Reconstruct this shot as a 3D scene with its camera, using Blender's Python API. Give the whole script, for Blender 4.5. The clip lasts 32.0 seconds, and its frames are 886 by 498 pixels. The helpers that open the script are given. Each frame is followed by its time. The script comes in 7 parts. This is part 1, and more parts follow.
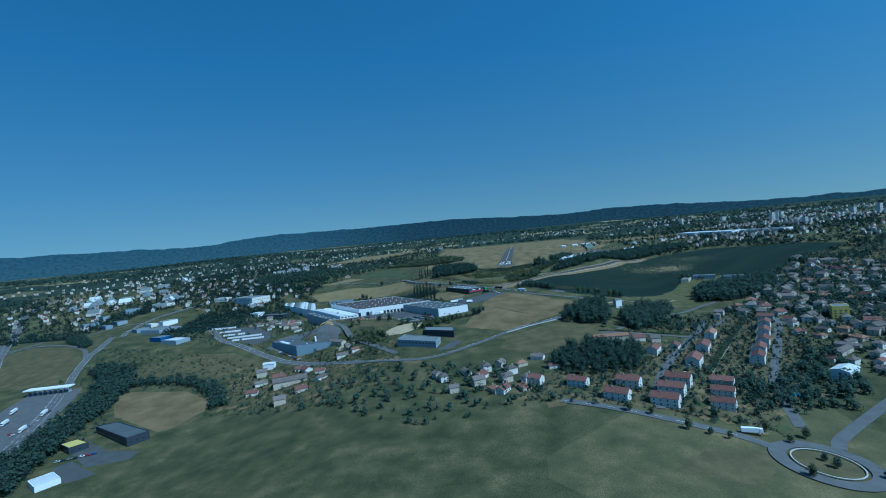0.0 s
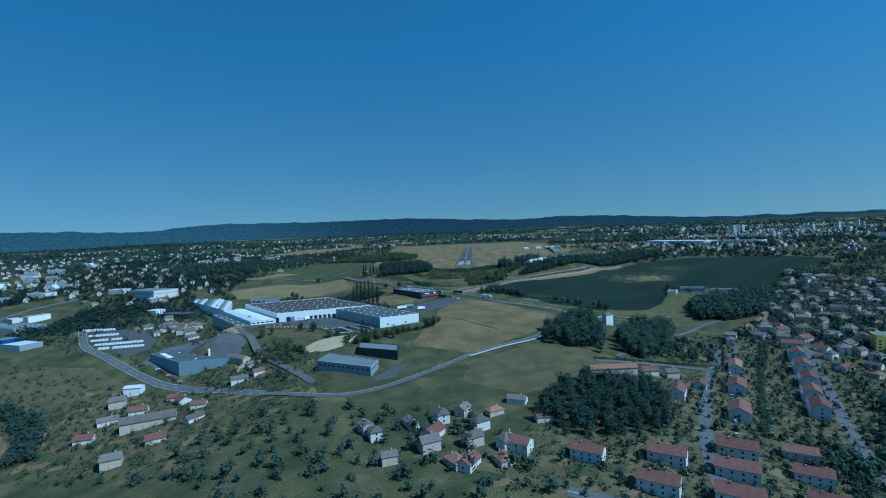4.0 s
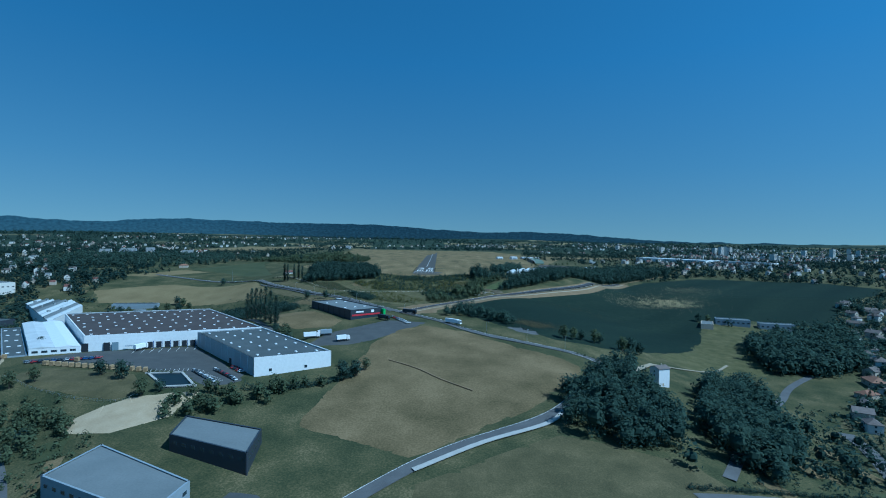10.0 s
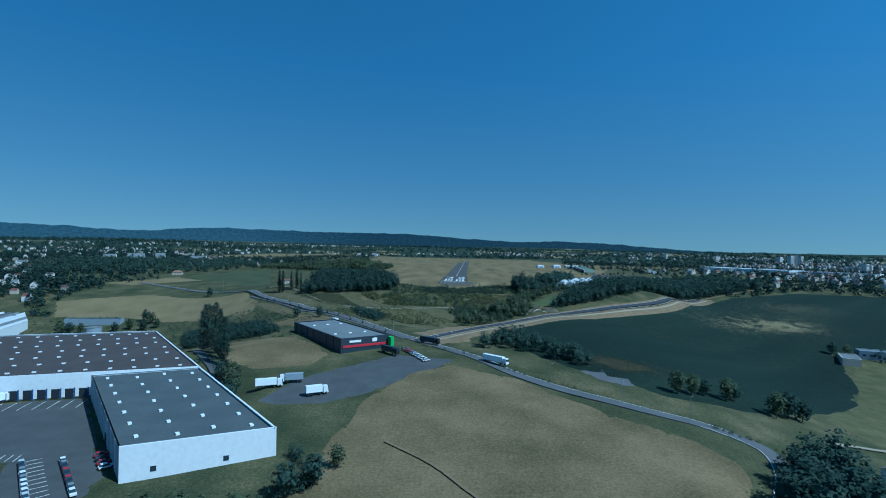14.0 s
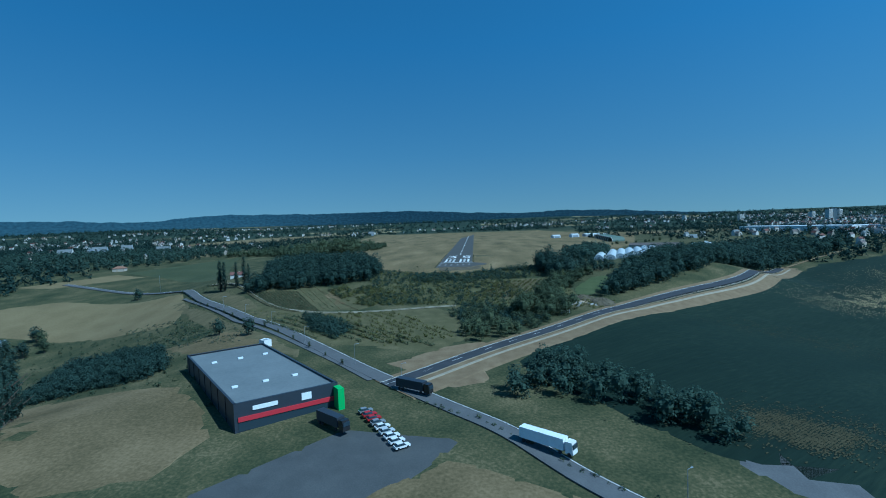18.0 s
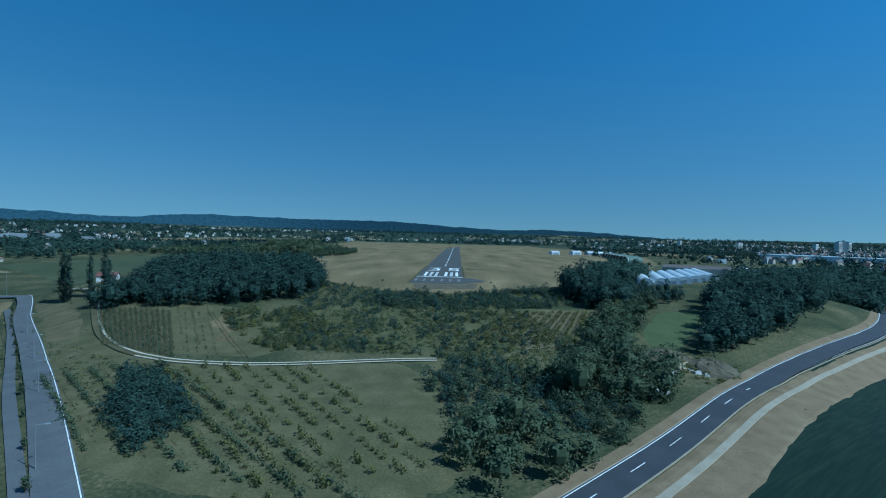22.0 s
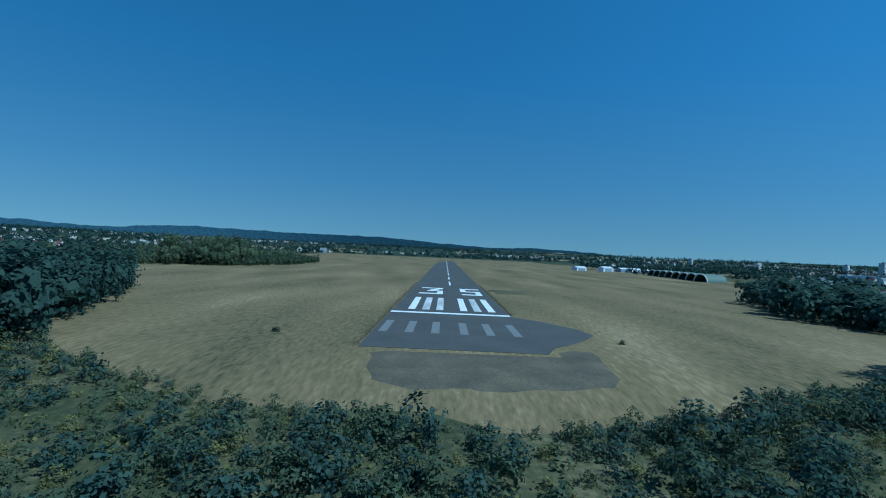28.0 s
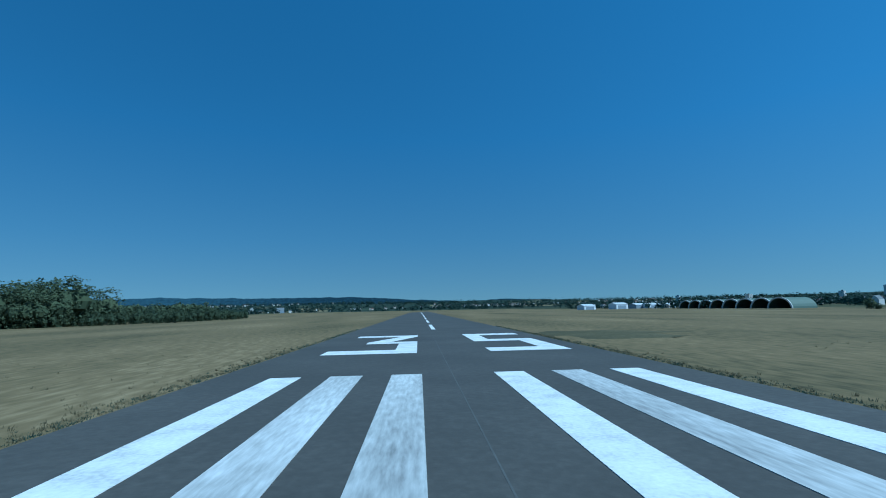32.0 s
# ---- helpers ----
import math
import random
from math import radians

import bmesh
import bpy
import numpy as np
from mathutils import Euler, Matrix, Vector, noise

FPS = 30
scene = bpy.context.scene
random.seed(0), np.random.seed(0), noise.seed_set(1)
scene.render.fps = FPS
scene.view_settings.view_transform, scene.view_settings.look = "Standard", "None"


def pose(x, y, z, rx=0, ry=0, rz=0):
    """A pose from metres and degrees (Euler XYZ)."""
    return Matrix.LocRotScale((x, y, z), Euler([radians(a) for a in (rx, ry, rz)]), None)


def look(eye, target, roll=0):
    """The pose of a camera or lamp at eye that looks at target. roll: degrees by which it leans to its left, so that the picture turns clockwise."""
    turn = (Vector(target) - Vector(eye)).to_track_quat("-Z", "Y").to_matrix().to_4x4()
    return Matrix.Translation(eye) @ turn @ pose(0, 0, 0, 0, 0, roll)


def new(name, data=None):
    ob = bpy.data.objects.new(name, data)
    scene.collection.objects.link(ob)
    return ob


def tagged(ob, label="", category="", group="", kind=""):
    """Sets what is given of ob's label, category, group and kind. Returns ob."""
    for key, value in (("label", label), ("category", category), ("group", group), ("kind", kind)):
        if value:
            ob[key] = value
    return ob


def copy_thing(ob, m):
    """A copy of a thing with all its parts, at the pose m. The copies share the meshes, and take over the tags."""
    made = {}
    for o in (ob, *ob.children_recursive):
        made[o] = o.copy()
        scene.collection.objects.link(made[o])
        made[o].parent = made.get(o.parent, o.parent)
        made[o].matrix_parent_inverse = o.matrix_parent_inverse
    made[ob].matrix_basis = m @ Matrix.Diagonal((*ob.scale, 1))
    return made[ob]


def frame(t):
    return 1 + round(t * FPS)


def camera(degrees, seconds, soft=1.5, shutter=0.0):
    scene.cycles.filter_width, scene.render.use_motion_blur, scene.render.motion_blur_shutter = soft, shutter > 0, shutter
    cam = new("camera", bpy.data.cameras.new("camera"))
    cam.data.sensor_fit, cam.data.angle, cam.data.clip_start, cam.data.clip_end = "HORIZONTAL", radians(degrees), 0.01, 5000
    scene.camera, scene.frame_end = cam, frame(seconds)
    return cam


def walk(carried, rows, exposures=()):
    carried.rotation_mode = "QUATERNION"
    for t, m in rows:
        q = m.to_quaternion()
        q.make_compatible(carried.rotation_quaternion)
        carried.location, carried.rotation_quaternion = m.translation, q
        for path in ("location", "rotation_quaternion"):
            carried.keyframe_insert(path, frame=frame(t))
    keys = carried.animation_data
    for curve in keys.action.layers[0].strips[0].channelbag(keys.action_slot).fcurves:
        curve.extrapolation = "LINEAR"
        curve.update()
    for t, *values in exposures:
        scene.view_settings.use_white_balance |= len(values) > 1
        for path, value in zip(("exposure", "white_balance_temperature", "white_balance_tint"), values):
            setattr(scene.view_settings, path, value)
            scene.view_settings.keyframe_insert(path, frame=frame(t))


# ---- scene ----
EXPOSURES = [(0.0, 0.46, 4430, -10), (32.0, 0.46, 4430, -10)]
cam = camera(85.37, 32.0, soft=1.0)
PATH = [
    (0.0, look((39.62, -1097.88, 82.94), (23.70, -999.20, 79.80), -5.70)),
    (0.5, look((36.22, -1078.43, 81.04), (20.53, -979.79, 76.17), -6.79)),
    (1.0, look((32.85, -1058.98, 79.17), (19.28, -960.09, 73.14), -8.37)),
    (1.5, look((29.64, -1039.53, 77.31), (19.58, -940.21, 71.47), -7.58)),
    (2.0, look((26.78, -1020.08, 75.46), (19.77, -920.45, 70.37), -4.93)),
    (2.5, look((24.29, -1000.63, 73.60), (19.05, -900.88, 68.72), -4.31)),
    (4.5, look((21.33, -923.48, 67.09), (14.88, -823.76, 63.35), -2.03)),
    (5.0, look((20.88, -904.12, 65.19), (15.11, -804.40, 60.55), -1.60)),
    (5.5, look((20.47, -884.83, 63.24), (14.83, -785.09, 58.71), -1.44)),
    (6.0, look((20.13, -865.63, 61.29), (16.24, -765.74, 58.64), -2.35)),
    (6.5, look((19.87, -846.53, 59.47), (17.72, -746.56, 57.84), -2.99)),
    (7.0, look((19.78, -827.48, 57.78), (18.96, -727.51, 55.39), -2.43)),
    (7.5, look((19.89, -808.49, 56.17), (18.35, -708.54, 53.50), -2.66)),
    (8.0, look((20.26, -789.52, 54.62), (17.19, -689.58, 52.76), -4.19)),
    (8.5, look((20.86, -770.54, 53.10), (17.39, -670.61, 51.48), -5.35)),
    (9.0, look((21.53, -751.64, 51.54), (17.66, -651.73, 50.23), -3.04)),
    (9.5, look((22.24, -732.99, 49.90), (20.31, -633.05, 46.99), 1.84)),
    (10.0, look((22.87, -714.72, 48.23), (23.55, -614.74, 46.24), 0.95)),
    (10.5, look((23.38, -696.84, 46.62), (24.55, -596.85, 45.48), 1.53)),
    (11.0, look((23.76, -679.35, 45.16), (23.94, -579.36, 44.05), 0.93)),
    (11.5, look((23.99, -662.21, 43.93), (21.95, -562.23, 43.27), 0.98)),
    (12.0, look((23.97, -645.41, 42.91), (19.51, -545.51, 43.30), 2.29)),
    (12.5, look((23.62, -628.84, 42.06), (17.89, -529.00, 41.82), 4.27)),
    (13.0, look((22.97, -612.31, 41.29), (16.81, -512.50, 40.46), 4.46)),
    (13.5, look((22.04, -595.80, 40.50), (15.48, -496.02, 40.69), 2.40)),
    (14.0, look((21.03, -579.08, 39.77), (15.15, -479.25, 39.61), 1.13)),
    (14.5, look((20.03, -562.10, 39.25), (14.64, -462.26, 38.11), -0.92)),
    (16.5, look((18.39, -493.03, 40.18), (10.23, -393.52, 34.53), -1.36)),
    (17.0, look((18.33, -476.23, 39.23), (9.41, -376.80, 33.38), -4.27)),
    (17.5, look((18.43, -459.50, 38.01), (10.43, -359.95, 32.86), -3.36)),
    (18.0, look((18.65, -442.76, 36.68), (11.86, -343.14, 31.36), -2.09)),
    (18.5, look((18.82, -426.04, 35.34), (12.63, -326.36, 30.28), -0.24)),
    (19.0, look((18.80, -409.28, 34.04), (13.67, -309.46, 30.87), 1.25)),
    (19.5, look((18.42, -392.49, 32.83), (13.96, -292.60, 31.01), 1.38)),
    (20.0, look((17.62, -375.80, 31.61), (13.54, -275.88, 30.83), 0.94)),
    (20.5, look((16.49, -359.30, 30.38), (12.25, -259.39, 30.80), 1.64)),
    (21.0, look((15.12, -343.07, 29.05), (11.33, -243.14, 29.05), 2.37)),
    (21.5, look((13.50, -327.10, 27.69), (10.29, -227.17, 25.72), 2.49)),
    (22.0, look((11.71, -311.35, 26.42), (8.56, -211.43, 23.79), 1.40)),
    (22.5, look((9.81, -295.83, 25.35), (6.63, -195.93, 22.16), -0.08)),
    (23.0, look((7.94, -280.67, 24.52), (5.18, -180.73, 22.32), -0.60)),
    (23.5, look((6.09, -265.52, 23.88), (3.94, -165.59, 21.08), 1.14)),
    (24.0, look((4.26, -250.30, 23.29), (2.14, -150.32, 22.79), 2.41)),
    (24.5, look((2.51, -234.95, 22.58), (1.04, -134.96, 21.41), 1.35)),
    (25.0, look((1.04, -219.45, 21.72), (-0.08, -119.46, 21.73), -0.46)),
    (25.5, look((0.03, -203.78, 20.75), (-0.58, -103.80, 22.49), -1.21)),
    (26.0, look((-0.60, -188.01, 19.72), (-0.28, -88.03, 21.93), 2.05)),
    (26.5, look((-0.95, -172.18, 18.65), (0.53, -72.26, 22.34), 4.81)),
    (28.5, look((-2.27, -104.45, 13.77), (-3.57, -4.45, 14.17), 0.54)),
    (29.0, look((-2.63, -87.57, 12.02), (-3.17, 12.33, 16.64), -1.65)),
    (29.5, look((-2.78, -70.76, 10.39), (-2.43, 29.10, 15.71), -1.67)),
    (30.0, look((-2.73, -54.16, 9.14), (-1.39, 45.68, 14.58), -0.54)),
    (30.5, look((-2.57, -38.47, 8.04), (-0.57, 61.39, 12.91), -1.04)),
    (31.0, look((-2.22, -23.40, 6.92), (0.7, 76.44, 12.0), -0.75)),
    (31.5, look((-2.05, -7.00, 5.50), (1.9, 92.7, 12.4), -1.05)),
    (32.0, look((-1.93, 10.00, 4.20), (3.25, 109.1, 16.6), -1.25)),
]
walk(cam, PATH, EXPOSURES)

# ---- light ----
world = bpy.data.worlds.new("sky")
scene.world = world
world.use_nodes = True
wn = world.node_tree
sky = wn.nodes.new("ShaderNodeTexSky")
sky.sky_type = "NISHITA"
sky.sun_disc = False
sky.sun_elevation = radians(50)
sky.sun_rotation = radians(115)
sky.altitude = 0.0
sky.air_density = 1.0
sky.dust_density = 0.0
sky.ozone_density = 5.5
wn.nodes["Background"].inputs[1].default_value = 0.081
co = wn.nodes.new("ShaderNodeTexCoord")
lift = wn.nodes.new("ShaderNodeMapping")
lift.inputs["Location"].default_value = (0, 0, 0.2)
wn.links.new(co.outputs["Generated"], lift.inputs[0])
wn.links.new(lift.outputs[0], sky.inputs["Vector"])


def wnode(kind, op="", **values):
    """A node of the world; values are links or numbers for its inputs a, b, c."""
    n = wn.nodes.new("ShaderNode" + kind)
    if op:
        n.operation = op
    for key, value in values.items():
        i = "abc".index(key)
        if isinstance(value, (int, float)):
            n.inputs[i].default_value = value
        else:
            wn.links.new(value, n.inputs[i])
    return n.outputs[0]


# the far hills, some ten kilometres off, as a haze-tinted blue backdrop in the sky: height in degrees by compass
# bearing
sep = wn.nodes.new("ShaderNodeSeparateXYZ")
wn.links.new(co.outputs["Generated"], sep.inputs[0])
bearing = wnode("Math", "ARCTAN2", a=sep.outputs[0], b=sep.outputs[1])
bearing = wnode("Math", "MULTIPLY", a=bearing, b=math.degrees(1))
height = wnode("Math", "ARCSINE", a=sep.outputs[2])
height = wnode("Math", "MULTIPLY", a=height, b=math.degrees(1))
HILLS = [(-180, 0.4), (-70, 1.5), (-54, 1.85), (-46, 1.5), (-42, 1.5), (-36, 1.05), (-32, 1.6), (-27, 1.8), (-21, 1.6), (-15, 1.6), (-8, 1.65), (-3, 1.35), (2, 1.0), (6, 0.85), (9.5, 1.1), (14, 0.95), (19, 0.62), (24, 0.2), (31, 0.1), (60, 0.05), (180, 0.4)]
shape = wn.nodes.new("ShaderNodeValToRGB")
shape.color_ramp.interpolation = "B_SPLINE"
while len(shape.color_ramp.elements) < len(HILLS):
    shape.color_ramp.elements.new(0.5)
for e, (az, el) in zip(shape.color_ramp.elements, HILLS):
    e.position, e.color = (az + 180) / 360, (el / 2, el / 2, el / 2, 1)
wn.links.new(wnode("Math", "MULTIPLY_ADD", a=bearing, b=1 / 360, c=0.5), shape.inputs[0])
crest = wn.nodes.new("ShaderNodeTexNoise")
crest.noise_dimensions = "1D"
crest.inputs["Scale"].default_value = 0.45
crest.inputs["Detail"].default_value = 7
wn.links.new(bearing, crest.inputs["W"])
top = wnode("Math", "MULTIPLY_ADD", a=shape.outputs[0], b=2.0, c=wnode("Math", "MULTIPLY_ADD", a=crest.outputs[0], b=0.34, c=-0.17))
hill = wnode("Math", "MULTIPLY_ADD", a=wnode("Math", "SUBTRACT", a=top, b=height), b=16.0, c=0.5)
hill_mask = wn.nodes.new("ShaderNodeClamp")
wn.links.new(hill, hill_mask.inputs[0])
spot = wn.nodes.new("ShaderNodeCombineXYZ")
wn.links.new(bearing, spot.inputs[0])
wn.links.new(wnode("Math", "MULTIPLY", a=height, b=1.8), spot.inputs[1])
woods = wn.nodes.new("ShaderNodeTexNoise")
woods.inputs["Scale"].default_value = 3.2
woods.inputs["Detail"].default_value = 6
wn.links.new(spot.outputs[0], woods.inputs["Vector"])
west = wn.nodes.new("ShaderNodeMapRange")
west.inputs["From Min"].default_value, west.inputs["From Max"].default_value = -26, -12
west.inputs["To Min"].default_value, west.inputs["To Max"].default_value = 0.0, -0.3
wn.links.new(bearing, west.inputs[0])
# distance haze put into the hill colours, palest in the west
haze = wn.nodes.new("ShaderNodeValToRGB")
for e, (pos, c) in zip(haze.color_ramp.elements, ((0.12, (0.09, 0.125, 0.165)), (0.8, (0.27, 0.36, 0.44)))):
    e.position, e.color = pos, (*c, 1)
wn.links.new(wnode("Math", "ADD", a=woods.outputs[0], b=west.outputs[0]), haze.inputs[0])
air = wn.nodes.new("ShaderNodeValToRGB")
air.color_ramp.elements.new(0.14)
air.color_ramp.elements.new(0.34)
for e, c in zip(air.color_ramp.elements, ((1.06, 0.85, 0.55), (0.85, 0.885, 0.71), (0.70, 0.945, 0.885), (0.63, 0.99, 0.965))):
    e.color = (*c, 1)
wn.links.new(sep.outputs[2], air.inputs[0])
deep = wn.nodes.new("ShaderNodeMix")
deep.data_type, deep.blend_type = "RGBA", "MULTIPLY"
deep.inputs["Factor"].default_value = 1.0
wn.links.new(sky.outputs[0], deep.inputs["A"])
wn.links.new(air.outputs[0], deep.inputs["B"])
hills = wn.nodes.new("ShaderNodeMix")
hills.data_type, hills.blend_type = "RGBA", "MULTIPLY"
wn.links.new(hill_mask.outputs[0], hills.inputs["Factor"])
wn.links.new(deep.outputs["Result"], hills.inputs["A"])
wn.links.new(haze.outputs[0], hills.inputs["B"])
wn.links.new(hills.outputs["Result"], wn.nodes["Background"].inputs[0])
sun_data = bpy.data.lights.new("sun", "SUN")
sun_data.energy = 3.1
sun_data.angle = radians(0.53)
sun_data.color = (1.0, 0.97, 0.92)
sun = new("sun", sun_data)
SUN_AZ, SUN_EL = radians(115), radians(50)
sun_from = Vector((math.sin(SUN_AZ) * math.cos(SUN_EL), math.cos(SUN_AZ) * math.cos(SUN_EL), math.sin(SUN_EL)))
sun.matrix_world = look(sun_from * 400, (0, 0, 0))

# ---- materials ----
def surface(name, colours, scale=1.0, fine=8.0, rough=0.85, bump=0.0, bump_scale=None, metal=0.0, spread=0.5, rnd=0.0, spec=0.3, stretch=(1, 1, 1), turn=0.0):
    """A two-scale mottled surface: colours from dark to light over a coarse and a fine noise, in metres."""
    m = bpy.data.materials.new(name)
    m.use_nodes = True
    t = m.node_tree
    b = t.nodes["Principled BSDF"]
    b.inputs["Roughness"].default_value = rough
    b.inputs["Metallic"].default_value = metal
    b.inputs["Specular IOR Level"].default_value = spec
    co = t.nodes.new("ShaderNodeTexCoord")
    mp = t.nodes.new("ShaderNodeMapping")
    mp.inputs["Rotation"].default_value = (0, 0, radians(turn))
    mp.vector_type = "TEXTURE"
    mp.inputs["Scale"].default_value = tuple(1 / q for q in stretch)
    t.links.new(co.outputs["Object"], mp.inputs[0])
    n1 = t.nodes.new("ShaderNodeTexNoise")
    n1.inputs["Scale"].default_value = 1.0 / scale
    n1.inputs["Detail"].default_value = 6
    n2 = t.nodes.new("ShaderNodeTexNoise")
    n2.inputs["Scale"].default_value = fine / scale
    n2.inputs["Detail"].default_value = 4
    for n in (n1, n2):
        t.links.new(mp.outputs[0], n.inputs["Vector"])
    mix = t.nodes.new("ShaderNodeMath")
    mix.operation = "MULTIPLY_ADD"
    mix.inputs[1].default_value = 0.45
    t.links.new(n2.outputs[0], mix.inputs[0])
    half = t.nodes.new("ShaderNodeMath")
    half.operation = "MULTIPLY"
    half.inputs[1].default_value = 0.55
    t.links.new(n1.outputs[0], half.inputs[0])
    t.links.new(half.outputs[0], mix.inputs[2])
    last = mix.outputs[0]
    if rnd:
        oi = t.nodes.new("ShaderNodeObjectInfo")
        ad = t.nodes.new("ShaderNodeMath")
        ad.operation = "MULTIPLY_ADD"
        ad.inputs[1].default_value = rnd
        t.links.new(oi.outputs["Random"], ad.inputs[0])
        su = t.nodes.new("ShaderNodeMath")
        su.operation = "SUBTRACT"
        su.inputs[1].default_value = rnd / 2
        t.links.new(last, su.inputs[0])
        t.links.new(su.outputs[0], ad.inputs[2])
        last = ad.outputs[0]
    r = t.nodes.new("ShaderNodeValToRGB")
    e = r.color_ramp.elements
    lo, hi = 0.5 - spread / 2, 0.5 + spread / 2
    while len(e) < len(colours):
        e.new(0.5)
    for i, c in enumerate(colours):
        e[i].position = lo + (hi - lo) * i / max(1, len(colours) - 1)
        e[i].color = (*c, 1)
    t.links.new(last, r.inputs[0])
    t.links.new(r.outputs[0], b.inputs["Base Color"])
    if bump:
        bp = t.nodes.new("ShaderNodeBump")
        bp.inputs["Strength"].default_value = 0.6
        bp.inputs["Distance"].default_value = bump
        t.links.new(n2.outputs[0], bp.inputs["Height"])
        t.links.new(bp.outputs[0], b.inputs["Normal"])
    return m


def plain(name, c, rough=0.5, metal=0.0, spec=0.4):
    d = tuple(v * 0.82 for v in c)
    u = tuple(min(1, v * 1.1) for v in c)
    return surface(name, (d, c, u), 1.5, 9, rough, 0, None, metal, 0.6, 0.0, spec)


def leafy(name, dark, light, through_leaf=0.25):
    """Leaves: colour varies from tree to tree and from clump to clump, some light passes."""
    m = bpy.data.materials.new(name)
    m.use_nodes = True
    t = m.node_tree
    b = t.nodes["Principled BSDF"]
    b.inputs["Roughness"].default_value = 0.9
    b.inputs["Specular IOR Level"].default_value = 0.08
    gi = t.nodes.new("ShaderNodeNewGeometry")
    oi = t.nodes.new("ShaderNodeObjectInfo")
    ad = t.nodes.new("ShaderNodeMath")
    ad.operation = "MULTIPLY_ADD"
    ad.inputs[1].default_value = 0.5
    t.links.new(gi.outputs["Random Per Island"], ad.inputs[0])
    hf = t.nodes.new("ShaderNodeMath")
    hf.operation = "MULTIPLY"
    hf.inputs[1].default_value = 0.5
    t.links.new(oi.outputs["Random"], hf.inputs[0])
    t.links.new(hf.outputs[0], ad.inputs[2])
    r = t.nodes.new("ShaderNodeValToRGB")
    r.color_ramp.elements[0].color = (*dark, 1)
    r.color_ramp.elements[1].color = (*light, 1)
    t.links.new(ad.outputs[0], r.inputs[0])
    t.links.new(r.outputs[0], b.inputs["Base Color"])
    tr = t.nodes.new("ShaderNodeBsdfTranslucent")
    t.links.new(r.outputs[0], tr.inputs[0])
    mx = t.nodes.new("ShaderNodeMixShader")
    mx.inputs[0].default_value = through_leaf
    t.links.new(b.outputs[0], mx.inputs[1])
    t.links.new(tr.outputs[0], mx.inputs[2])
    t.links.new(mx.outputs[0], t.nodes["Material Output"].inputs[0])
    return m


DRY = surface("dry_grass", ((0.056, 0.052, 0.028), (0.13, 0.104, 0.052), (0.18, 0.136, 0.069), (0.27, 0.208, 0.112)), 24, 38, 0.95, 0.08, spread=0.34, spec=0.1, stretch=(1, 0.24, 1), turn=0)
STUBBLE = surface("stubble", ((0.125, 0.098, 0.05), (0.172, 0.136, 0.070), (0.225, 0.18, 0.096)), 30, 30, 0.95, 0.08, spread=0.4, spec=0.1)
MEADOW = surface("dry_meadow", ((0.075, 0.063, 0.031), (0.14, 0.107, 0.056), (0.205, 0.155, 0.085)), 24, 26, 0.95, 0.1, spread=0.34, spec=0.1)
CROP = surface("dark_crop", ((0.008, 0.016, 0.012), (0.013, 0.023, 0.016), (0.024, 0.036, 0.023)), 34, 40, 0.85, 0.25, spread=0.4, spec=0.1, stretch=(1, 0.07, 1), turn=-52)
CROP2 = surface("green_crop", ((0.036, 0.046, 0.02), (0.056, 0.064, 0.028), (0.084, 0.088, 0.04)), 30, 30, 0.85, 0.2, spread=0.5, spec=0.2)
GRASS = surface("green_grass", ((0.050, 0.048, 0.024), (0.088, 0.078, 0.039), (0.15, 0.122, 0.064)), 12, 18, 0.9, 0.15, spread=0.4, spec=0.15)
SCRUB = surface("scrub_ground", ((0.044, 0.05, 0.02), (0.087, 0.083, 0.035), (0.15, 0.128, 0.064)), 9, 14, 0.9, 0.2, spread=0.45, spec=0.15)
SAND = surface("bare_earth", ((0.27, 0.21, 0.13), (0.36, 0.29, 0.19), (0.45, 0.37, 0.26)), 8, 16, 0.95, 0.06, spec=0.1)
VERGE = surface("sandy_verge", ((0.12, 0.085, 0.05), (0.18, 0.132, 0.078), (0.25, 0.19, 0.115)), 5, 14, 0.95, 0.06, spec=0.1)
PATHM = surface("pale_gravel", ((0.22, 0.185, 0.13), (0.29, 0.25, 0.185), (0.36, 0.315, 0.24)), 3, 12, 0.95, 0.02, spec=0.1)
ASPH = surface("runway_asphalt", ((0.050, 0.048, 0.043), (0.070, 0.067, 0.060), (0.10, 0.095, 0.085)), 9, 30, 0.85, 0.02, spread=0.5, spec=0.3)
ASPH2 = surface("road_asphalt", ((0.07, 0.07, 0.072), (0.10, 0.10, 0.102), (0.135, 0.135, 0.135)), 7, 20, 0.85, 0.02, spread=0.5, spec=0.3)
SOIL = surface("dark_gravel_soil", ((0.06, 0.054, 0.042), (0.10, 0.086, 0.06), (0.165, 0.135, 0.085)), 5, 14, 0.95, 0.06, spread=0.45, spec=0.1)
VINEGRASS = surface("vine_plot_grass", ((0.056, 0.054, 0.025), (0.095, 0.087, 0.040), (0.15, 0.126, 0.066)), 7, 14, 0.9, 0.15, spread=0.42, spec=0.15)
LUSH = surface("lush_grass", ((0.05, 0.066, 0.027), (0.072, 0.088, 0.036), (0.10, 0.113, 0.05)), 8, 18, 0.9, 0.12, spread=0.5, spec=0.15)
VERGEGRASS = surface("dry_verge_grass", ((0.07, 0.066, 0.034), (0.115, 0.098, 0.052), (0.17, 0.138, 0.078)), 6, 16, 0.95, 0.08, spread=0.45, spec=0.1)
SEAM = surface("asphalt_joint", ((0.07, 0.07, 0.067), (0.09, 0.09, 0.085), (0.11, 0.11, 0.105)), 3, 9, 0.85)
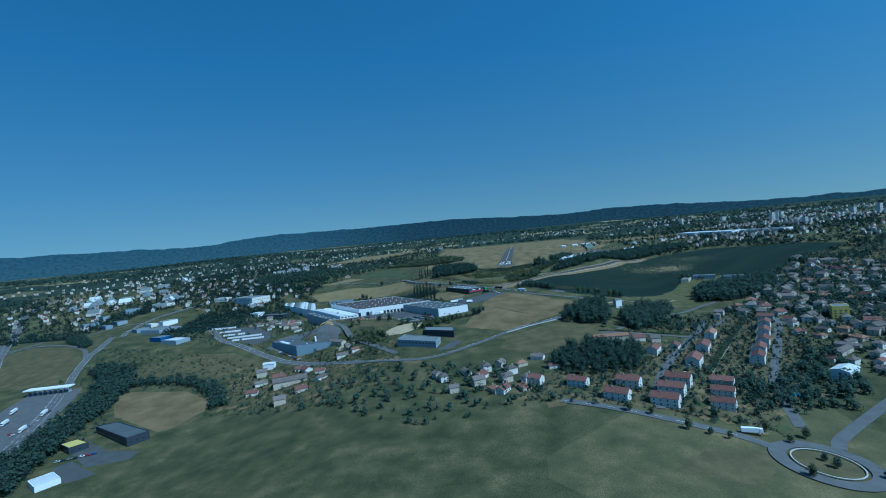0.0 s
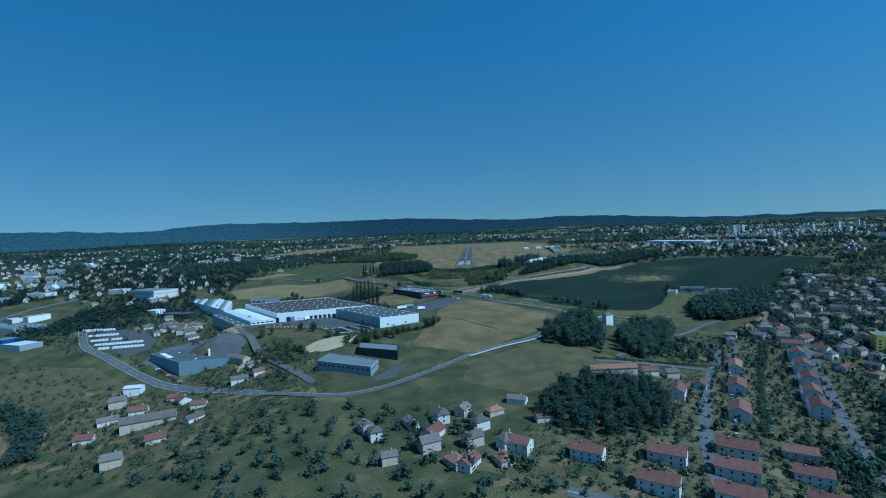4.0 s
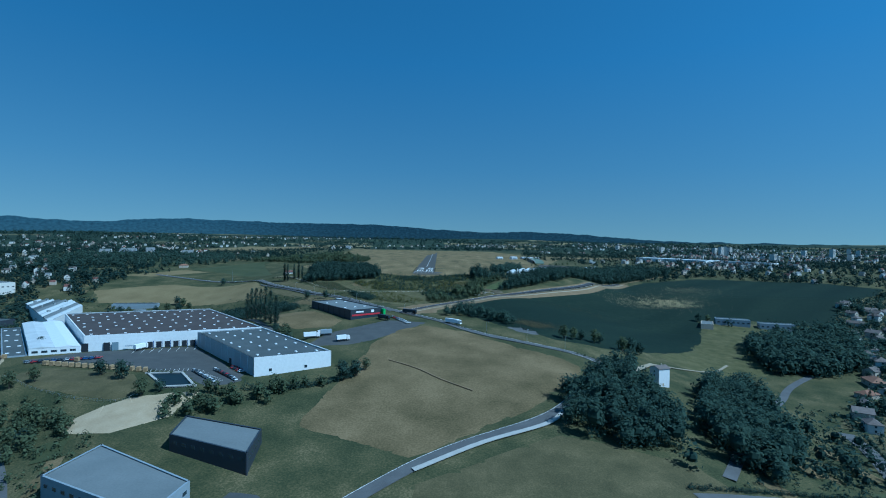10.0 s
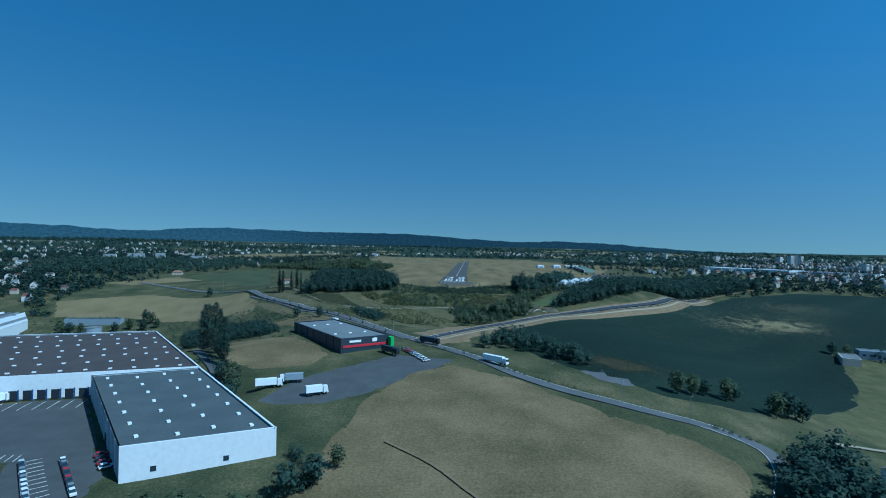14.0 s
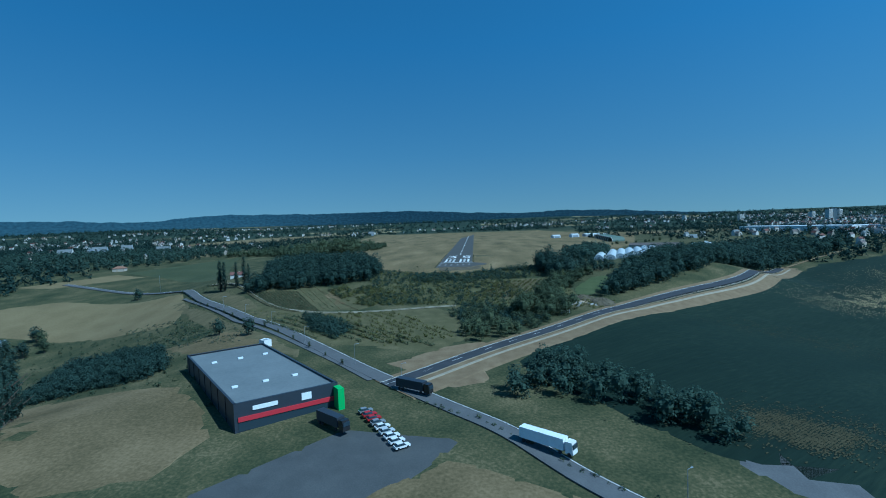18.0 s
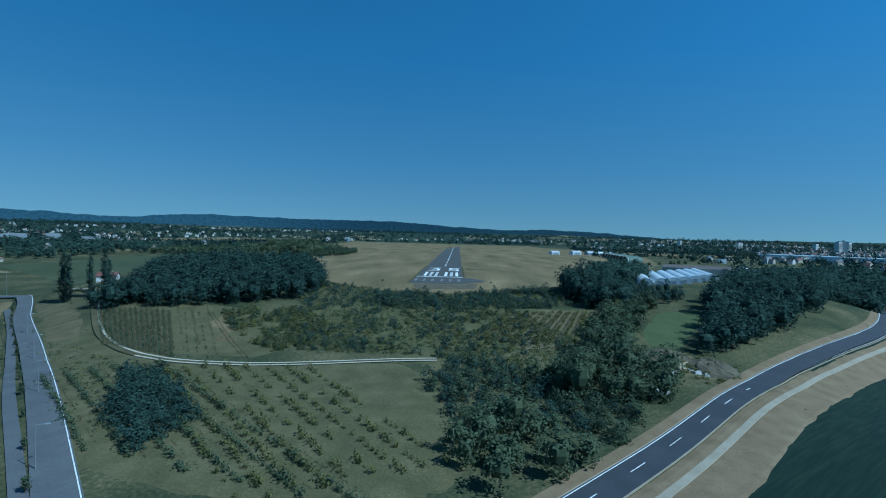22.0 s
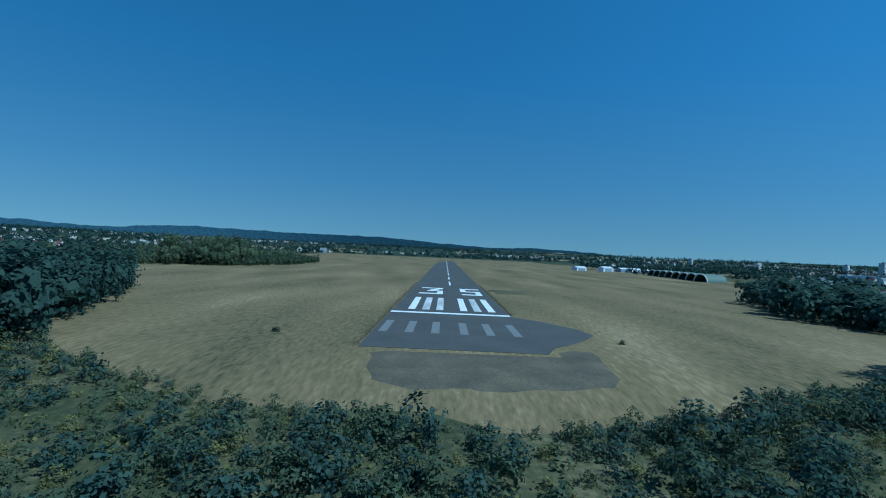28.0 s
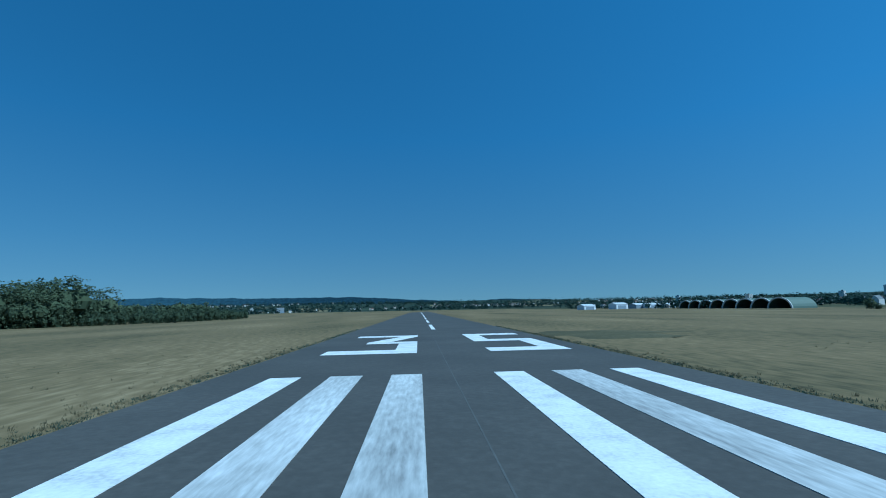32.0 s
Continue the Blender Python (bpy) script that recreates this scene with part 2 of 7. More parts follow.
WHEEL = surface("gravel_track", ((0.32, 0.285, 0.21), (0.42, 0.38, 0.29), (0.5, 0.45, 0.36)), 2, 9, 0.95, 0.02, spec=0.1)
YARD = surface("yard_asphalt", ((0.05, 0.052, 0.052), (0.07, 0.072, 0.072), (0.095, 0.096, 0.094)), 7, 20, 0.85, 0.02, spread=0.5, spec=0.3)
ASPHNEW = surface("new_asphalt", ((0.03, 0.032, 0.037), (0.042, 0.044, 0.05), (0.06, 0.06, 0.066)), 6, 20, 0.8, 0.02, spec=0.3)
PAINT = surface("road_paint", ((0.42, 0.42, 0.40), (0.68, 0.68, 0.66), (0.82, 0.82, 0.80)), 1.5, 9, 0.7, spread=0.45)
THINPAINT = surface("thin_paint", ((0.22, 0.22, 0.21), (0.45, 0.45, 0.43), (0.7, 0.7, 0.68)), 2.5, 14, 0.75, spread=0.4, stretch=(1, 0.15, 1))
OLDPAINT = surface("worn_paint", ((0.125, 0.125, 0.12), (0.16, 0.16, 0.153), (0.21, 0.21, 0.2)), 1.2, 6, 0.8, spread=0.5)
BARK = surface("bark", ((0.05, 0.04, 0.03), (0.10, 0.08, 0.06), (0.16, 0.13, 0.10)), 0.5, 6, 0.95, 0.05)
LEAF = leafy("leaves", (0.048, 0.068, 0.042), (0.125, 0.148, 0.080), 0.36)
LEAFD = leafy("dark_leaves", (0.030, 0.053, 0.046), (0.076, 0.114, 0.086), 0.36)
LEAFY = leafy("yellow_green_leaves", (0.08, 0.086, 0.03), (0.21, 0.20, 0.075), 0.34)
# far crowns: the blue of distance haze is mixed into the leaf colour
LEAFHAZE = leafy("far_leaves", (0.019, 0.037, 0.033), (0.042, 0.068, 0.055), 0.3)
TUFT = leafy("dry_tufts", (0.12, 0.105, 0.06), (0.26, 0.22, 0.13), 0.4)
WHITE = plain("white_cladding", (0.72, 0.73, 0.74), 0.55)
OFFWHITE = plain("white_render", (0.60, 0.58, 0.54), 0.85)
CREAM = plain("cream_render", (0.44, 0.39, 0.32), 0.85)
GREYCLAD = plain("grey_cladding", (0.26, 0.30, 0.34), 0.5)
BLUEGREY = plain("blue_grey_cladding", (0.20, 0.26, 0.31), 0.45)
DARKCLAD = plain("anthracite_cladding", (0.035, 0.042, 0.055), 0.45)
ROOFBROWN = surface("brown_roof_membrane", ((0.048, 0.040, 0.038), (0.066, 0.056, 0.053), (0.086, 0.073, 0.069)), 12, 14, 0.85, 0.02)
ROOFGREY = surface("grey_roof_membrane", ((0.12, 0.135, 0.14), (0.155, 0.17, 0.175), (0.19, 0.205, 0.21)), 12, 14, 0.8, 0.02)
ROOFDK = surface("dark_grey_roof", ((0.058, 0.067, 0.07), (0.078, 0.09, 0.094), (0.105, 0.118, 0.122)), 12, 14, 0.8, 0.02)
ROOFWHITE = surface("pale_metal_roof", ((0.42, 0.44, 0.45), (0.54, 0.56, 0.57), (0.64, 0.66, 0.67)), 8, 12, 0.5, 0.02)
TILE = surface("clay_roof_tiles", ((0.092, 0.042, 0.034), (0.135, 0.064, 0.051), (0.19, 0.098, 0.08)), 2.0, 7, 0.85, 0.03, rnd=0.35, spread=0.6)
TILEO = surface("orange_roof_tiles", ((0.16, 0.08, 0.052), (0.22, 0.12, 0.078), (0.29, 0.17, 0.115)), 2.0, 7, 0.85, 0.03, rnd=0.3, spread=0.6)
TILEB = surface("weathered_roof_tiles", ((0.075, 0.062, 0.056), (0.125, 0.105, 0.096), (0.19, 0.162, 0.15)), 2.0, 7, 0.85, 0.03, rnd=0.4, spread=0.6)
RED = plain("red_paint", (0.42, 0.03, 0.045), 0.5)
BLUE = plain("blue_paint", (0.02, 0.075, 0.22), 0.5)
GREENP = plain("green_paint", (0.10, 0.42, 0.10), 0.5)
YELLOW = plain("ochre_yellow_render", (0.50, 0.42, 0.12), 0.8)
SKYLIGHT = plain("skylight_dome", (0.78, 0.80, 0.82), 0.3)
DARK = plain("dark_opening", (0.02, 0.024, 0.032), 0.6)
CONC = surface("concrete", ((0.30, 0.29, 0.27), (0.38, 0.37, 0.35), (0.46, 0.45, 0.43)), 3, 10, 0.9, 0.02)
METAL = plain("galvanised_metal", (0.42, 0.44, 0.45), 0.4, 0.7)
BLACK = plain("black_rubber", (0.02, 0.02, 0.022), 0.8)
FILM = surface("tunnel_film", ((0.42, 0.45, 0.46), (0.52, 0.55, 0.56), (0.62, 0.65, 0.66)), 3, 6, 0.35, 0.03)
CANVAS = plain("green_canvas", (0.10, 0.14, 0.11), 0.7)
WATER = plain("pond_liner_water", (0.012, 0.02, 0.024), 0.4, 0.0, 0.15)
POOL = plain("pool_water", (0.05, 0.32, 0.55), 0.1)
TIMBER = surface("pallet_timber", ((0.26, 0.18, 0.10), (0.38, 0.28, 0.16), (0.48, 0.36, 0.22)), 1, 6, 0.9)


def glass_mat(name, c):
    m = bpy.data.materials.new(name)
    m.use_nodes = True
    b = m.node_tree.nodes["Principled BSDF"]
    b.inputs["Base Color"].default_value = (*c, 1)
    b.inputs["Roughness"].default_value = 0.08
    b.inputs["Specular IOR Level"].default_value = 0.7
    return m


GLASS = glass_mat("window_glass", (0.03, 0.045, 0.06))
CARPAINT = []
for cn, cc in (("white", (0.75, 0.75, 0.75)), ("grey", (0.22, 0.23, 0.24)), ("black", (0.02, 0.02, 0.022)), ("blue", (0.03, 0.08, 0.25)), ("red", (0.35, 0.02, 0.025)), ("silver", (0.5, 0.52, 0.53))):
    CARPAINT.append((cn, plain(cn + "_car_paint", cc, 0.25, 0.0, 0.6)))

# ---- land ----
def smooth(v, a, b):
    u = np.clip((v - a) / (b - a), 0, 1)
    return u * u * (3 - 2 * u)


FALL_Y = [-1400, -1000, -770, -700, -550, -438, -312, -184, -150, -100, -70, -60, -50, 0]
FALL_Z = [-70, -64, -58, -53, -43, -31, -20, -13, -11, -5, -1.7, -0.5, 0.02, 0.02]
SIDE_Y = [-1400, -1000, -700, -500, -330, -200, -100, 0, 100, 250]
SIDE_Z = [20, 18, 22, 28, 36, 36, 30, 18, 9, 0]


def ground_z(x, y):
    """Height of the land: a plateau with the runway, falling to the south and to both sides, hills all round."""
    x, y = np.asarray(x, float), np.asarray(y, float)
    west = x < 0
    shelf = np.interp(y, [-540, -450, -340, -285], [1.0, 0.6, 0.6, 1.0])
    a = np.interp(y, SIDE_Y, SIDE_Z) * np.where(west, shelf, 1.0)
    a0 = np.interp(y, [-170, -60], [75, 185]) - np.where(west, np.interp(y, [-150, -80, 60, 160], [0, 38, 30, 0]), 0) + np.where(west, (1 - shelf) * 160, 0)
    a1 = np.interp(y, [-170, -60], [285, 305])
    z = np.interp(y, FALL_Y, FALL_Z) - a * smooth(np.abs(x), a0, a1)
    terrace = smooth(x, -300, -245) * (1 - smooth(x, -92, -70)) * smooth(y, -486, -462) * (1 - smooth(y, -372, -335))
    z = z + terrace * (-31.0 - z)
    r = np.hypot(x, y + 500)
    edge = np.interp(np.degrees(np.arctan2(x, y + 500)), [-180, -60, -15, 5, 18, 30, 70, 180], [20, 50, 44, 36, 34, 46, 46, 20])
    z = z + smooth(r, 1500, 3000) * 12 + smooth(r, 2600, 4250) * (edge - 6 + 5 * np.sin(x / 420) - np.minimum(z, 0) * 0.6)
    z = z + smooth(r, 1000, 2200) * 5 * np.sin(x / 310) * np.cos(y / 270)
    for hx, hy, hh, hr in ((-420, 2750, 12, 520), (260, 3000, 6, 420), (900, 3300, 8, 560), (-1500, 2300, 16, 620), (-2100, 1500, 18, 600)):
        z = z + hh * np.exp(-((x - hx) ** 2 + (y - hy) ** 2) / (2 * hr * hr))
    return z - smooth(r, 4270, 4600) * 60


def me(name, verts, faces, mat=None):
    m = bpy.data.meshes.new(name)
    m.from_pydata([tuple(v) for v in verts], [], [tuple(f) for f in faces])
    for q in mat if isinstance(mat, (list, tuple)) else ([mat] if mat else []):
        m.materials.append(q)
    m.update()
    return m


def grid_mesh(name, xs, ys, zf, mat):
    X, Y = np.meshgrid(xs, ys)
    Z = zf(X, Y)
    v = np.stack([X.ravel(), Y.ravel(), Z.ravel()], 1)
    n = len(xs)
    i = (np.arange(len(ys) - 1)[:, None] * n + np.arange(n - 1)[None]).ravel()
    f = np.stack([i, i + 1, i + n + 1, i + n], 1)
    m = bpy.data.meshes.new(name)
    m.vertices.add(len(v))
    m.vertices.foreach_set("co", v.astype(np.float32).ravel())
    m.loops.add(f.size)
    m.loops.foreach_set("vertex_index", f.astype(np.int32).ravel())
    m.polygons.add(len(f))
    m.polygons.foreach_set("loop_start", np.arange(0, f.size, 4, dtype=np.int32))
    m.polygons.foreach_set("use_smooth", np.ones(len(f), dtype=bool))
    m.materials.append(mat)
    m.update(calc_edges=True)
    return m


def steps(lo, a, b, hi, s, grow=1.16):
    mid = list(np.arange(a, b + 0.1, s))
    up, d, v = [], s, mid[-1]
    while v < hi:
        d = min(d * grow, 60)
        v += d
        up.append(v)
    dn, d, v = [], s, mid[0]
    while v > lo:
        d = min(d * grow, 60)
        v -= d
        dn.append(v)
    return np.array(dn[::-1] + mid + up)


def land_material():
    """Mosaic of dry fields, green fields and woodland soil in patches of field size, far greens tinted with blue haze.
    """
    m = surface("farmland", ((0.034, 0.042, 0.02), (0.056, 0.06, 0.028), (0.09, 0.084, 0.04), (0.16, 0.132, 0.07)), 20, 24, 0.95, 0.3, spread=0.3, spec=0.1)
    t = m.node_tree
    b = t.nodes["Principled BSDF"]
    near = b.inputs["Base Color"].links[0].from_socket
    co = [n for n in t.nodes if n.bl_idname == "ShaderNodeTexCoord"][0]
    vo = t.nodes.new("ShaderNodeTexVoronoi")
    vo.inputs["Scale"].default_value = 1 / 210
    vo.distance = "CHEBYCHEV"
    t.links.new(co.outputs["Object"], vo.inputs["Vector"])
    sep = t.nodes.new("ShaderNodeSeparateColor")
    t.links.new(vo.outputs["Color"], sep.inputs[0])
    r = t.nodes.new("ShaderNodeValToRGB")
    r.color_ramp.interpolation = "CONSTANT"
    # the three dark far tones carry a bluish haze tint
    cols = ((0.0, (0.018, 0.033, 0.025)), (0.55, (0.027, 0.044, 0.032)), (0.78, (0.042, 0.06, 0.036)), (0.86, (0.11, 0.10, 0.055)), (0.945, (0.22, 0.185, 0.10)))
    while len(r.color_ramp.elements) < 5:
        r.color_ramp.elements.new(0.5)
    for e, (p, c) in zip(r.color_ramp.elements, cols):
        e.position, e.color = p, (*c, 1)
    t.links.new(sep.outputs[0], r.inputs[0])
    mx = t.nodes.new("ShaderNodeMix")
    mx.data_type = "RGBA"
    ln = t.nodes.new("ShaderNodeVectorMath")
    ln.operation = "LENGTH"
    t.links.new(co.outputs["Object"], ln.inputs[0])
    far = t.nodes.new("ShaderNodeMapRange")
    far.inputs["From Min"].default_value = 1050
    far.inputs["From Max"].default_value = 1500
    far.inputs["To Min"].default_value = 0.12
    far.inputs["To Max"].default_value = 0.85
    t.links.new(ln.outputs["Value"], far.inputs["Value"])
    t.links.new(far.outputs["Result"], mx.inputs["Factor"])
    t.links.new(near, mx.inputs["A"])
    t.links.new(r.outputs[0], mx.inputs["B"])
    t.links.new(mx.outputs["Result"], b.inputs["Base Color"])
    return m


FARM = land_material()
TAKEN = []
BUILT = []
LINES = []
XS = steps(-4600, -620, 620, 4600, 10)
YS = steps(-2600, -1000, 420, 4100, 10)
GRID_Z = ground_z(*np.meshgrid(XS, YS))


def land_z(x, y):
    """Height of the ground mesh itself at places x, y."""
    x, y = np.asarray(x, float), np.asarray(y, float)
    i = np.clip(np.searchsorted(XS, x) - 1, 0, len(XS) - 2)
    j = np.clip(np.searchsorted(YS, y) - 1, 0, len(YS) - 2)
    u = (x - XS[i]) / (XS[i + 1] - XS[i])
    v = (y - YS[j]) / (YS[j + 1] - YS[j])
    return (GRID_Z[j, i] * (1 - u) + GRID_Z[j, i + 1] * u) * (1 - v) + (GRID_Z[j + 1, i] * (1 - u) + GRID_Z[j + 1, i + 1] * u) * v


def gz(x, y):
    return float(land_z(x, y))


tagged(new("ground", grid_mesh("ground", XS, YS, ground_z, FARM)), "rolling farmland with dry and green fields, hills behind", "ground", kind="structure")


def cut_grid(bm, step):
    xs = [v.co.x for v in bm.verts]
    ys = [v.co.y for v in bm.verts]
    for lo, hi, n in ((min(xs), max(xs), (1, 0, 0)), (min(ys), max(ys), (0, 1, 0))):
        q = math.ceil(lo / step) * step
        while q < hi:
            bmesh.ops.bisect_plane(bm, geom=bm.verts[:] + bm.edges[:] + bm.faces[:], dist=1e-4, plane_co=(q * n[0], q * n[1], 0), plane_no=n)
            q += step


def drape(name, poly, mat, lift=0.35, step=10, label="", category="", kind="structure", ragged=0.0):
    """A patch of ground cover that follows the land."""
    if mat not in (GRASS, SCRUB, DRY):
        TAKEN.append(poly)
    pts = []
    rng = random.Random(len(poly) * 7 + int(poly[0][0]))
    for (x0, y0), (x1, y1) in zip(poly, poly[1:] + poly[:1]):
        n = max(1, int(math.hypot(x1 - x0, y1 - y0) / 9)) if ragged else 1
        for i in range(n):
            k = i / n
            pts.append((x0 + (x1 - x0) * k + rng.uniform(-ragged, ragged), y0 + (y1 - y0) * k + rng.uniform(-ragged, ragged)))
    if step < 40:
        step, lift = 10, 0.06 + lift * 0.1
    bm = bmesh.new()
    f = bm.faces.new([bm.verts.new((x, y, 0)) for x, y in pts])
    if f.normal.z < 0 or sum(a[0] * b[1] - b[0] * a[1] for a, b in zip(pts, pts[1:] + pts[:1])) < 0:
        f.normal_flip()
    bmesh.ops.triangulate(bm, faces=bm.faces[:])
    cut_grid(bm, step)
    for v in bm.verts:
        v.co.z = gz(v.co.x, v.co.y) + (-0.03 if v.is_boundary and step < 40 else lift)
    bmesh.ops.recalc_face_normals(bm, faces=bm.faces[:])
    m = bpy.data.meshes.new(name)
    bm.to_mesh(m)
    bm.free()
    if m.polygons and m.polygons[0].normal.z < 0:
        m.flip_normals()
    m.materials.append(mat)
    return tagged(new(name, m), label, category, kind=kind)


def curve(pts, d=5.0):
    """Points along a smooth line through pts, about d apart."""
    p = [Vector((*q, 0)) for q in pts]
    p = [p[0] * 2 - p[1]] + p + [p[-1] * 2 - p[-2]]
    out = []
    for i in range(1, len(p) - 2):
        n = max(2, int((p[i + 1] - p[i]).length / d))
        for k in range(n):
            t = k / n
            a, b, c, e = p[i - 1], p[i], p[i + 1], p[i + 2]
            q = 0.5 * (2 * b + (c - a) * t + (2 * a - 5 * b + 4 * c - e) * t * t + (3 * b - a - 3 * c + e) * t ** 3)
            out.append(q)
    out.append(p[-2])
    return out


def strip_mesh(name, line, offs, width, mat, lift, thick=0.0):
    """A band of ground along a line, offs metres to its right."""
    v, f = [], []
    for i, q in enumerate(line):
        d = (line[min(i + 1, len(line) - 1)] - line[max(i - 1, 0)]).normalized()
        s = Vector((d.y, -d.x, 0))
        zc = gz(q.x + s.x * offs, q.y + s.y * offs)
        for k in (-0.5, 0.5):
            e = q + s * (offs + k * width)
            z = max(zc, gz(e.x, e.y)) if width < 9 else gz(e.x, e.y)
            v.append((e.x, e.y, z + lift))
            if thick:
                v.append((e.x, e.y, z + lift - thick))
    m = 4 if thick else 2
    for i in range(len(line) - 1):
        a, b = i * m, (i + 1) * m
        if thick:
            f += [(a, a + 2, b + 2, b), (a + 2, a + 3, b + 3, b + 2), (a + 1, a, b, b + 1)]
        else:
            f.append((a, a + 1, b + 1, b))
    return me(name, v, f, mat)


def band_mesh(name, line, offs, width, mat, lift, cols=8):
    """A wide band of ground along a line that follows the land across its width too, its rims turned down."""
    v, f = [], []
    for i, q in enumerate(line):
        d = (line[min(i + 1, len(line) - 1)] - line[max(i - 1, 0)]).normalized()
        s = Vector((d.y, -d.x, 0))
        for k in range(cols + 1):
            e = q + s * (offs + (k / cols - 0.5) * width)
            v.append((e.x, e.y, gz(e.x, e.y) + (lift if 0 < k < cols else -0.05)))
    n = cols + 1
    f = [(i * n + k, i * n + k + 1, (i + 1) * n + k + 1, (i + 1) * n + k) for i in range(len(line) - 1) for k in range(cols)]
    return me(name, v, f, mat)


def road(name, pts, width, mat, label, lift=0.24, dashes=0.0, edges=False, kerb=False):
    line = curve(pts)
    LINES.append((np.array([q[:2] for q in line]), width))
    ob = tagged(new(name, strip_mesh(name, line, 0, width, mat, lift, 0.3)), label, "road", kind="structure")
    if dashes:
        v, f = [], []
        for i in range(0, len(line) - 1, 3):
            m = strip_mesh("d", line[i:i + 2], 0, dashes, None, lift + 0.13)
            k = len(v)
            v += [q.co[:] for q in m.vertices]
            f += [[k + j for j in p.vertices] for p in m.polygons]
            bpy.data.meshes.remove(m)
        o = new("centre_line", me("centre_line", v, f, PAINT))
        o.parent = ob
    if edges:
        for s in (-1, 1):
            o = new("edge_line", strip_mesh("edge_line", line, s * (width / 2 - 0.4), 0.2, PAINT, lift + 0.08))
            o.parent = ob
    if kerb:
        for s in (-1, 1):
            o = new("kerb", strip_mesh("kerb", line, s * (width / 2 + 0.1), 0.2, PATHM, lift + 0.1, 0.3))
            o.parent = ob
    return ob


# fields, from the plateau southwards
drape("runway_grass", [(-330, 1250), (-240, 420), (-215, 240), (-210, 100), (-180, 45), (-110, 20), (-84, -40), (-50, -59), (-26, -70), (8, -74), (30, -67), (48, -58), (68, -54), (98, -26), (150, 60), (235, 230), (330, 520), (300, 900), (240, 1250)], DRY, 0.06, 10, "mown dry airfield grass beside the runway", "grass", ragged=2.5)
drape("crop_field", [(32, -256), (57, -230), (93, -190), (135, -144), (181, -103), (236, -51), (298, -5), (345, 35), (450, 78), (640, 60), (700, 10), (640, -40), (575, -66), (498, -142), (476, -166), (430, -158), (385, -144), (330, -152), (300, -215), (262, -268), (200, -318), (150, -350), (110, -352), (74, -325), (44, -288)], CROP, 0.5, 20, "dark green field crop with bare patches", "field", ragged=1.5)
drape("stubble_field", [(-440, -70), (-355, -33), (-225, -62), (-192, -110), (-178, -146), (-337, -111), (-400, -118)], STUBBLE, 0.4, 20, "pale harvested stubble field", "field")
drape("dry_meadow", [(-42, -498), (-28, -420), (-24, -380), (-8, -340), (12, -326), (45, -345), (80, -382), (104, -398), (116, -412), (108, -428), (90, -452), (74, -474), (40, -503), (12, -524)], MEADOW, 0.4, 20, "dry brown meadow beside the road", "field", ragged=1.0)
drape("dry_plot", [(-172, -262), (-160, -268), (-102, -276), (-89, -279), (-66, -302), (-56, -316), (-62, -338), (-88, -342), (-104, -336)], MEADOW, 0.42, 20, "mown dry plot between poplars and dark hall", "field")
drape("brown_plot", [(-146, -208), (-96, -252), (-66, -242), (-110, -190)], MEADOW, 0.46, 20, "bare brown plot of earth", "field")
drape("green_field", [(-398, 98), (-357, 160), (-318, 225), (-290, 150), (-225, 0), (-250, 8), (-324, 60)], CROP2, 0.4, 20, "green field with a straight edge", "field")
drape("green_field", [(-500, 150), (-420, 215), (-300, 320), (-330, 380), (-470, 300), (-560, 220)], CROP2, 0.4, 20, "green field between hedges in summer", "field")
drape("pale_field", [(-450, 235), (-396, 390), (-330, 395), (-380, 240)], STUBBLE, 0.45, 20, "small pale harvested field strip", "field")
drape("pale_field", [(-470, 30), (-400, 92), (-350, 70), (-420, 20)], STUBBLE, 0.45, 20, "narrow pale field strip", "field")
drape("pale_field", [(-770, 744), (-740, 1110), (-620, 1420), (-480, 1500), (-500, 1150), (-560, 800)], STUBBLE, 0.8, 60, "broad pale harvested field", "field")
drape("pale_field", [(200, 620), (420, 560), (620, 600), (600, 700), (300, 760)], DRY, 0.7, 60, "dry field beyond the hangars", "field")
drape("orchard_ground", [(12, -140), (32, -104), (76, -96), (64, -124), (56, -146), (36, -152)], VERGEGRASS, 0.5, 20, "weedy slope with rows of young trees", "field", ragged=2)
drape("meadow", [(97, -101), (122, -88), (116, -108), (102, -128), (88, -146), (75, -141), (84, -122)], LUSH, 0.4, 20, "small bright green meadow between woods", "field")
drape("bare_earth", [(-90, -119), (-80, -121), (-70, -136), (-60, -150), (-53, -161), (-66, -160), (-75, -146), (-82, -132)], MEADOW, 0.9, 20, "bare dry soil beside the vine rows", "ground", ragged=2)
drape("vineyard_ground", [(-172, -74), (-130, -118), (-92, -166), (-40, -170), (-55, -118), (-92, -106), (-130, -98)], VINEGRASS, 0.4, 20, "grassy ground of the vine plot", "field")
drape("orchard_ground", [(-70, -172), (-105, -150), (-140, -140), (-100, -190), (-60, -228), (0, -250), (16, -226), (20, -190), (-6, -168)], VINEGRASS, 0.35, 20, "grassy slope with young tree rows", "field")
drape("rough_grass", [(-10, -160), (16, -188), (55, -180), (82, -135), (72, -95), (40, -96), (0, -104), (-40, -100), (-60, -120)], SCRUB, 0.35, 20, "rough green grass below the runway", "field", ragged=2)
drape("dry_meadow", [(330, -165), (300, -215), (262, -268), (205, -318), (220, -352), (290, -330), (360, -225), (420, -170)], SCRUB, 0.4, 20, "scrubby meadow below the farm", "field", ragged=2)
drape("dry_field", [(-452, -598), (-440, -588), (-362, -594), (-289, -641), (-304, -708), (-396, -664), (-420, -640)], MEADOW, 0.45, 20, "dry field among hedges", "field")
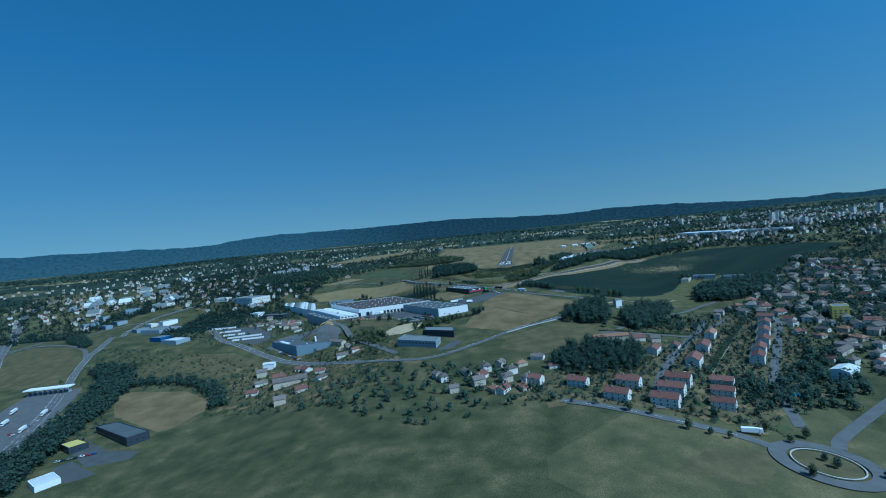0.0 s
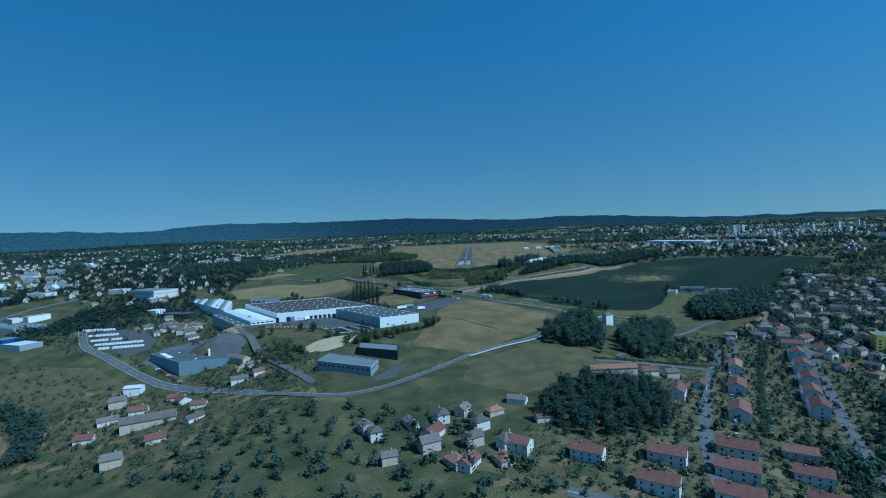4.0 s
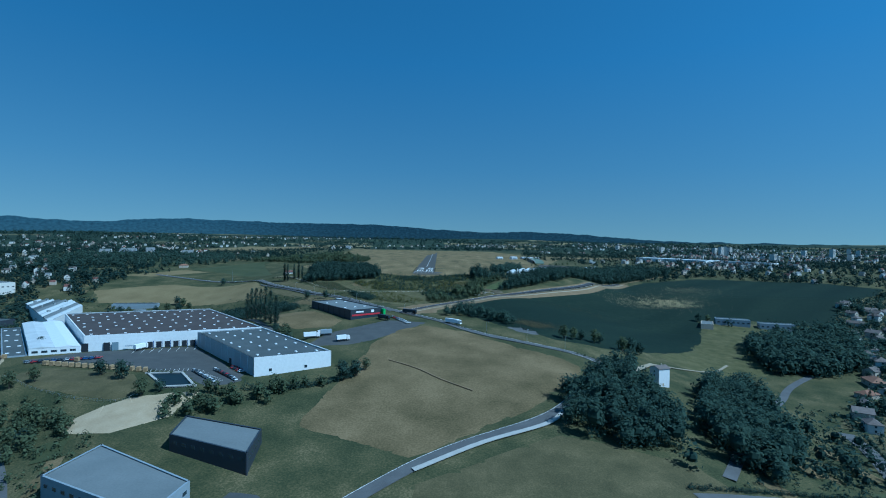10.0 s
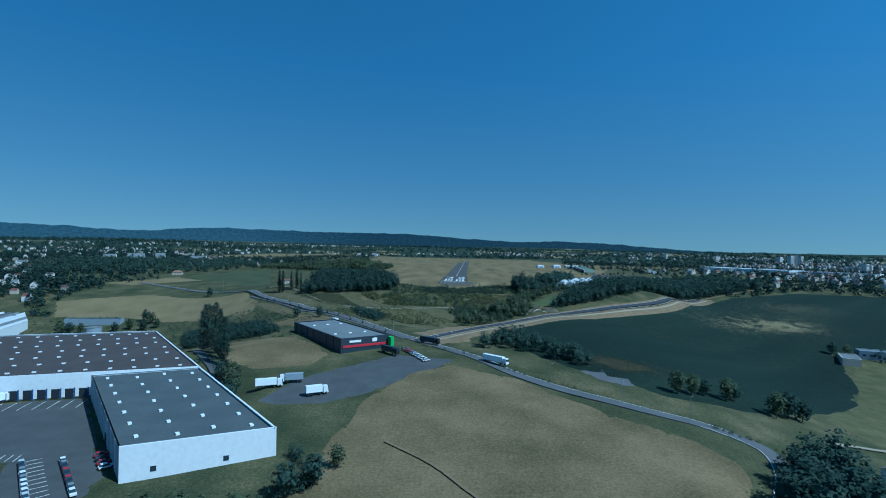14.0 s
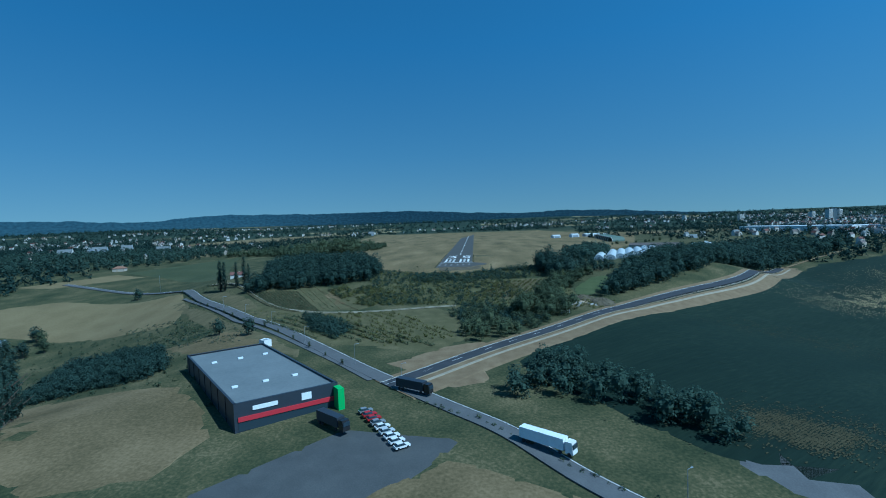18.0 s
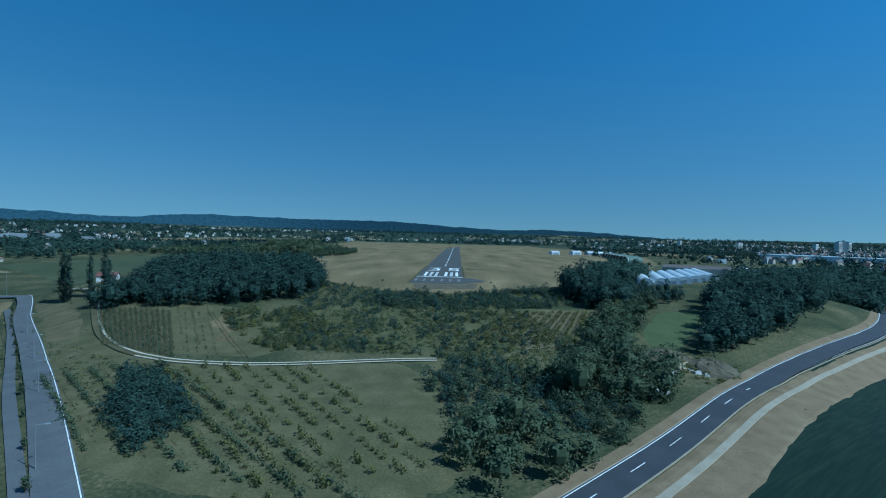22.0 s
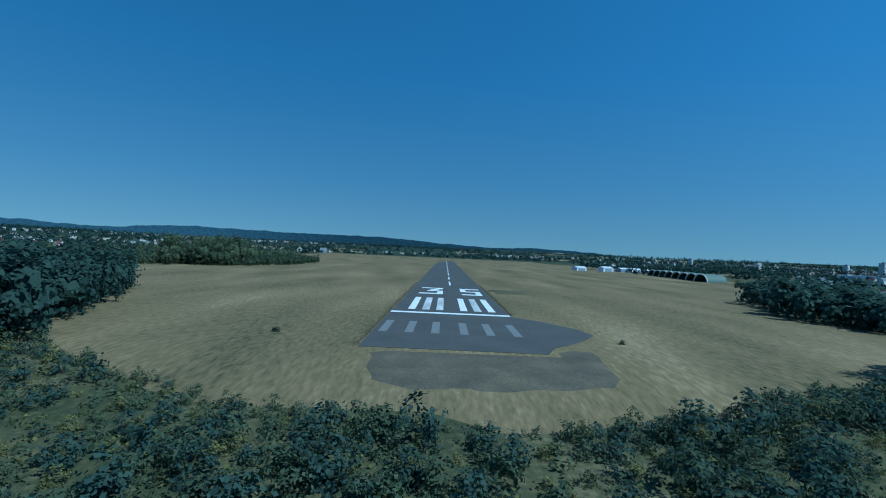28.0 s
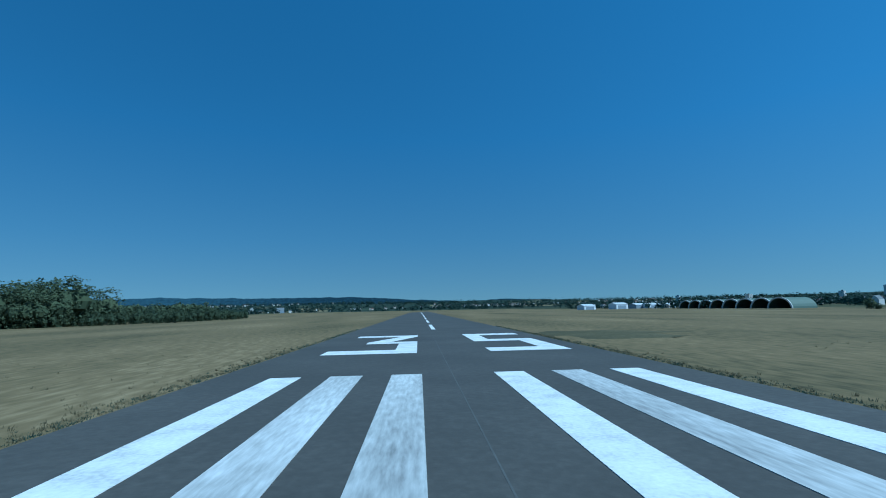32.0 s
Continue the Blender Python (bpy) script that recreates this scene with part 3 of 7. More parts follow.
drape("dry_field", [(-500, -500), (-436, -470), (-372, -478), (-300, -520), (-312, -560), (-350, -578), (-396, -558), (-470, -556)], GRASS, 0.45, 20, "grass slope with dry patches by the curved road", "field")
drape("loop_grass", [(-836, -440), (-830, -382), (-740, -392), (-640, -460), (-592, -545), (-680, -560)], GRASS, 0.4, 30, "green grass inside the slip road", "field")
drape("grass_plot", [(-208, -430), (-150, -441), (-127, -468), (-136, -477), (-180, -468), (-214, -452)], GRASS, 0.42, 20, "green lawn beside the works yard", "grass")
drape("sandy_ground", [(-150, -488), (-139, -480), (-117, -470), (-100, -472), (-98, -490), (-110, -500), (-130, -505), (-145, -500)], SAND, 2.2, 20, "bare sandy ground with bushes", "ground", ragged=3)
drape("meadow", [(14, -540), (76, -502), (130, -516), (146, -540), (112, -556), (92, -590), (52, -612), (8, -584)], GRASS, 0.4, 20, "dull green meadow beside the park trees", "field")
drape("roadside_grass", [(138, -790), (180, -782), (168, -812), (150, -830), (110, -820)], GRASS, 0.4, 20, "green mown roadside grass", "grass")


STRAW = surface("straw_and_bare_soil", ((0.15, 0.125, 0.065), (0.24, 0.20, 0.11), (0.34, 0.285, 0.17)), 1.5, 8, 0.95, spec=0.1, spread=0.5)


def bare_patches(name, zones, mat, seed, label):
    """Thin-grown streaks in the crop, along its rows, thickest where drought drew its patches."""
    rng = random.Random(seed)
    v, f = [], []
    ca, sa = math.cos(radians(38)), math.sin(radians(38))
    for cx, cy, sx, sy, n, big in zones:
        for _ in range(n):
            px, py = rng.gauss(cx, sx), rng.gauss(cy, sy)
            row = round((-px * sa + py * ca) / 0.75) * 0.75 + px * sa - py * ca + rng.gauss(0, 0.14)
            px, py = px - row * sa, py + row * ca
            if noise.noise((px / 9, py / 9, 3.0)) < rng.uniform(-0.5, 0.25):
                continue
            l, w = rng.uniform(0.2, big) * 0.8, rng.uniform(0.1, 0.28)
            k = len(v)
            for i in range(6):
                a = i / 6 * math.tau
                u, t = l * math.cos(a) * rng.uniform(0.6, 1.2), w * math.sin(a) * rng.uniform(0.6, 1.2)
                x, y = px + u * ca - t * sa, py + u * sa + t * ca
                v.append((x, y, gz(x, y) + 0.28 + (k % 11) * 0.006))
            f.append(tuple(range(k, k + 6)))
    tagged(new(name, me(name, v, f, mat)), label, "bare soil", kind="stuff")


bare_patches("bare_soil", ((326, -84, 20, 8, 7000, 1.6), (316, -72, 38, 20, 2200, 1.2), (268, -92, 22, 10, 1200, 1.1), (380, -20, 26, 15, 2200, 1.5)), STRAW, 4, "straw-coloured bare streaks between the crop rows")
THINCROP = surface("thin_dry_crop", ((0.035, 0.036, 0.02), (0.06, 0.055, 0.03), (0.10, 0.086, 0.048)), 1.5, 8, 0.95, spec=0.1, spread=0.5)
bare_patches("thin_crop", ((190, -176, 26, 8, 900, 0.9), (103, -313, 7, 5, 4200, 0.9), (108, -309, 16, 7, 2600, 0.8)), THINCROP, 5, "dry thin-grown crop in patches")

# roads
MAIN = [(-420, 40), (-326, -4), (-269, -24), (-222, -60), (-178, -108), (-129, -157), (-91, -196), (-53, -236), (-22, -269), (8, -298), (26, -315), (44, -338), (66, -358), (94, -374), (118, -382), (131, -394), (127, -412), (112, -436), (79, -483), (20, -523), (-68, -603), (-150, -583)]
road("road", MAIN, 6.4, ASPH2, "grey two-lane road with a bend", edges=True)
o = road("cycle_path", [(-213, -79), (-169, -123), (-134, -159.5), (-96, -199.5), (-64, -231.5), (-38, -257.5), (-20, -277)], 2.5, ASPH2, "narrow grey path beside the main road", 0.26)
NEWR = [(-14, -282), (-2, -270), (21, -246), (55, -215), (86, -184.5), (117, -156.5), (150, -131), (187, -103), (216, -77), (250, -38), (283, 0), (297, 16)]
line = curve(NEWR)
for offs, w, mt, lb, nm in ((-4.9, 3.4, VERGE, "sandy earth verge of the new road", "verge"), (10.0, 13.6, VERGE, "sandy earth verge of the new road", "verge"), (7.2, 2.0, PATHM, "pale gravel footpath along the new road", "footpath")):
    tagged(new(nm, band_mesh(nm, line, offs, w, mt, 0.25 if mt is VERGE else 0.36)), lb, "path", kind="structure")
road("road", NEWR, 6.4, ASPHNEW, "newly laid dark asphalt road", 0.3, dashes=0.17, edges=True, kerb=True)
drape("sandy_ground", [(-19, -260), (6, -238), (26, -231), (30, -246), (20, -262), (22, -276), (17, -286), (4, -282), (-6, -272)], VERGE, 0.6, 20, "bare tan earth round the new junction", "ground", ragged=1.5)
drape("gravel_patch", [(288, 2), (296, -4), (312, 14), (306, 26), (294, 18)], VERGE, 0.5, 20, "orange gravel patch at the end of the new road", "ground", ragged=1)
road("dirt_track", [(304, 20), (350, 56), (415, 104)], 2.4, VERGE, "thin dirt track along the tree belt", 0.5)
road("drive", [(-94, -364), (-104, -348), (-122, -328), (-160, -284), (-196, -246)], 4.5, YARD, "dark asphalt drive behind the warehouse", 0.5)
drape("dry_verge", [(-68.6, -213.4), (-111.6, -169.2), (-185, -93.5), (-206, -72), (-182, -84), (-146, -114), (-117, -152), (-62, -208)], VERGEGRASS, 0.5, 8, "dry mown grass beside the main road", "grass", ragged=0.8)
drape("dry_verge", [(-132, -165), (-215, -81), (-224, -84), (-166, -146), (-106, -208), (-80, -240), (-58, -252), (-53, -247), (-83, -216)], VERGEGRASS, 0.5, 8, "dry brown grass beside the path", "grass", ragged=1.2)
drape("layby", [(76, -326), (92, -321), (105, -332), (104, -346), (94, -347), (82, -340)], ASPH2, 0.5, 20, "grey paved layby beside the road", "road")
road("path", [(130, -430), (156, -394), (182, -362)], 4.0, PATHM, "pale concrete path across the ditch", 0.7)
road("path", [(14, -532), (43, -511), (75, -493), (88, -476)], 2.4, CONC, "white concrete parapet path along the road", 0.9)
road("path", [(-8, -412), (10, -426), (24, -442), (42, -458)], 0.9, VERGE, "thin trodden path across the dry meadow", 0.55)
road("path", [(194, -648), (248, -548), (314, -434)], 3.0, PATHM, "pale garden path between the terraces", 0.6)
road("path", [(182, -362), (210, -352), (240, -338), (268, -311)], 2.2, PATHM, "thin winding gravel path", 0.6)
tl = curve([(-200, -62), (-176, -72), (-156, -94), (-136, -120), (-114, -146), (-94, -163), (-75, -172), (-58, -174), (-40, -173), (-7, -166), (6, -164)])
tagged(new("track", strip_mesh("track", tl, 0, 3.0, GRASS, 0.2)), "farm track with a grass strip", "track", kind="structure")
for q in (-1.05, 1.05):
    tagged(new("wheel_track", strip_mesh("wheel_track", tl, q, 0.85, WHEEL, 0.3)), "pale gravel wheel track", "track", kind="structure")
road("road", [(-600, -225), (-545, -290), (-490, -355), (-432, -418), (-373, -458), (-288, -510), (-205, -547), (-148, -582)], 9.0, ASPH2, "curved two-lane road through the works area", edges=True, dashes=0.25)
road("road", [(-410, -235), (-372, -277), (-296, -364), (-207, -471), (-142, -536), (-110, -575)], 7.0, ASPH2, "straight grey access road")
road("road", [(260, -440), (250, -470), (203, -555), (165, -628), (140, -690), (128, -735)], 8.0, ASPH2, "straight residential street")
road("road", [(119, -541), (175, -530), (239, -516), (262, -470), (300, -430)], 5.0, ASPH2, "residential lane with a hedge")
road("road", [(141, -524), (178, -478), (216, -433), (258, -390), (298, -350), (400, -280)], 5.0, ASPH2, "pale lane through the trees")
road("road", [(345, -430), (337, -466), (290, -560), (239, -662), (215, -745)], 8.0, ASPH2, "straight residential street")
road("road", [(60, -722), (133, -752), (167, -766), (184, -780)], 8.0, ASPH2, "tree-lined boulevard", dashes=0.25)
road("road", [(222, -772), (236, -753), (299, -698), (380, -640)], 8.0, ASPH2, "road leading from the roundabout")
road("motorway", [(-1400, 180), (-1286, 24), (-1205, -87), (-1091, -194), (-857, -410), (-720, -545), (-610, -700), (-560, -860)], 18.0, ASPH2, "motorway with toll lanes", edges=True, dashes=0.3)
road("slip_road", [(-870, -436), (-856, -396), (-820, -374), (-748, -384), (-680, -420), (-634, -462)], 7.0, ASPH2, "curved motorway slip road")
road("slip_road", [(-842, -422), (-846, -350), (-850, -270), (-836, -200), (-792, -168)], 7.0, ASPH2, "slip road crossing the motorway grass")
road("road", [(-425, -770), (-455, -712), (-518, -622), (-584, -537), (-622, -477), (-663, -400), (-722, -310), (-770, -222), (-784, -148), (-745, -90), (-690, -46), (-630, 10)], 11.0, ASPH2, "wide pale main road past the works area", edges=True, dashes=0.25)
"""Roundabout with a grass island."""
circ = [(203 + 24 * math.cos(a / 24 * math.tau), -794 + 24 * math.sin(a / 24 * math.tau)) for a in range(25)]
road("roundabout", circ, 9.0, ASPH2, "grey roundabout carriageway", 0.7)
drape("roundabout_island", [(203 + 17 * math.cos(a / 20 * math.tau), -794 + 17 * math.sin(a / 20 * math.tau)) for a in range(20)], GRASS, 0.9, 20, "grass island with a pale edge", "grass")
new("island_kerb", strip_mesh("island_kerb", [Vector((203 + 17.4 * math.cos(a / 30 * math.tau), -794 + 17.4 * math.sin(a / 30 * math.tau), 0)) for a in range(31)], 0, 0.8, CONC, 1.0, 0.4))
tagged(bpy.data.objects["island_kerb"], "pale kerb of the roundabout island", "kerb", kind="structure")

# paved yards
drape("yard", [(-236, -416), (-214, -394), (-149, -372), (-118, -407), (-83, -445), (-86, -458), (-98, -464), (-112, -452), (-124, -437), (-146, -436), (-186, -426), (-226, -424)], YARD, 0.5, 15, "asphalt loading yard with parking bays", "yard")
drape("yard", [(-72, -388), (-60, -352), (-20, -312), (14, -318), (8, -330), (-26, -372), (-40, -382)], YARD, 0.5, 15, "asphalt lorry yard", "yard")
drape("car_park", [(-576, -252), (-552, -228), (-440, -318), (-362, -395), (-346, -426), (-352, -460), (-398, -430), (-470, -360)], YARD, 0.5, 15, "asphalt car park full of vehicles", "yard")
drape("car_park", [(-62, -574), (-48, -540), (-38, -548), (-42, -572), (-56, -582)], YARD, 0.5, 15, "small asphalt car park", "yard")
drape("car_park", [(-372, -716), (-330, -736), (-300, -738), (-296, -752), (-330, -764), (-364, -742)], YARD, 0.5, 15, "asphalt car park by the dark works building", "yard")
drape("car_park", [(-364, -766), (-352, -752), (-308, -772), (-316, -790), (-332, -782)], YARD, 0.5, 15, "small asphalt car park by the white shed", "yard")
drape("toll_plaza", [(-606, -566), (-536, -562), (-496, -620), (-428, -740), (-446, -800), (-520, -730), (-572, -640)], ASPH2, 0.6, 20, "wide asphalt toll plaza", "yard")

# ---- runway ----
def slab(name, poly, mat, z0, z1):
    n = len(poly)
    v = [(x, y, z1) for x, y in poly] + [(x, y, z0) for x, y in poly]
    f = [tuple(range(n))] + [(i, i + n, (i + 1) % n + n, (i + 1) % n) for i in range(n)]
    m = me(name, v, f, mat)
    return m


RZ = 0.16
runway = tagged(new("runway", slab("runway", [(-15, -46), (15, -46), (15, 1080), (-15, 1080)], ASPH, -1.6, RZ)), "worn grey asphalt runway with white paint", "runway", kind="structure")
tagged(new("turning_pad", slab("turning_pad", [(15.02, -46), (17, -41), (24, -33), (28.5, -25), (27, -18), (22, -9), (15.02, -2)], ASPH, -1.6, RZ - 0.004)), "dark asphalt turning pad beside the threshold", "runway", kind="structure")


def marking(name, poly, mat=PAINT, lift=0.02):
    o = new(name, slab(name, poly, mat, RZ - 0.03, RZ + lift))
    o.parent = runway
    return o


def box2(x0, y0, x1, y1):
    return [(x0, y0), (x1, y0), (x1, y1), (x0, y1)]


marking("threshold_line", box2(-15, -1.6, 15, 0.9))
for s in (-1, 1):
    for a, b in ((1.8, 3.7), (5.5, 7.5), (9.3, 11.2)):
        marking("threshold_stripe", box2(min(s * a, s * b) + (s > 0) * 0.95, 6.3, max(s * a, s * b) + (s > 0) * 0.95, 41), PAINT if a > 9 or (s > 0 and a < 2) else THINPAINT)
# runway number: 3 and 5
def bars(pieces):
    for p in pieces:
        marking("runway_digit", box2(*p))


bars([(-11.2, 83.5, -2.2, 87), (-11.2, 56, -2.2, 60), (-4.4, 60, -2.2, 70), (-8.4, 69.5, -2.2, 72.5)])
marking("runway_digit", [(-8.4, 72.5), (-5.6, 72.5), (-2.2, 83.5), (-4.6, 83.5)])
bars([(4.8, 83, 13.0, 87), (4.8, 70, 12.6, 73.5), (4.8, 56, 12.6, 60), (4.8, 73.5, 7.0, 83), (10.4, 60, 12.6, 70)])
for i in range(18):
    marking("centreline_dash", box2(0.5, 108 + i * 52, 1.3, 138 + i * 52))
for x in (-13.2, -8.2, -3.2, 2.4, 7.4, 12.6):
    marking("worn_stripe", box2(x - 0.8, -31, x + 0.8, -16), OLDPAINT, 0.004)
drape("dark_grass", [(15.4, 72), (25, 67), (43, 80), (40, 92), (15.4, 94)], GRASS, 0.3, 10, "greener grass patch beside the runway", "grass", ragged=4)

drape("dark_soil", [(-16, -46), (15, -45), (24, -37), (27, -44), (24, -56), (18, -65), (2, -68), (-11, -62), (-16, -52)], SOIL, 0.9, 10, "dark gravelly soil beyond the runway end", "ground", ragged=2.2)
for x in (0.1,):
    marking("asphalt_seam", box2(x - 0.03, -45, x + 0.03, 900), SEAM, 0.004)


# ---- things: shared helpers ----
def part(name, mesh, parent, label="", loc=None):
    o = new(name, mesh)
    o.parent = parent
    if loc:
        o.location = loc
    if label:
        o["label"] = label
    return o


def thing(name, label, category, group="", kind=""):
    return tagged(new(name), label, category, group, kind)


BOXF = [(0, 3, 2, 1), (4, 5, 6, 7), (0, 1, 5, 4), (1, 2, 6, 5), (2, 3, 7, 6), (3, 0, 4, 7)]


def boxes(items):
    """Vertices and faces of boxes (x0, y0, z0, x1, y1, z1)."""
    v, f = [], []
    for x0, y0, z0, x1, y1, z1 in items:
        k = len(v)
        v += [(x0, y0, z0), (x1, y0, z0), (x1, y1, z0), (x0, y1, z0), (x0, y0, z1), (x1, y0, z1), (x1, y1, z1), (x0, y1, z1)]
        f += [tuple(k + i for i in q) for q in BOXF]
    return v, f


def box_mesh(name, items, mat):
    v, f = boxes(items)
    return me(name, v, f, mat)


def tube(name, pts, radii, mat, n=7):
    v, f = [], []
    for i, (p, r) in enumerate(zip(pts, radii)):
        for k in range(n):
            a = k / n * math.tau
            v.append((p[0] + r * math.cos(a), p[1] + r * math.sin(a), p[2]))
        if i:
            b = i * n
            f += [(b - n + k, b - n + (k + 1) % n, b + (k + 1) % n, b + k) for k in range(n)]
    f.append(tuple(range((len(pts) - 1) * n, len(pts) * n)))
    return me(name, v, f, mat)


# ---- trees ----
def leaf_cloud(rng, h, r, base, clumps, per, size, shape="round", core=0.5):
    """Quads of foliage in clumps over a lobed crown; returns arrays of quad corners."""
    lobes = [(rng.uniform(0, math.tau), rng.uniform(0.15, 0.9), rng.uniform(0.55, 0.9)) for _ in range(6)]
    out = []
    for c in range(clumps):
        for _ in range(40):
            a, u = rng.uniform(0, math.tau), rng.random()
            if shape == "poplar":
                w = math.sin(math.pi * min(1, 0.12 + 0.86 * u)) ** 0.7
                d = r * w * rng.uniform(0.55, 1.0)
            elif shape == "cone":
                d = r * (1 - u) ** 0.8 * rng.uniform(0.6, 1.05)
            else:
                w = math.sqrt(max(0, 1 - (2 * u - 0.85) ** 2 / 1.4))
                d = r * w * rng.uniform(0.5, 1.0)
                lob = max(0.62, max(1.05 - abs(math.remainder(a - la, math.tau)) * 0.55 - abs(u - lu) * 0.7 for la, lu, ls in lobes))
                d *= min(1.1, lob)
            break
        cx, cy, cz = d * math.cos(a), d * math.sin(a), base + (h - base) * u
        cs = size * rng.uniform(1.1, 2.0)
        for _ in range(per):
            px, py, pz = cx + cs * max(-0.8, min(0.8, rng.gauss(0, 0.5))), cy + cs * max(-0.8, min(0.8, rng.gauss(0, 0.5))), cz + cs * max(-0.6, min(0.6, rng.gauss(0, 0.4)))
            n = (Vector((px, py, (pz - base - (h - base) * 0.4) * 1.1)).normalized() + Vector((rng.gauss(0, 0.4), rng.gauss(0, 0.4), rng.gauss(0.25, 0.4)))).normalized()
            t = n.orthogonal().normalized()
            t.rotate(Matrix.Rotation(rng.uniform(0, math.tau), 3, n))
            s = n.cross(t)
            q = size * rng.uniform(0.6, 1.25)
            p = Vector((px, py, pz))
            out.append([p + t * q * 0.6, p + s * q * 0.42 + t * 0.1 * q, p - t * q * 0.55 + n * q * 0.18, p - s * q * 0.42])
    if core:
        nu, nv = 7, 4
        rr = [[core * rng.uniform(0.85, 1.12) for _ in range(nu)] for _ in range(nv + 1)]

        def on(i, j):
            th = math.pi * (0.06 + 0.88 * j / nv)
            w = math.sin(th)
            if shape == "cone":
                w = (1 + math.cos(math.pi - th)) * 0.55
            q = rr[j][i % nu]
            return Vector((r * w * q * math.cos(i / nu * math.tau), r * w * q * math.sin(i / nu * math.tau), base + (h - base) * (0.5 + 0.46 * q / core * core * math.cos(th))))
        for j in range(nv):
            for i in range(nu):
                out.append([on(i, j), on(i, j + 1), on(i + 1, j + 1), on(i + 1, j)])
    return np.array([[tuple(k) for k in qd] for qd in out])


def quads_mesh(name, q, mat):
    v = q.reshape(-1, 3).astype(np.float32)
    m = bpy.data.meshes.new(name)
    n = len(v)
    m.vertices.add(n)
    m.vertices.foreach_set("co", v.ravel())
    m.loops.add(n)
    m.loops.foreach_set("vertex_index", np.arange(n, dtype=np.int32))
    m.polygons.add(n // 4)
    m.polygons.foreach_set("loop_start", np.arange(0, n, 4, dtype=np.int32))
    m.materials.append(mat)
    m.update(calc_edges=True)
    return m


def trunk_mesh(rng, h, base, r):
    v, f = [], []
    def limb(a, b, ra, rb, n=6):
        k = len(v)
        d = (b - a).normalized()
        t = d.orthogonal().normalized()
        s = d.cross(t)
        for p, q in ((a, ra), (b, rb)):
            for i in range(n):
                an = i / n * math.tau
                v.append(tuple(p + (t * math.cos(an) + s * math.sin(an)) * q))
        f.extend((k + i, k + (i + 1) % n, k + n + (i + 1) % n, k + n + i) for i in range(n))
    top = Vector((rng.uniform(-.3, .3), rng.uniform(-.3, .3), base + (h - base) * 0.55))
    limb(Vector((0, 0, -0.8)), Vector((0, 0, base)), r, r * 0.75)
    limb(Vector((0, 0, base)), top, r * 0.75, r * 0.3)
    for i in range(5):
        a = i * 2.4 + rng.uniform(-.4, .4)
        z = base * 0.8 + (h - base) * 0.1 * i
        limb(Vector((0, 0, z)), Vector((math.cos(a) * h * 0.2, math.sin(a) * h * 0.2, z + h * 0.16)), r * 0.42, r * 0.12, 5)
    return me("trunk", v, f, BARK)


PROTO = {}


def tree_proto(key, seed, h, r, base, clumps, per, size, mat, shape="round", name="tree", label="", category="tree", group=""):
    rng = random.Random(seed)
    root = thing(name, label, category, group)
    part("trunk", trunk_mesh(rng, h, base, h * 0.022 + 0.06), root)
    part("crown", quads_mesh("crown", leaf_cloud(rng, h, r, base, clumps, per, size, shape), mat), root)
    PROTO[key] = [root, False]


def plant(key, x, y, s=1.0, turn=0.0, squash=1.0, label=""):
    root, used = PROTO[key]
    m = pose(x, y, gz(x, y) - 0.1, 0, 0, turn)
    if not used:
        PROTO[key][1] = True
        o = root
        o.matrix_basis = m
    else:
        o = copy_thing(root, m)
    o.scale = (s, s, s * squash)
    if label:
        o["label"] = label
    return o


for i in range(4):
    tree_proto("leafy%d" % i, 10 + i, 10, 4.2 + 0.4 * (i % 2), 2.2, 62, 8, 0.92, (LEAF, LEAFD, LEAF, LEAFD)[i], label="broad green leafy tree with a dense crown", group="leafy trees")
tree_proto("big", 31, 15, 6.4, 3.0, 170, 15, 0.75, LEAFD, label="large dark green leafy tree", group="large trees")
tree_proto("poplar", 41, 28, 2.3, 1.5, 170, 13, 0.7, LEAFD, "poplar", "poplar", "tall narrow dark green poplar", "tree", "poplars")
tree_proto("cypress", 43, 12, 1.7, 0.6, 90, 12, 0.5, LEAFD, "cone", "conifer", "dark pointed garden conifer", "tree", "conifers")
tree_proto("young", 45, 4.2, 1.3, 1.3, 26, 9, 0.38, LEAF, "round", "young_tree", "young roadside tree with a thin trunk", "tree", "roadside trees")
tree_proto("gold", 47, 8, 2.0, 0.4, 60, 9, 0.5, LEAFY, "round", "tree", "slender yellow-green tree in the gully", "tree", "yellow-green trees")
for i in range(2):
    tree_proto("bush%d" % i, 51 + i, 3.0, 2.1, 0.2, 46, 11, 0.42, (LEAF, LEAFY)[i], "round", "bush", ("green rounded bush in dry grass", "yellow-green scrubby bush on rough ground")[i], "bush", "bushes")


def inside(x, y, poly):
    c = False
    for (x0, y0), (x1, y1) in zip(poly, poly[1:] + poly[:1]):
        if (y0 > y) != (y1 > y) and x < (x1 - x0) * (y - y0) / (y1 - y0) + x0:
            c = not c
    return c


def scatter(poly, gap, seed, jitter=0.45):
    rng = random.Random(seed)
    xs, ys = [p[0] for p in poly], [p[1] for p in poly]
    out = []
    y, row = min(ys), 0
    while y < max(ys):
        x = min(xs) + (row % 2) * gap / 2
        while x < max(xs):
            px, py = x + rng.uniform(-jitter, jitter) * gap, y + rng.uniform(-jitter, jitter) * gap
            if inside(px, py, poly):
                out.append((px, py))
            x += gap
        y += gap * 0.87
        row += 1
    return out


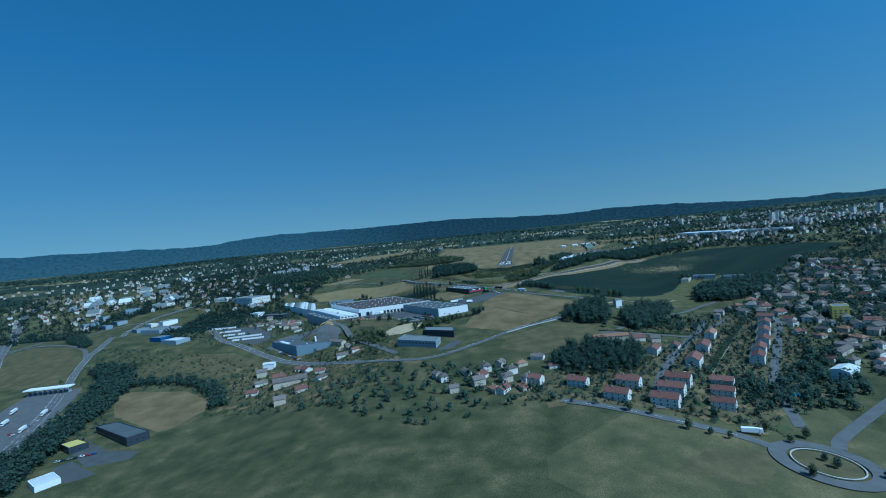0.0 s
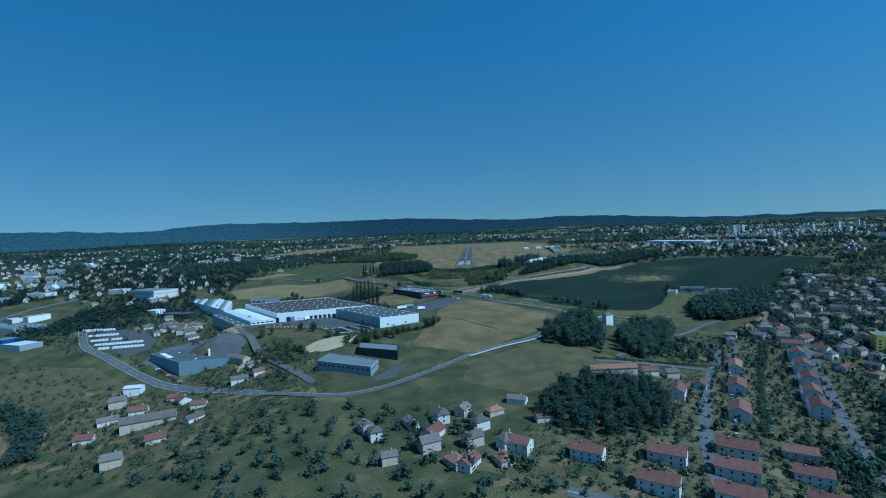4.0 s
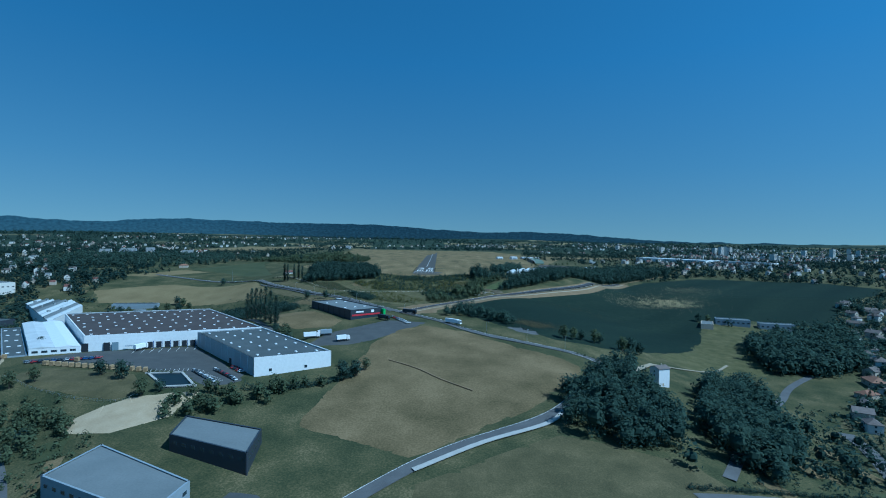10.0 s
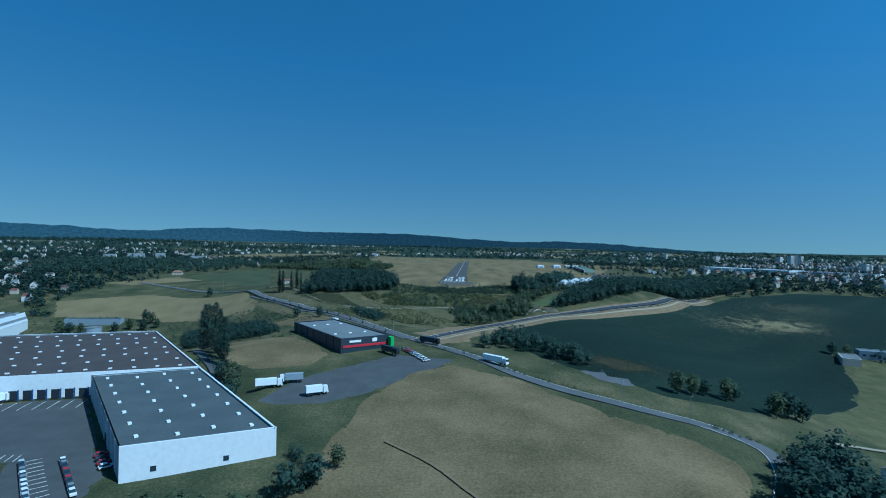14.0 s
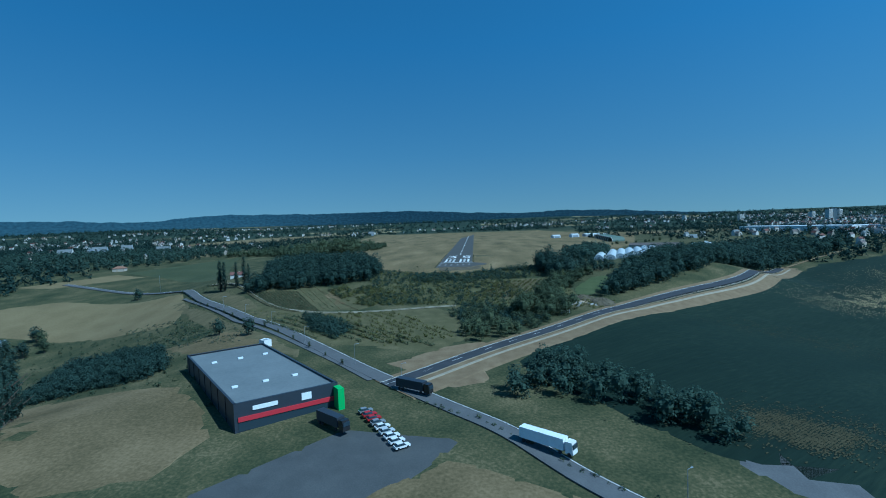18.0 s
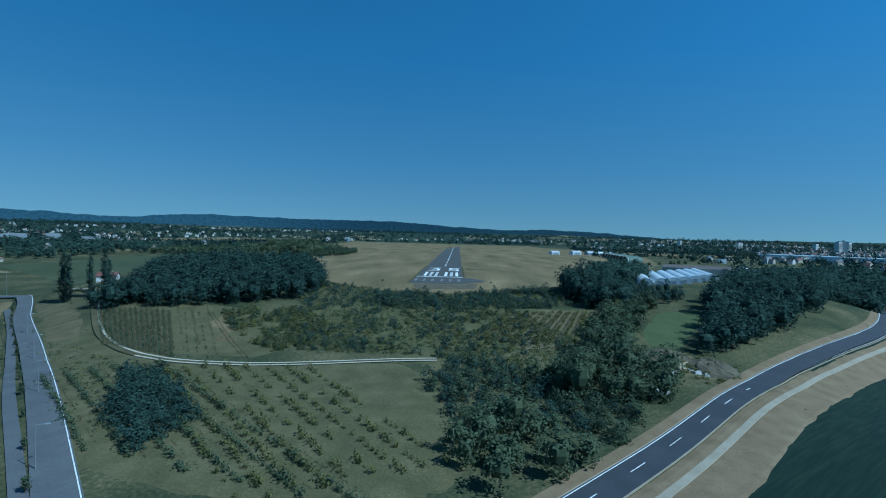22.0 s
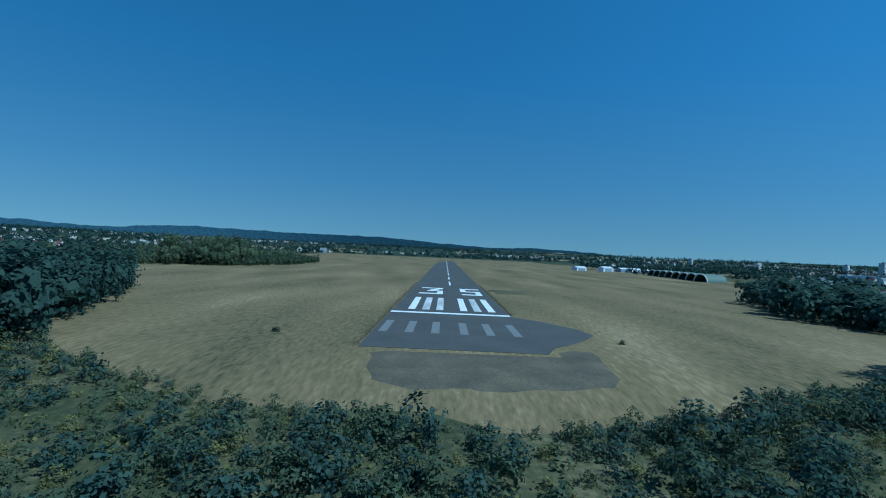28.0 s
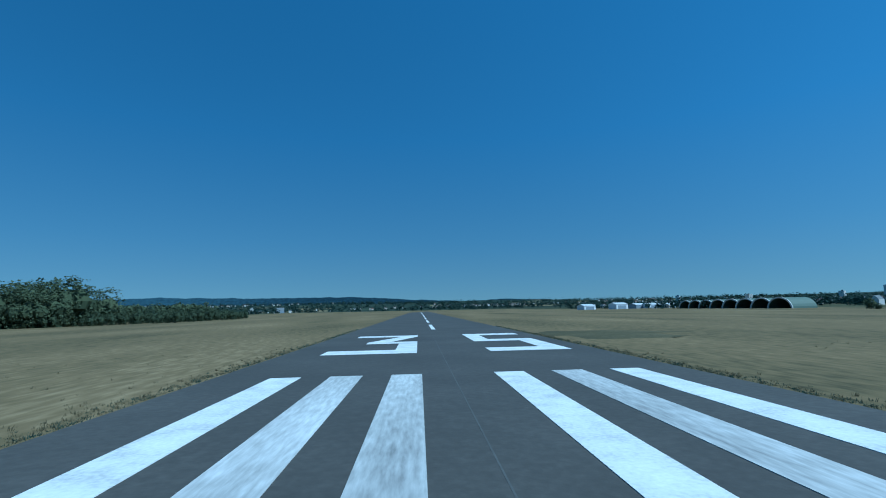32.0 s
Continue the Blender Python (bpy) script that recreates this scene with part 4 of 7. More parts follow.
def mass(name, spots, protos, scale, mat, label, category, seed=0, squash=(0.85, 1.15), sink=0.2):
    """Many plants that nobody counts, as one object."""
    rng = random.Random(seed)
    spots = [q for q in spots if not any(inside(q[0], q[1], b) for b in BUILT)]
    xs = np.array([p[0] for p in spots])
    zs = land_z(xs, np.array([p[1] for p in spots]))
    out = []
    for (x, y), z in zip(spots, zs):
        q = rng.choice(protos)
        a, s = rng.uniform(0, math.tau), rng.uniform(*scale)
        c, n = math.cos(a) * s, math.sin(a) * s
        r = np.empty_like(q)
        r[..., 0] = q[..., 0] * c - q[..., 1] * n + x
        r[..., 1] = q[..., 0] * n + q[..., 1] * c + y
        r[..., 2] = q[..., 2] * s * rng.uniform(*squash) + z - sink
        out.append(r)
    return tagged(new(name, quads_mesh(name, np.concatenate(out), mat)), label, category, kind="stuff")


WOODQ = [leaf_cloud(random.Random(70 + i), 10, 4.6, 0.6, 54, 5, 0.84) for i in range(5)]
NEARQ = [leaf_cloud(random.Random(55 + i), 10, 4.4, 0.2, 62, 8, 0.62) for i in range(5)]
LOWQ = [leaf_cloud(random.Random(65 + i), 10, 4.4, 0.4, 15, 3, 2.1) for i in range(5)]
MIDQ = [leaf_cloud(random.Random(60 + i), 10, 4.4, 0.4, 28, 4, 1.7) for i in range(5)]
FARQ = [leaf_cloud(random.Random(80 + i), 9, 5.2, 0.0, 11, 2, 3.4, core=0) for i in range(4)]
BUSHQ = [leaf_cloud(random.Random(90 + i), 2.4, 2.0, 0.0, 40, 6, 0.31, core=0) for i in range(4)]
VINEQ = [leaf_cloud(random.Random(95 + i), 1.5, 0.75, 0.2, 9, 4, 0.42, core=0) for i in range(3)]
TUFTQ = []
for i in range(4):
    rng = random.Random(120 + i)
    t = []
    for k in range(9):
        a, h, w = rng.uniform(0, math.tau), rng.uniform(0.18, 0.42), rng.uniform(0.03, 0.06)
        b = Vector((rng.gauss(0, 0.14), rng.gauss(0, 0.14), 0))
        s, l = Vector((math.cos(a), math.sin(a), 0)) * w, Vector((rng.gauss(0, 0.12), rng.gauss(0, 0.12), h))
        t.append([b - s, b + s, b + s * 0.3 + l, b - s * 0.3 + l])
    TUFTQ.append(np.array([[tuple(k) for k in qd] for qd in t]))

W_WESTFRONT = [(-152, -104), (-140, -113), (-108, -111), (-75, -101), (-60, -90), (-56, -62), (-66, -62), (-76, -82), (-110, -94), (-138, -97), (-148, -90)]
W_WEST = [(-148, -88), (-138, -96), (-110, -94), (-76, -82), (-66, -62), (-60, -50), (-66, -40), (-78, -12), (-100, 28), (-150, 40), (-162, -20)]
W_EAST = [(64, -52), (66, -75), (73, -98), (86, -101), (90, -82), (88, -60), (80, -44)]
W_BELT = [(92, -150), (116, -140), (158, -102), (206, -56), (252, -14), (300, 30), (345, 75), (320, 95), (255, 40), (200, 0), (165, -32), (140, -72), (122, -90), (114, -112), (104, -128), (97, -144)]
W_BELTEND = [(215, 2), (258, -22), (300, 22), (345, 58), (430, 118), (400, 175), (300, 130), (240, 60)]
W_FIELDSIDE = [(100, 20), (116, 66), (128, 90), (160, 95), (150, 40), (128, 0), (108, -20)]
W_GULLY = [(30, -182), (48, -198), (62, -196), (72, -178), (66, -160), (72, -140), (80, -122), (68, -110), (60, -130), (54, -150), (48, -170)]
W_MEADOWEND = [(90, -84), (108, -81), (123, -80), (126, -66), (110, -48), (94, -58)]
W_MEADOWSIDE = [(62, -126), (76, -104), (90, -90), (106, -86), (96, -102), (84, -120), (74, -140), (60, -146)]
W_MOUND = [(18, -236), (40, -222), (30, -206), (8, -214)]
W_ROADSIDE = [(22, -296), (30, -276), (42, -262), (52, -266), (60, -284), (82, -304), (92, -322), (76, -322), (58, -302), (40, -292)]
W_PARK = [(82, -494), (92, -458), (116, -424), (140, -402), (152, -412), (145, -452), (138, -500), (130, -508), (100, -510)]
W_PARKEAST = [(170, -440), (196, -404), (226, -388), (238, -402), (208, -462), (190, -498), (158, -528), (150, -500), (158, -468)]
W_HILL = [(296, -330), (304, -285), (330, -240), (400, -205), (470, -176), (458, -215), (402, -290), (386, -312), (340, -336)]
W_STREET = [(205, -640), (240, -672), (310, -575), (330, -590), (300, -680), (268, -712), (205, -728), (196, -690)]
W_LANE = [(52, -648), (68, -610), (98, -586), (148, -588), (144, -622), (128, -664), (84, -672)]
W_RUNWAY_W = [(-345, 225), (-292, 224), (-200, 178), (-178, 190), (-195, 210), (-310, 270)]
W_TALLW = [(-202, 203), (-156, 206), (-150, 216), (-158, 264), (-192, 262)]
W_LOWW = [(-154, 210), (-145, 222), (-128, 270), (-136, 400), (-152, 440), (-168, 400), (-160, 280)]
W_NORTHW = [(-300, 330), (-260, 300), (-150, 330), (-160, 400), (-260, 420)]
W_MWAY = [(-568, -522), (-566, -500), (-506, -506), (-464, -560), (-414, -648), (-398, -713), (-356, -792), (-350, -830), (-385, -820), (-416, -764), (-428, -722), (-452, -665), (-482, -606), (-540, -540)]
W_LOOP = [(-800, -338), (-770, -366), (-690, -412), (-684, -398), (-760, -340)]
W_HEDGEW = [(-470, -574), (-455, -558), (-396, -552), (-350, -574), (-302, -610), (-276, -652), (-286, -660), (-312, -622), (-356, -590), (-400, -568)]
W_WORKS = [(-114, -472), (-100, -500), (-60, -475), (-36, -452), (-42, -446), (-78, -466), (-98, -470)]
W_COPSE = [(-200, -482), (-160, -480), (-138, -502), (-150, -522), (-190, -508)]
W_FARW = [(-700, 60), (-420, 130), (-330, 260), (-480, 420), (-760, 330)]
for nm, poly, gap, sc, mt, lb in (
        ("wood", W_WEST, 6.2, (0.9, 1.35), LEAFD, "dense dark green wood beside the airfield"),
        ("wood", W_WESTFRONT, 5.6, (0.8, 1.3), LEAFD, "edge of the dark green wood above the vines"),
        ("wood", W_EAST, 5.6, (1.1, 1.55), LEAFD, "dense clump of dark green trees"),
        ("wood", W_BELT, 6.2, (0.9, 1.4), LEAFD, "dense belt of trees along the new road"),
        ("wood", W_BELTEND, 7.2, (0.9, 1.5), LEAFD, "far end of the tree belt along the field"),
        ("wood", W_FIELDSIDE, 6.2, (0.8, 1.15), LEAFD, "dark trees at the airfield edge"),
        ("wood", W_GULLY, 5.5, (0.65, 1.25), LEAF, "tangled trees in a gully"),
        ("wood", W_MEADOWEND, 5.6, (0.5, 0.85), LEAFD, "small dark trees at the end of the meadow"),
        ("wood", W_MEADOWSIDE, 5.0, (0.45, 0.9), LEAF, "small trees between orchard and meadow"),
        ("wood", W_MOUND, 5.5, (0.5, 0.95), LEAF, "low trees on a bank"),
        ("wood", W_ROADSIDE, 6.0, (0.6, 1.05), LEAFD, "dark trees beside the bend of the road"),
        ("wood", W_PARK, 7.4, (0.9, 1.7), LEAFD, "tall dense park trees"),
        ("wood", W_PARKEAST, 7.0, (0.9, 1.75), LEAFD, "tall park trees in clumps beside a lane"),
        ("wood", W_LOOP, 7.0, (0.7, 1.1), LEAFD, "dark trees beside the slip road"),
        ("wood", W_HILL, 7.5, (1.0, 1.6), LEAFD, "dark hillside wood"),
        ("wood", W_STREET, 10, (0.55, 1.2), LEAFD, "tall trees near the roundabout"),
        ("wood", W_LANE, 7.0, (0.8, 1.35), LEAFD, "garden trees and tall hedges"),
        ("wood", W_RUNWAY_W, 7.0, (0.5, 1.25), LEAF, "tree belt along the airfield grass"),
        ("wood", W_TALLW, 6.0, (0.9, 2.25), LEAF, "tall uneven trees at the edge of the airfield"),
        ("wood", W_LOWW, 5.6, (0.35, 0.8), LEAF, "low trees and shrubs beside the airfield grass"),
        ("wood", W_NORTHW, 8.5, (0.8, 1.2), LEAF, "low trees beyond the airfield"),
        ("wood", W_MWAY, 8.5, (0.9, 1.3), LEAFD, "tree belt beside the motorway"),
        ("wood", W_HEDGEW, 7.0, (0.7, 1.1), LEAFD, "hedge of trees between dry fields"),
        ("wood", W_WORKS, 7.5, (0.5, 0.95), LEAF, "trees and bushes by the works"),
        ("wood", W_COPSE, 8, (0.45, 0.85), LEAF, "trees and bushes by the access road"),
        ("wood", W_FARW, 17, (0.8, 1.3), LEAFD, "scattered trees between fields")):
    near = poly in (W_WEST, W_EAST, W_BELT, W_GULLY, W_MOUND, W_PARK, W_PARKEAST, W_LANE, W_ROADSIDE)
    mass(nm, scatter(poly, gap, len(poly) * 13), NEARQ if poly in (W_RUNWAY_W, W_TALLW, W_LOWW, W_EAST, W_GULLY, W_MEADOWSIDE, W_MEADOWEND, W_WESTFRONT) else WOODQ if near else MIDQ, sc, mt, lb, "wood", len(poly))
SCRUB_Z = [(-66, -46), (-50, -59), (-26, -71), (8, -75), (30, -68), (46, -59), (66, -56), (70, -72), (62, -92), (38, -100), (0, -106), (-34, -104), (-50, -112), (-62, -92)]
SLOPE_Z = [(-60, -108), (-36, -104), (0, -108), (36, -102), (60, -150), (30, -170), (0, -160), (-40, -160)]
GOLD_Z = [(-84, -120), (-80, -111), (-52, -109), (-38, -128), (-36, -150), (-46, -162), (-58, -152), (-72, -136)]
WEEDQ = [leaf_cloud(random.Random(110 + i), 0.9, 0.8, 0.0, 5, 4, 0.36, core=0) for i in range(4)]


def uneven(poly, gap, seed, scales, mats, label, protos, size=16.0, bar=0.0, kind_seed=0):
    """Plants that stand in drifts with gaps between them, in several greens."""
    rng = random.Random(seed)
    spots = [q for q in scatter(poly, gap, seed, 0.5) if noise.noise((q[0] / size, q[1] / size, seed * 1.7)) + rng.uniform(-0.12, 0.12) > bar]
    for i, (mt, sc) in enumerate(zip(mats, scales)):
        own = [q for k, q in enumerate(spots) if (k * 7 + seed) % len(mats) == i]
        if own:
            mass("scrub", own, protos, sc, mt, label, "bushes", seed + i)


uneven(SCRUB_Z, 2.9, 5, ((0.35, 0.9), (0.45, 1.3), (0.3, 0.75)), (LEAF, LEAFD, LEAFY), "low dense green scrub below the runway end", BUSHQ, 15, -0.34)
uneven([(-34, -74), (8, -76), (32, -69), (62, -58), (70, -70), (60, -94), (34, -102), (6, -124), (-8, -108), (-30, -96)], 3.0, 19, ((0.6, 1.5), (0.7, 1.7), (0.5, 1.3)), (LEAF, LEAFD, LEAF), "dense shrubs and small trees before the runway", BUSHQ, 20, -0.2)
uneven([(14, -216), (30, -208), (46, -214), (56, -200), (42, -180), (30, -160), (14, -156), (4, -186)], 3.2, 21, ((0.7, 1.7), (0.8, 1.9)), (LEAFD, LEAF), "dense dark shrubs beside the new road", BUSHQ, 18, -0.2)
uneven(SCRUB_Z, 2.2, 6, ((0.6, 1.4), (0.6, 1.3)), (LEAF, LEAFY), "weeds and low brambles below the runway end", WEEDQ, 9, -0.2)
uneven(SLOPE_Z, 3.2, 8, ((0.35, 1.1), (0.4, 1.3), (0.4, 1.1)), (LEAF, LEAFD, LEAFY), "bushes in drifts on rough grass", BUSHQ, 17, -0.14)
uneven(SLOPE_Z, 1.7, 7, ((0.6, 1.4), (0.6, 1.4)), (LEAFY, LEAF), "weeds on rough grass", WEEDQ, 10, -0.2)
uneven(GOLD_Z, 2.1, 9, ((0.4, 1.1), (0.5, 1.3), (0.4, 1.0)), (LEAFY, LEAF, LEAFY), "yellow-green scrub with dry soil between", BUSHQ, 8, -0.24)
uneven([(-240, -118), (-178, -138), (-108, -195), (-92, -226), (-132, -216), (-160, -190)], 2.6, 16, ((0.6, 1.6), (0.5, 1.4)), (LEAFD, LEAF), "tall dark weeds on waste ground", WEEDQ, 10, -0.15)
uneven([(-172, -118), (-140, -146), (-104, -172), (-66, -180), (-60, -226), (-92, -196), (-128, -162)], 3.0, 18, ((0.5, 1.3), (0.5, 1.3)), (LEAF, LEAFY), "weeds between road and orchard", WEEDQ, 14, -0.05)
uneven([(-200, -92), (-140, -142), (-100, -166), (-62, -178), (-80, -196), (-110, -182), (-150, -150), (-190, -112)], 3.0, 15, ((0.5, 1.4), (0.5, 1.3)), (LEAF, LEAFY), "weeds along the farm track", WEEDQ, 12, 0.0)
mass("scrub", scatter([(66, -168), (84, -178), (100, -166), (90, -150), (74, -146)], 3.4, 10), BUSHQ, (0.4, 0.9), LEAFY, "bushes on a rubble mound", "bushes", 10)
mass("scrub", scatter([(-176, -256), (-158, -264), (-114, -266), (-112, -252), (-142, -212), (-184, -188), (-226, -176), (-196, -226)], 3.3, 11), BUSHQ, (1.5, 2.3), LEAFD, "dense dark green plantation", "bushes", 11)
mass("scrub", scatter([(-195, -180), (-150, -205), (-110, -190), (-128, -170), (-176, -148)], 7, 12), BUSHQ, (0.3, 0.8), LEAF, "rough weeds on waste ground", "bushes", 12)
mass("scrub", scatter([(-77, -188), (-70, -181), (-42, -212), (-48, -225), (-64, -210)], 2.6, 14), BUSHQ, (1.0, 1.9), LEAFD, "large dark bushes beside the orchard", "bushes", 14)
rng = random.Random(17)
mass("hedge", [(x + rng.uniform(-1, 1), float(np.interp(x, [-60, -50, -26, -15, 8, 20, 30, 46, 66], [-53, -60, -71, -73, -75, -71, -67, -60, -57])) + rng.uniform(-1.8, 1.2)) for x in np.arange(-60, 68, 1.7)], BUSHQ, (0.3, 0.75), LEAF, "ragged hedge at the runway end", "hedge", 13)


def rows_of(p0, p1, q0, q1, n, gap, seed, skip=0.08):
    rng = random.Random(seed)
    out = []
    for i in range(n):
        k = i / (n - 1)
        a = Vector(p0).lerp(Vector(q0), k)
        b = Vector(p1).lerp(Vector(q1), k)
        m = int((b - a).length / gap)
        for j in range(m):
            if rng.random() > skip:
                c = a.lerp(b, (j + rng.uniform(-.2, .2)) / m)
                out.append((c.x, c.y))
    return out


mass("vines", rows_of((-141, -112), (-104, -158), (-107, -118), (-74, -170), 14, 1.4, 1), VINEQ, (0.5, 0.85), LEAF, "rows of vines on grassy ground", "vineyard", 21)
mass("vines", rows_of((-100, -118), (-68, -171), (-94, -118), (-62, -171), 3, 2.0, 8, 0.4), VINEQ, (0.35, 0.7), LEAF, "thin rows of young vines", "vineyard", 27)
mass("dry_tufts", rows_of((-140.4, -112), (-103.4, -158), (-106.4, -118), (-73.4, -170), 14, 0.5, 9, 0.2), TUFTQ, (1.3, 2.2), TUFT, "pale dry grass at the foot of the vines", "grass", 35, sink=0.0)
mass("dry_tufts", rows_of((-90, -118), (-53, -168), (-88.5, -118), (-51.5, -168), 2, 0.4, 10, 0.2), TUFTQ, (0.7, 1.4), TUFT, "pale dry grass at the edge of the vine plot", "grass", 36, sink=0.0)
mass("vines", rows_of((-100, -186), (-56, -226), (-76, -174), (0, -240), 6, 1.6, 2), VINEQ, (0.7, 1.3), LEAF, "rows of young trees", "orchard", 22)
mass("vines", rows_of((-78, -178), (-20, -240), (-30, -176), (12, -226), 9, 1.9, 3, 0.3), VINEQ, (0.6, 1.4), LEAFY, "rows of young trees on a slope", "orchard", 23)
mass("vines", rows_of((16, -140), (36, -104), (56, -146), (72, -100), 11, 1.4, 4, 0.12), VINEQ, (0.6, 1.2), LEAFY, "rows of young trees below the wood", "orchard", 24)
rng = random.Random(77)
mass("grass_tufts", [(-15.3 - abs(rng.gauss(0, 1.0)), rng.uniform(-46, 70)) for _ in range(900)] + [(-15.3 - abs(rng.gauss(0, 12)), rng.uniform(-46, 70)) for _ in range(250)] + [(15.3 + abs(rng.gauss(0, 0.8)), rng.uniform(2, 90)) for _ in range(700)] + [(30 + abs(rng.gauss(0, 14)), rng.uniform(-20, 60)) for _ in range(200)], TUFTQ, (0.3, 0.6), TUFT, "dry grass tufts beside the runway", "grass", 31, sink=0.0)

mass("edge_grass", [(sd * (15.25 + abs(rng.gauss(0, 0.5))), rng.uniform(-46 if sd < 0 else 1, 120)) for sd in (-1, 1) for _ in range(1600)], TUFTQ, (0.25, 0.5), LEAFD, "dark grass tufts along the runway edge", "grass", 32, sink=0.0)

mass("dry_tufts", rows_of((18, -140), (38, -104), (58, -146), (74, -100), 11, 0.45, 6, 0.2), TUFTQ, (1.2, 2.1), TUFT, "pale dry grass between the young tree rows", "grass", 33, sink=0.0)
mass("dry_tufts", rows_of((-99, -184), (-55, -224), (-75, -172), (1, -238), 6, 0.7, 7, 0.4), TUFTQ, (0.8, 1.5), TUFT, "pale dry grass between the orchard rows", "grass", 34, sink=0.0)

# single trees
for i in range(7):
    plant("poplar", -104 - i * 7.5, -340 + i * 9.5, 0.9 + 0.05 * (i % 3), i * 40)
for x, y, q in ((-180, -84, 0.84), (-175, -87, 0.8), (-168, -82, 0.7), (-163, -79, 0.78), (-157, -84, 0.6)):
    plant("poplar", x, y, q, x * 5)
kerbside = curve(MAIN[3:9], 15)
for i, (q, r) in enumerate(zip(kerbside, kerbside[1:])):
    d = (r - q).normalized()
    plant("young", q.x + d.y * 3.75, q.y - d.x * 3.75, 0.5 + 0.12 * (i % 3), i * 30)
for i, (x, y, s) in enumerate(((-352, -160, 1.0), (-343, -162, 1.1), (-336, -158, 0.9), (-309, -150, 0.9), (-299, -144, 1.0), (-285, -146, 1.1), (-276, -139, 0.9))):
    plant("leafy%d" % (i % 4), x, y, s, i * 50)
rng = random.Random(5)
for x, y, s in ((120, -345, 1.0), (128, -342, 0.9), (136, -338, 0.8), (146, -338, 1.1), (152, -334, 0.9), (166, -344, 1.1), (174, -340, 1.2), (182, -338, 1.0), (330, -150, 1.1), (338, -156, 1.0), (-150, -452, 1.0), (-166, -446, 0.9), (-30, -446, 1.1), (-24, -440, 0.9), (-20, -430, 0.8), (-100, -352, 1.0), (-92, -356, 1.1), (-86, -366, 1.0), (-84, -374, 0.9), (-250, -300, 1.0), (-232, -292, 0.9), (-214, -282, 1.1), (-200, -276, 0.8), (-170, -282, 0.8), (-280, -40, 1.1), (-300, -120, 1.2), (-290, -126, 1.0)):
    plant("leafy%d" % rng.randrange(4), x, y, s * rng.uniform(0.9, 1.1), rng.uniform(0, 360))
for x, y in ((210, -760), (196, -770), (188, -756), (176, -748), (162, -742), (148, -740), (160, -772), (150, -768), (138, -764), (226, -806), (186, -812), (204, -790), (206, -798), (120, -745), (106, -741)):
    plant("leafy%d" % rng.randrange(4), x, y, rng.uniform(0.5, 0.8), rng.uniform(0, 360))
for x, y in ((-118, -200), (-96, -212)):
    plant("leafy%d" % rng.randrange(4), x, y, rng.uniform(0.6, 0.9), rng.uniform(0, 360))
for x, y, q in ((-176, 244, 1.3), (-186, 256, 1.5), (-196, 248, 1.45), (-204, 262, 1.2), (-222, 258, 1.35), (-240, 262, 1.1), (-262, 272, 1.3), (-168, 238, 1.0), (-280, 280, 1.2), (-158, 300, 0.9)):
    plant("leafy%d" % rng.randrange(4), x, y, q, x * 3)
for x, y, q in ((77, -112, 1.1), (66, -137, 1.0), (71, -143, 0.8), (62, -126, 0.7)):
    plant("gold", x, y, q, x * 7)
for x, y, q in ((-31.4, -36, 0.45), (31, -33.7, 0.4)):
    plant("bush0", x, y, q, x * 9, 0.7)

# pale dry tufts between the vine rows
rng = random.Random(78)
spots = []
for k in range(16):
    u = k / 15
    a = Vector((-160, -84)).lerp(Vector((-96, -108)), u)
    b = Vector((-106, -156)).lerp(Vector((-62, -166)), u)
    if k in (9, 10, 12, 14):
        continue
    n = int((b - a).length / 0.5)
    for i in range(n):
        if math.sin(i * 0.11 + k * 2.1) + rng.uniform(-0.8, 0.8) > -0.25:
            c = a.lerp(b, i / n)
            spots.append((c.x + rng.gauss(0, 0.16), c.y + rng.gauss(0, 0.16)))
mass("dry_tufts", spots, TUFTQ, (0.9, 1.7), TUFT, "pale dry grass between the vine rows", "grass", 79, sink=0.0)

# ---- buildings ----
def bil(c, u, v):
    """A point on the four-cornered plan c at the shares u along its front and v to its back."""
    a, b, d, e = (Vector(p) for p in c)
    return (a * (1 - u) + b * u) * (1 - v) + (e * (1 - u) + d * u) * v


def inset(c, d):
    m = sum((Vector(p) for p in c), Vector((0, 0))) / 4
    out = []
    for p in c:
        q = Vector(p)
        k = (m - q)
        out.append(tuple(q + k.normalized() * d * 1.4))
    return out


def prism(name, c, z0, z1, mat):
    return slab(name, [tuple(p) for p in c], mat, z0, z1)


def wall_piece(name, a, b, z0, z1, mat, out=0.3, up=None):
    """A panel on the wall from a to b, standing out of it to the right of a-b."""
    a, b = Vector(a), Vector(b)
    d = (b - a).normalized()
    n = Vector((d.y, -d.x)) * out
    p = [a, b, b + n, a + n]
    return slab(name, [tuple(q) for q in p], mat, z0, z1)


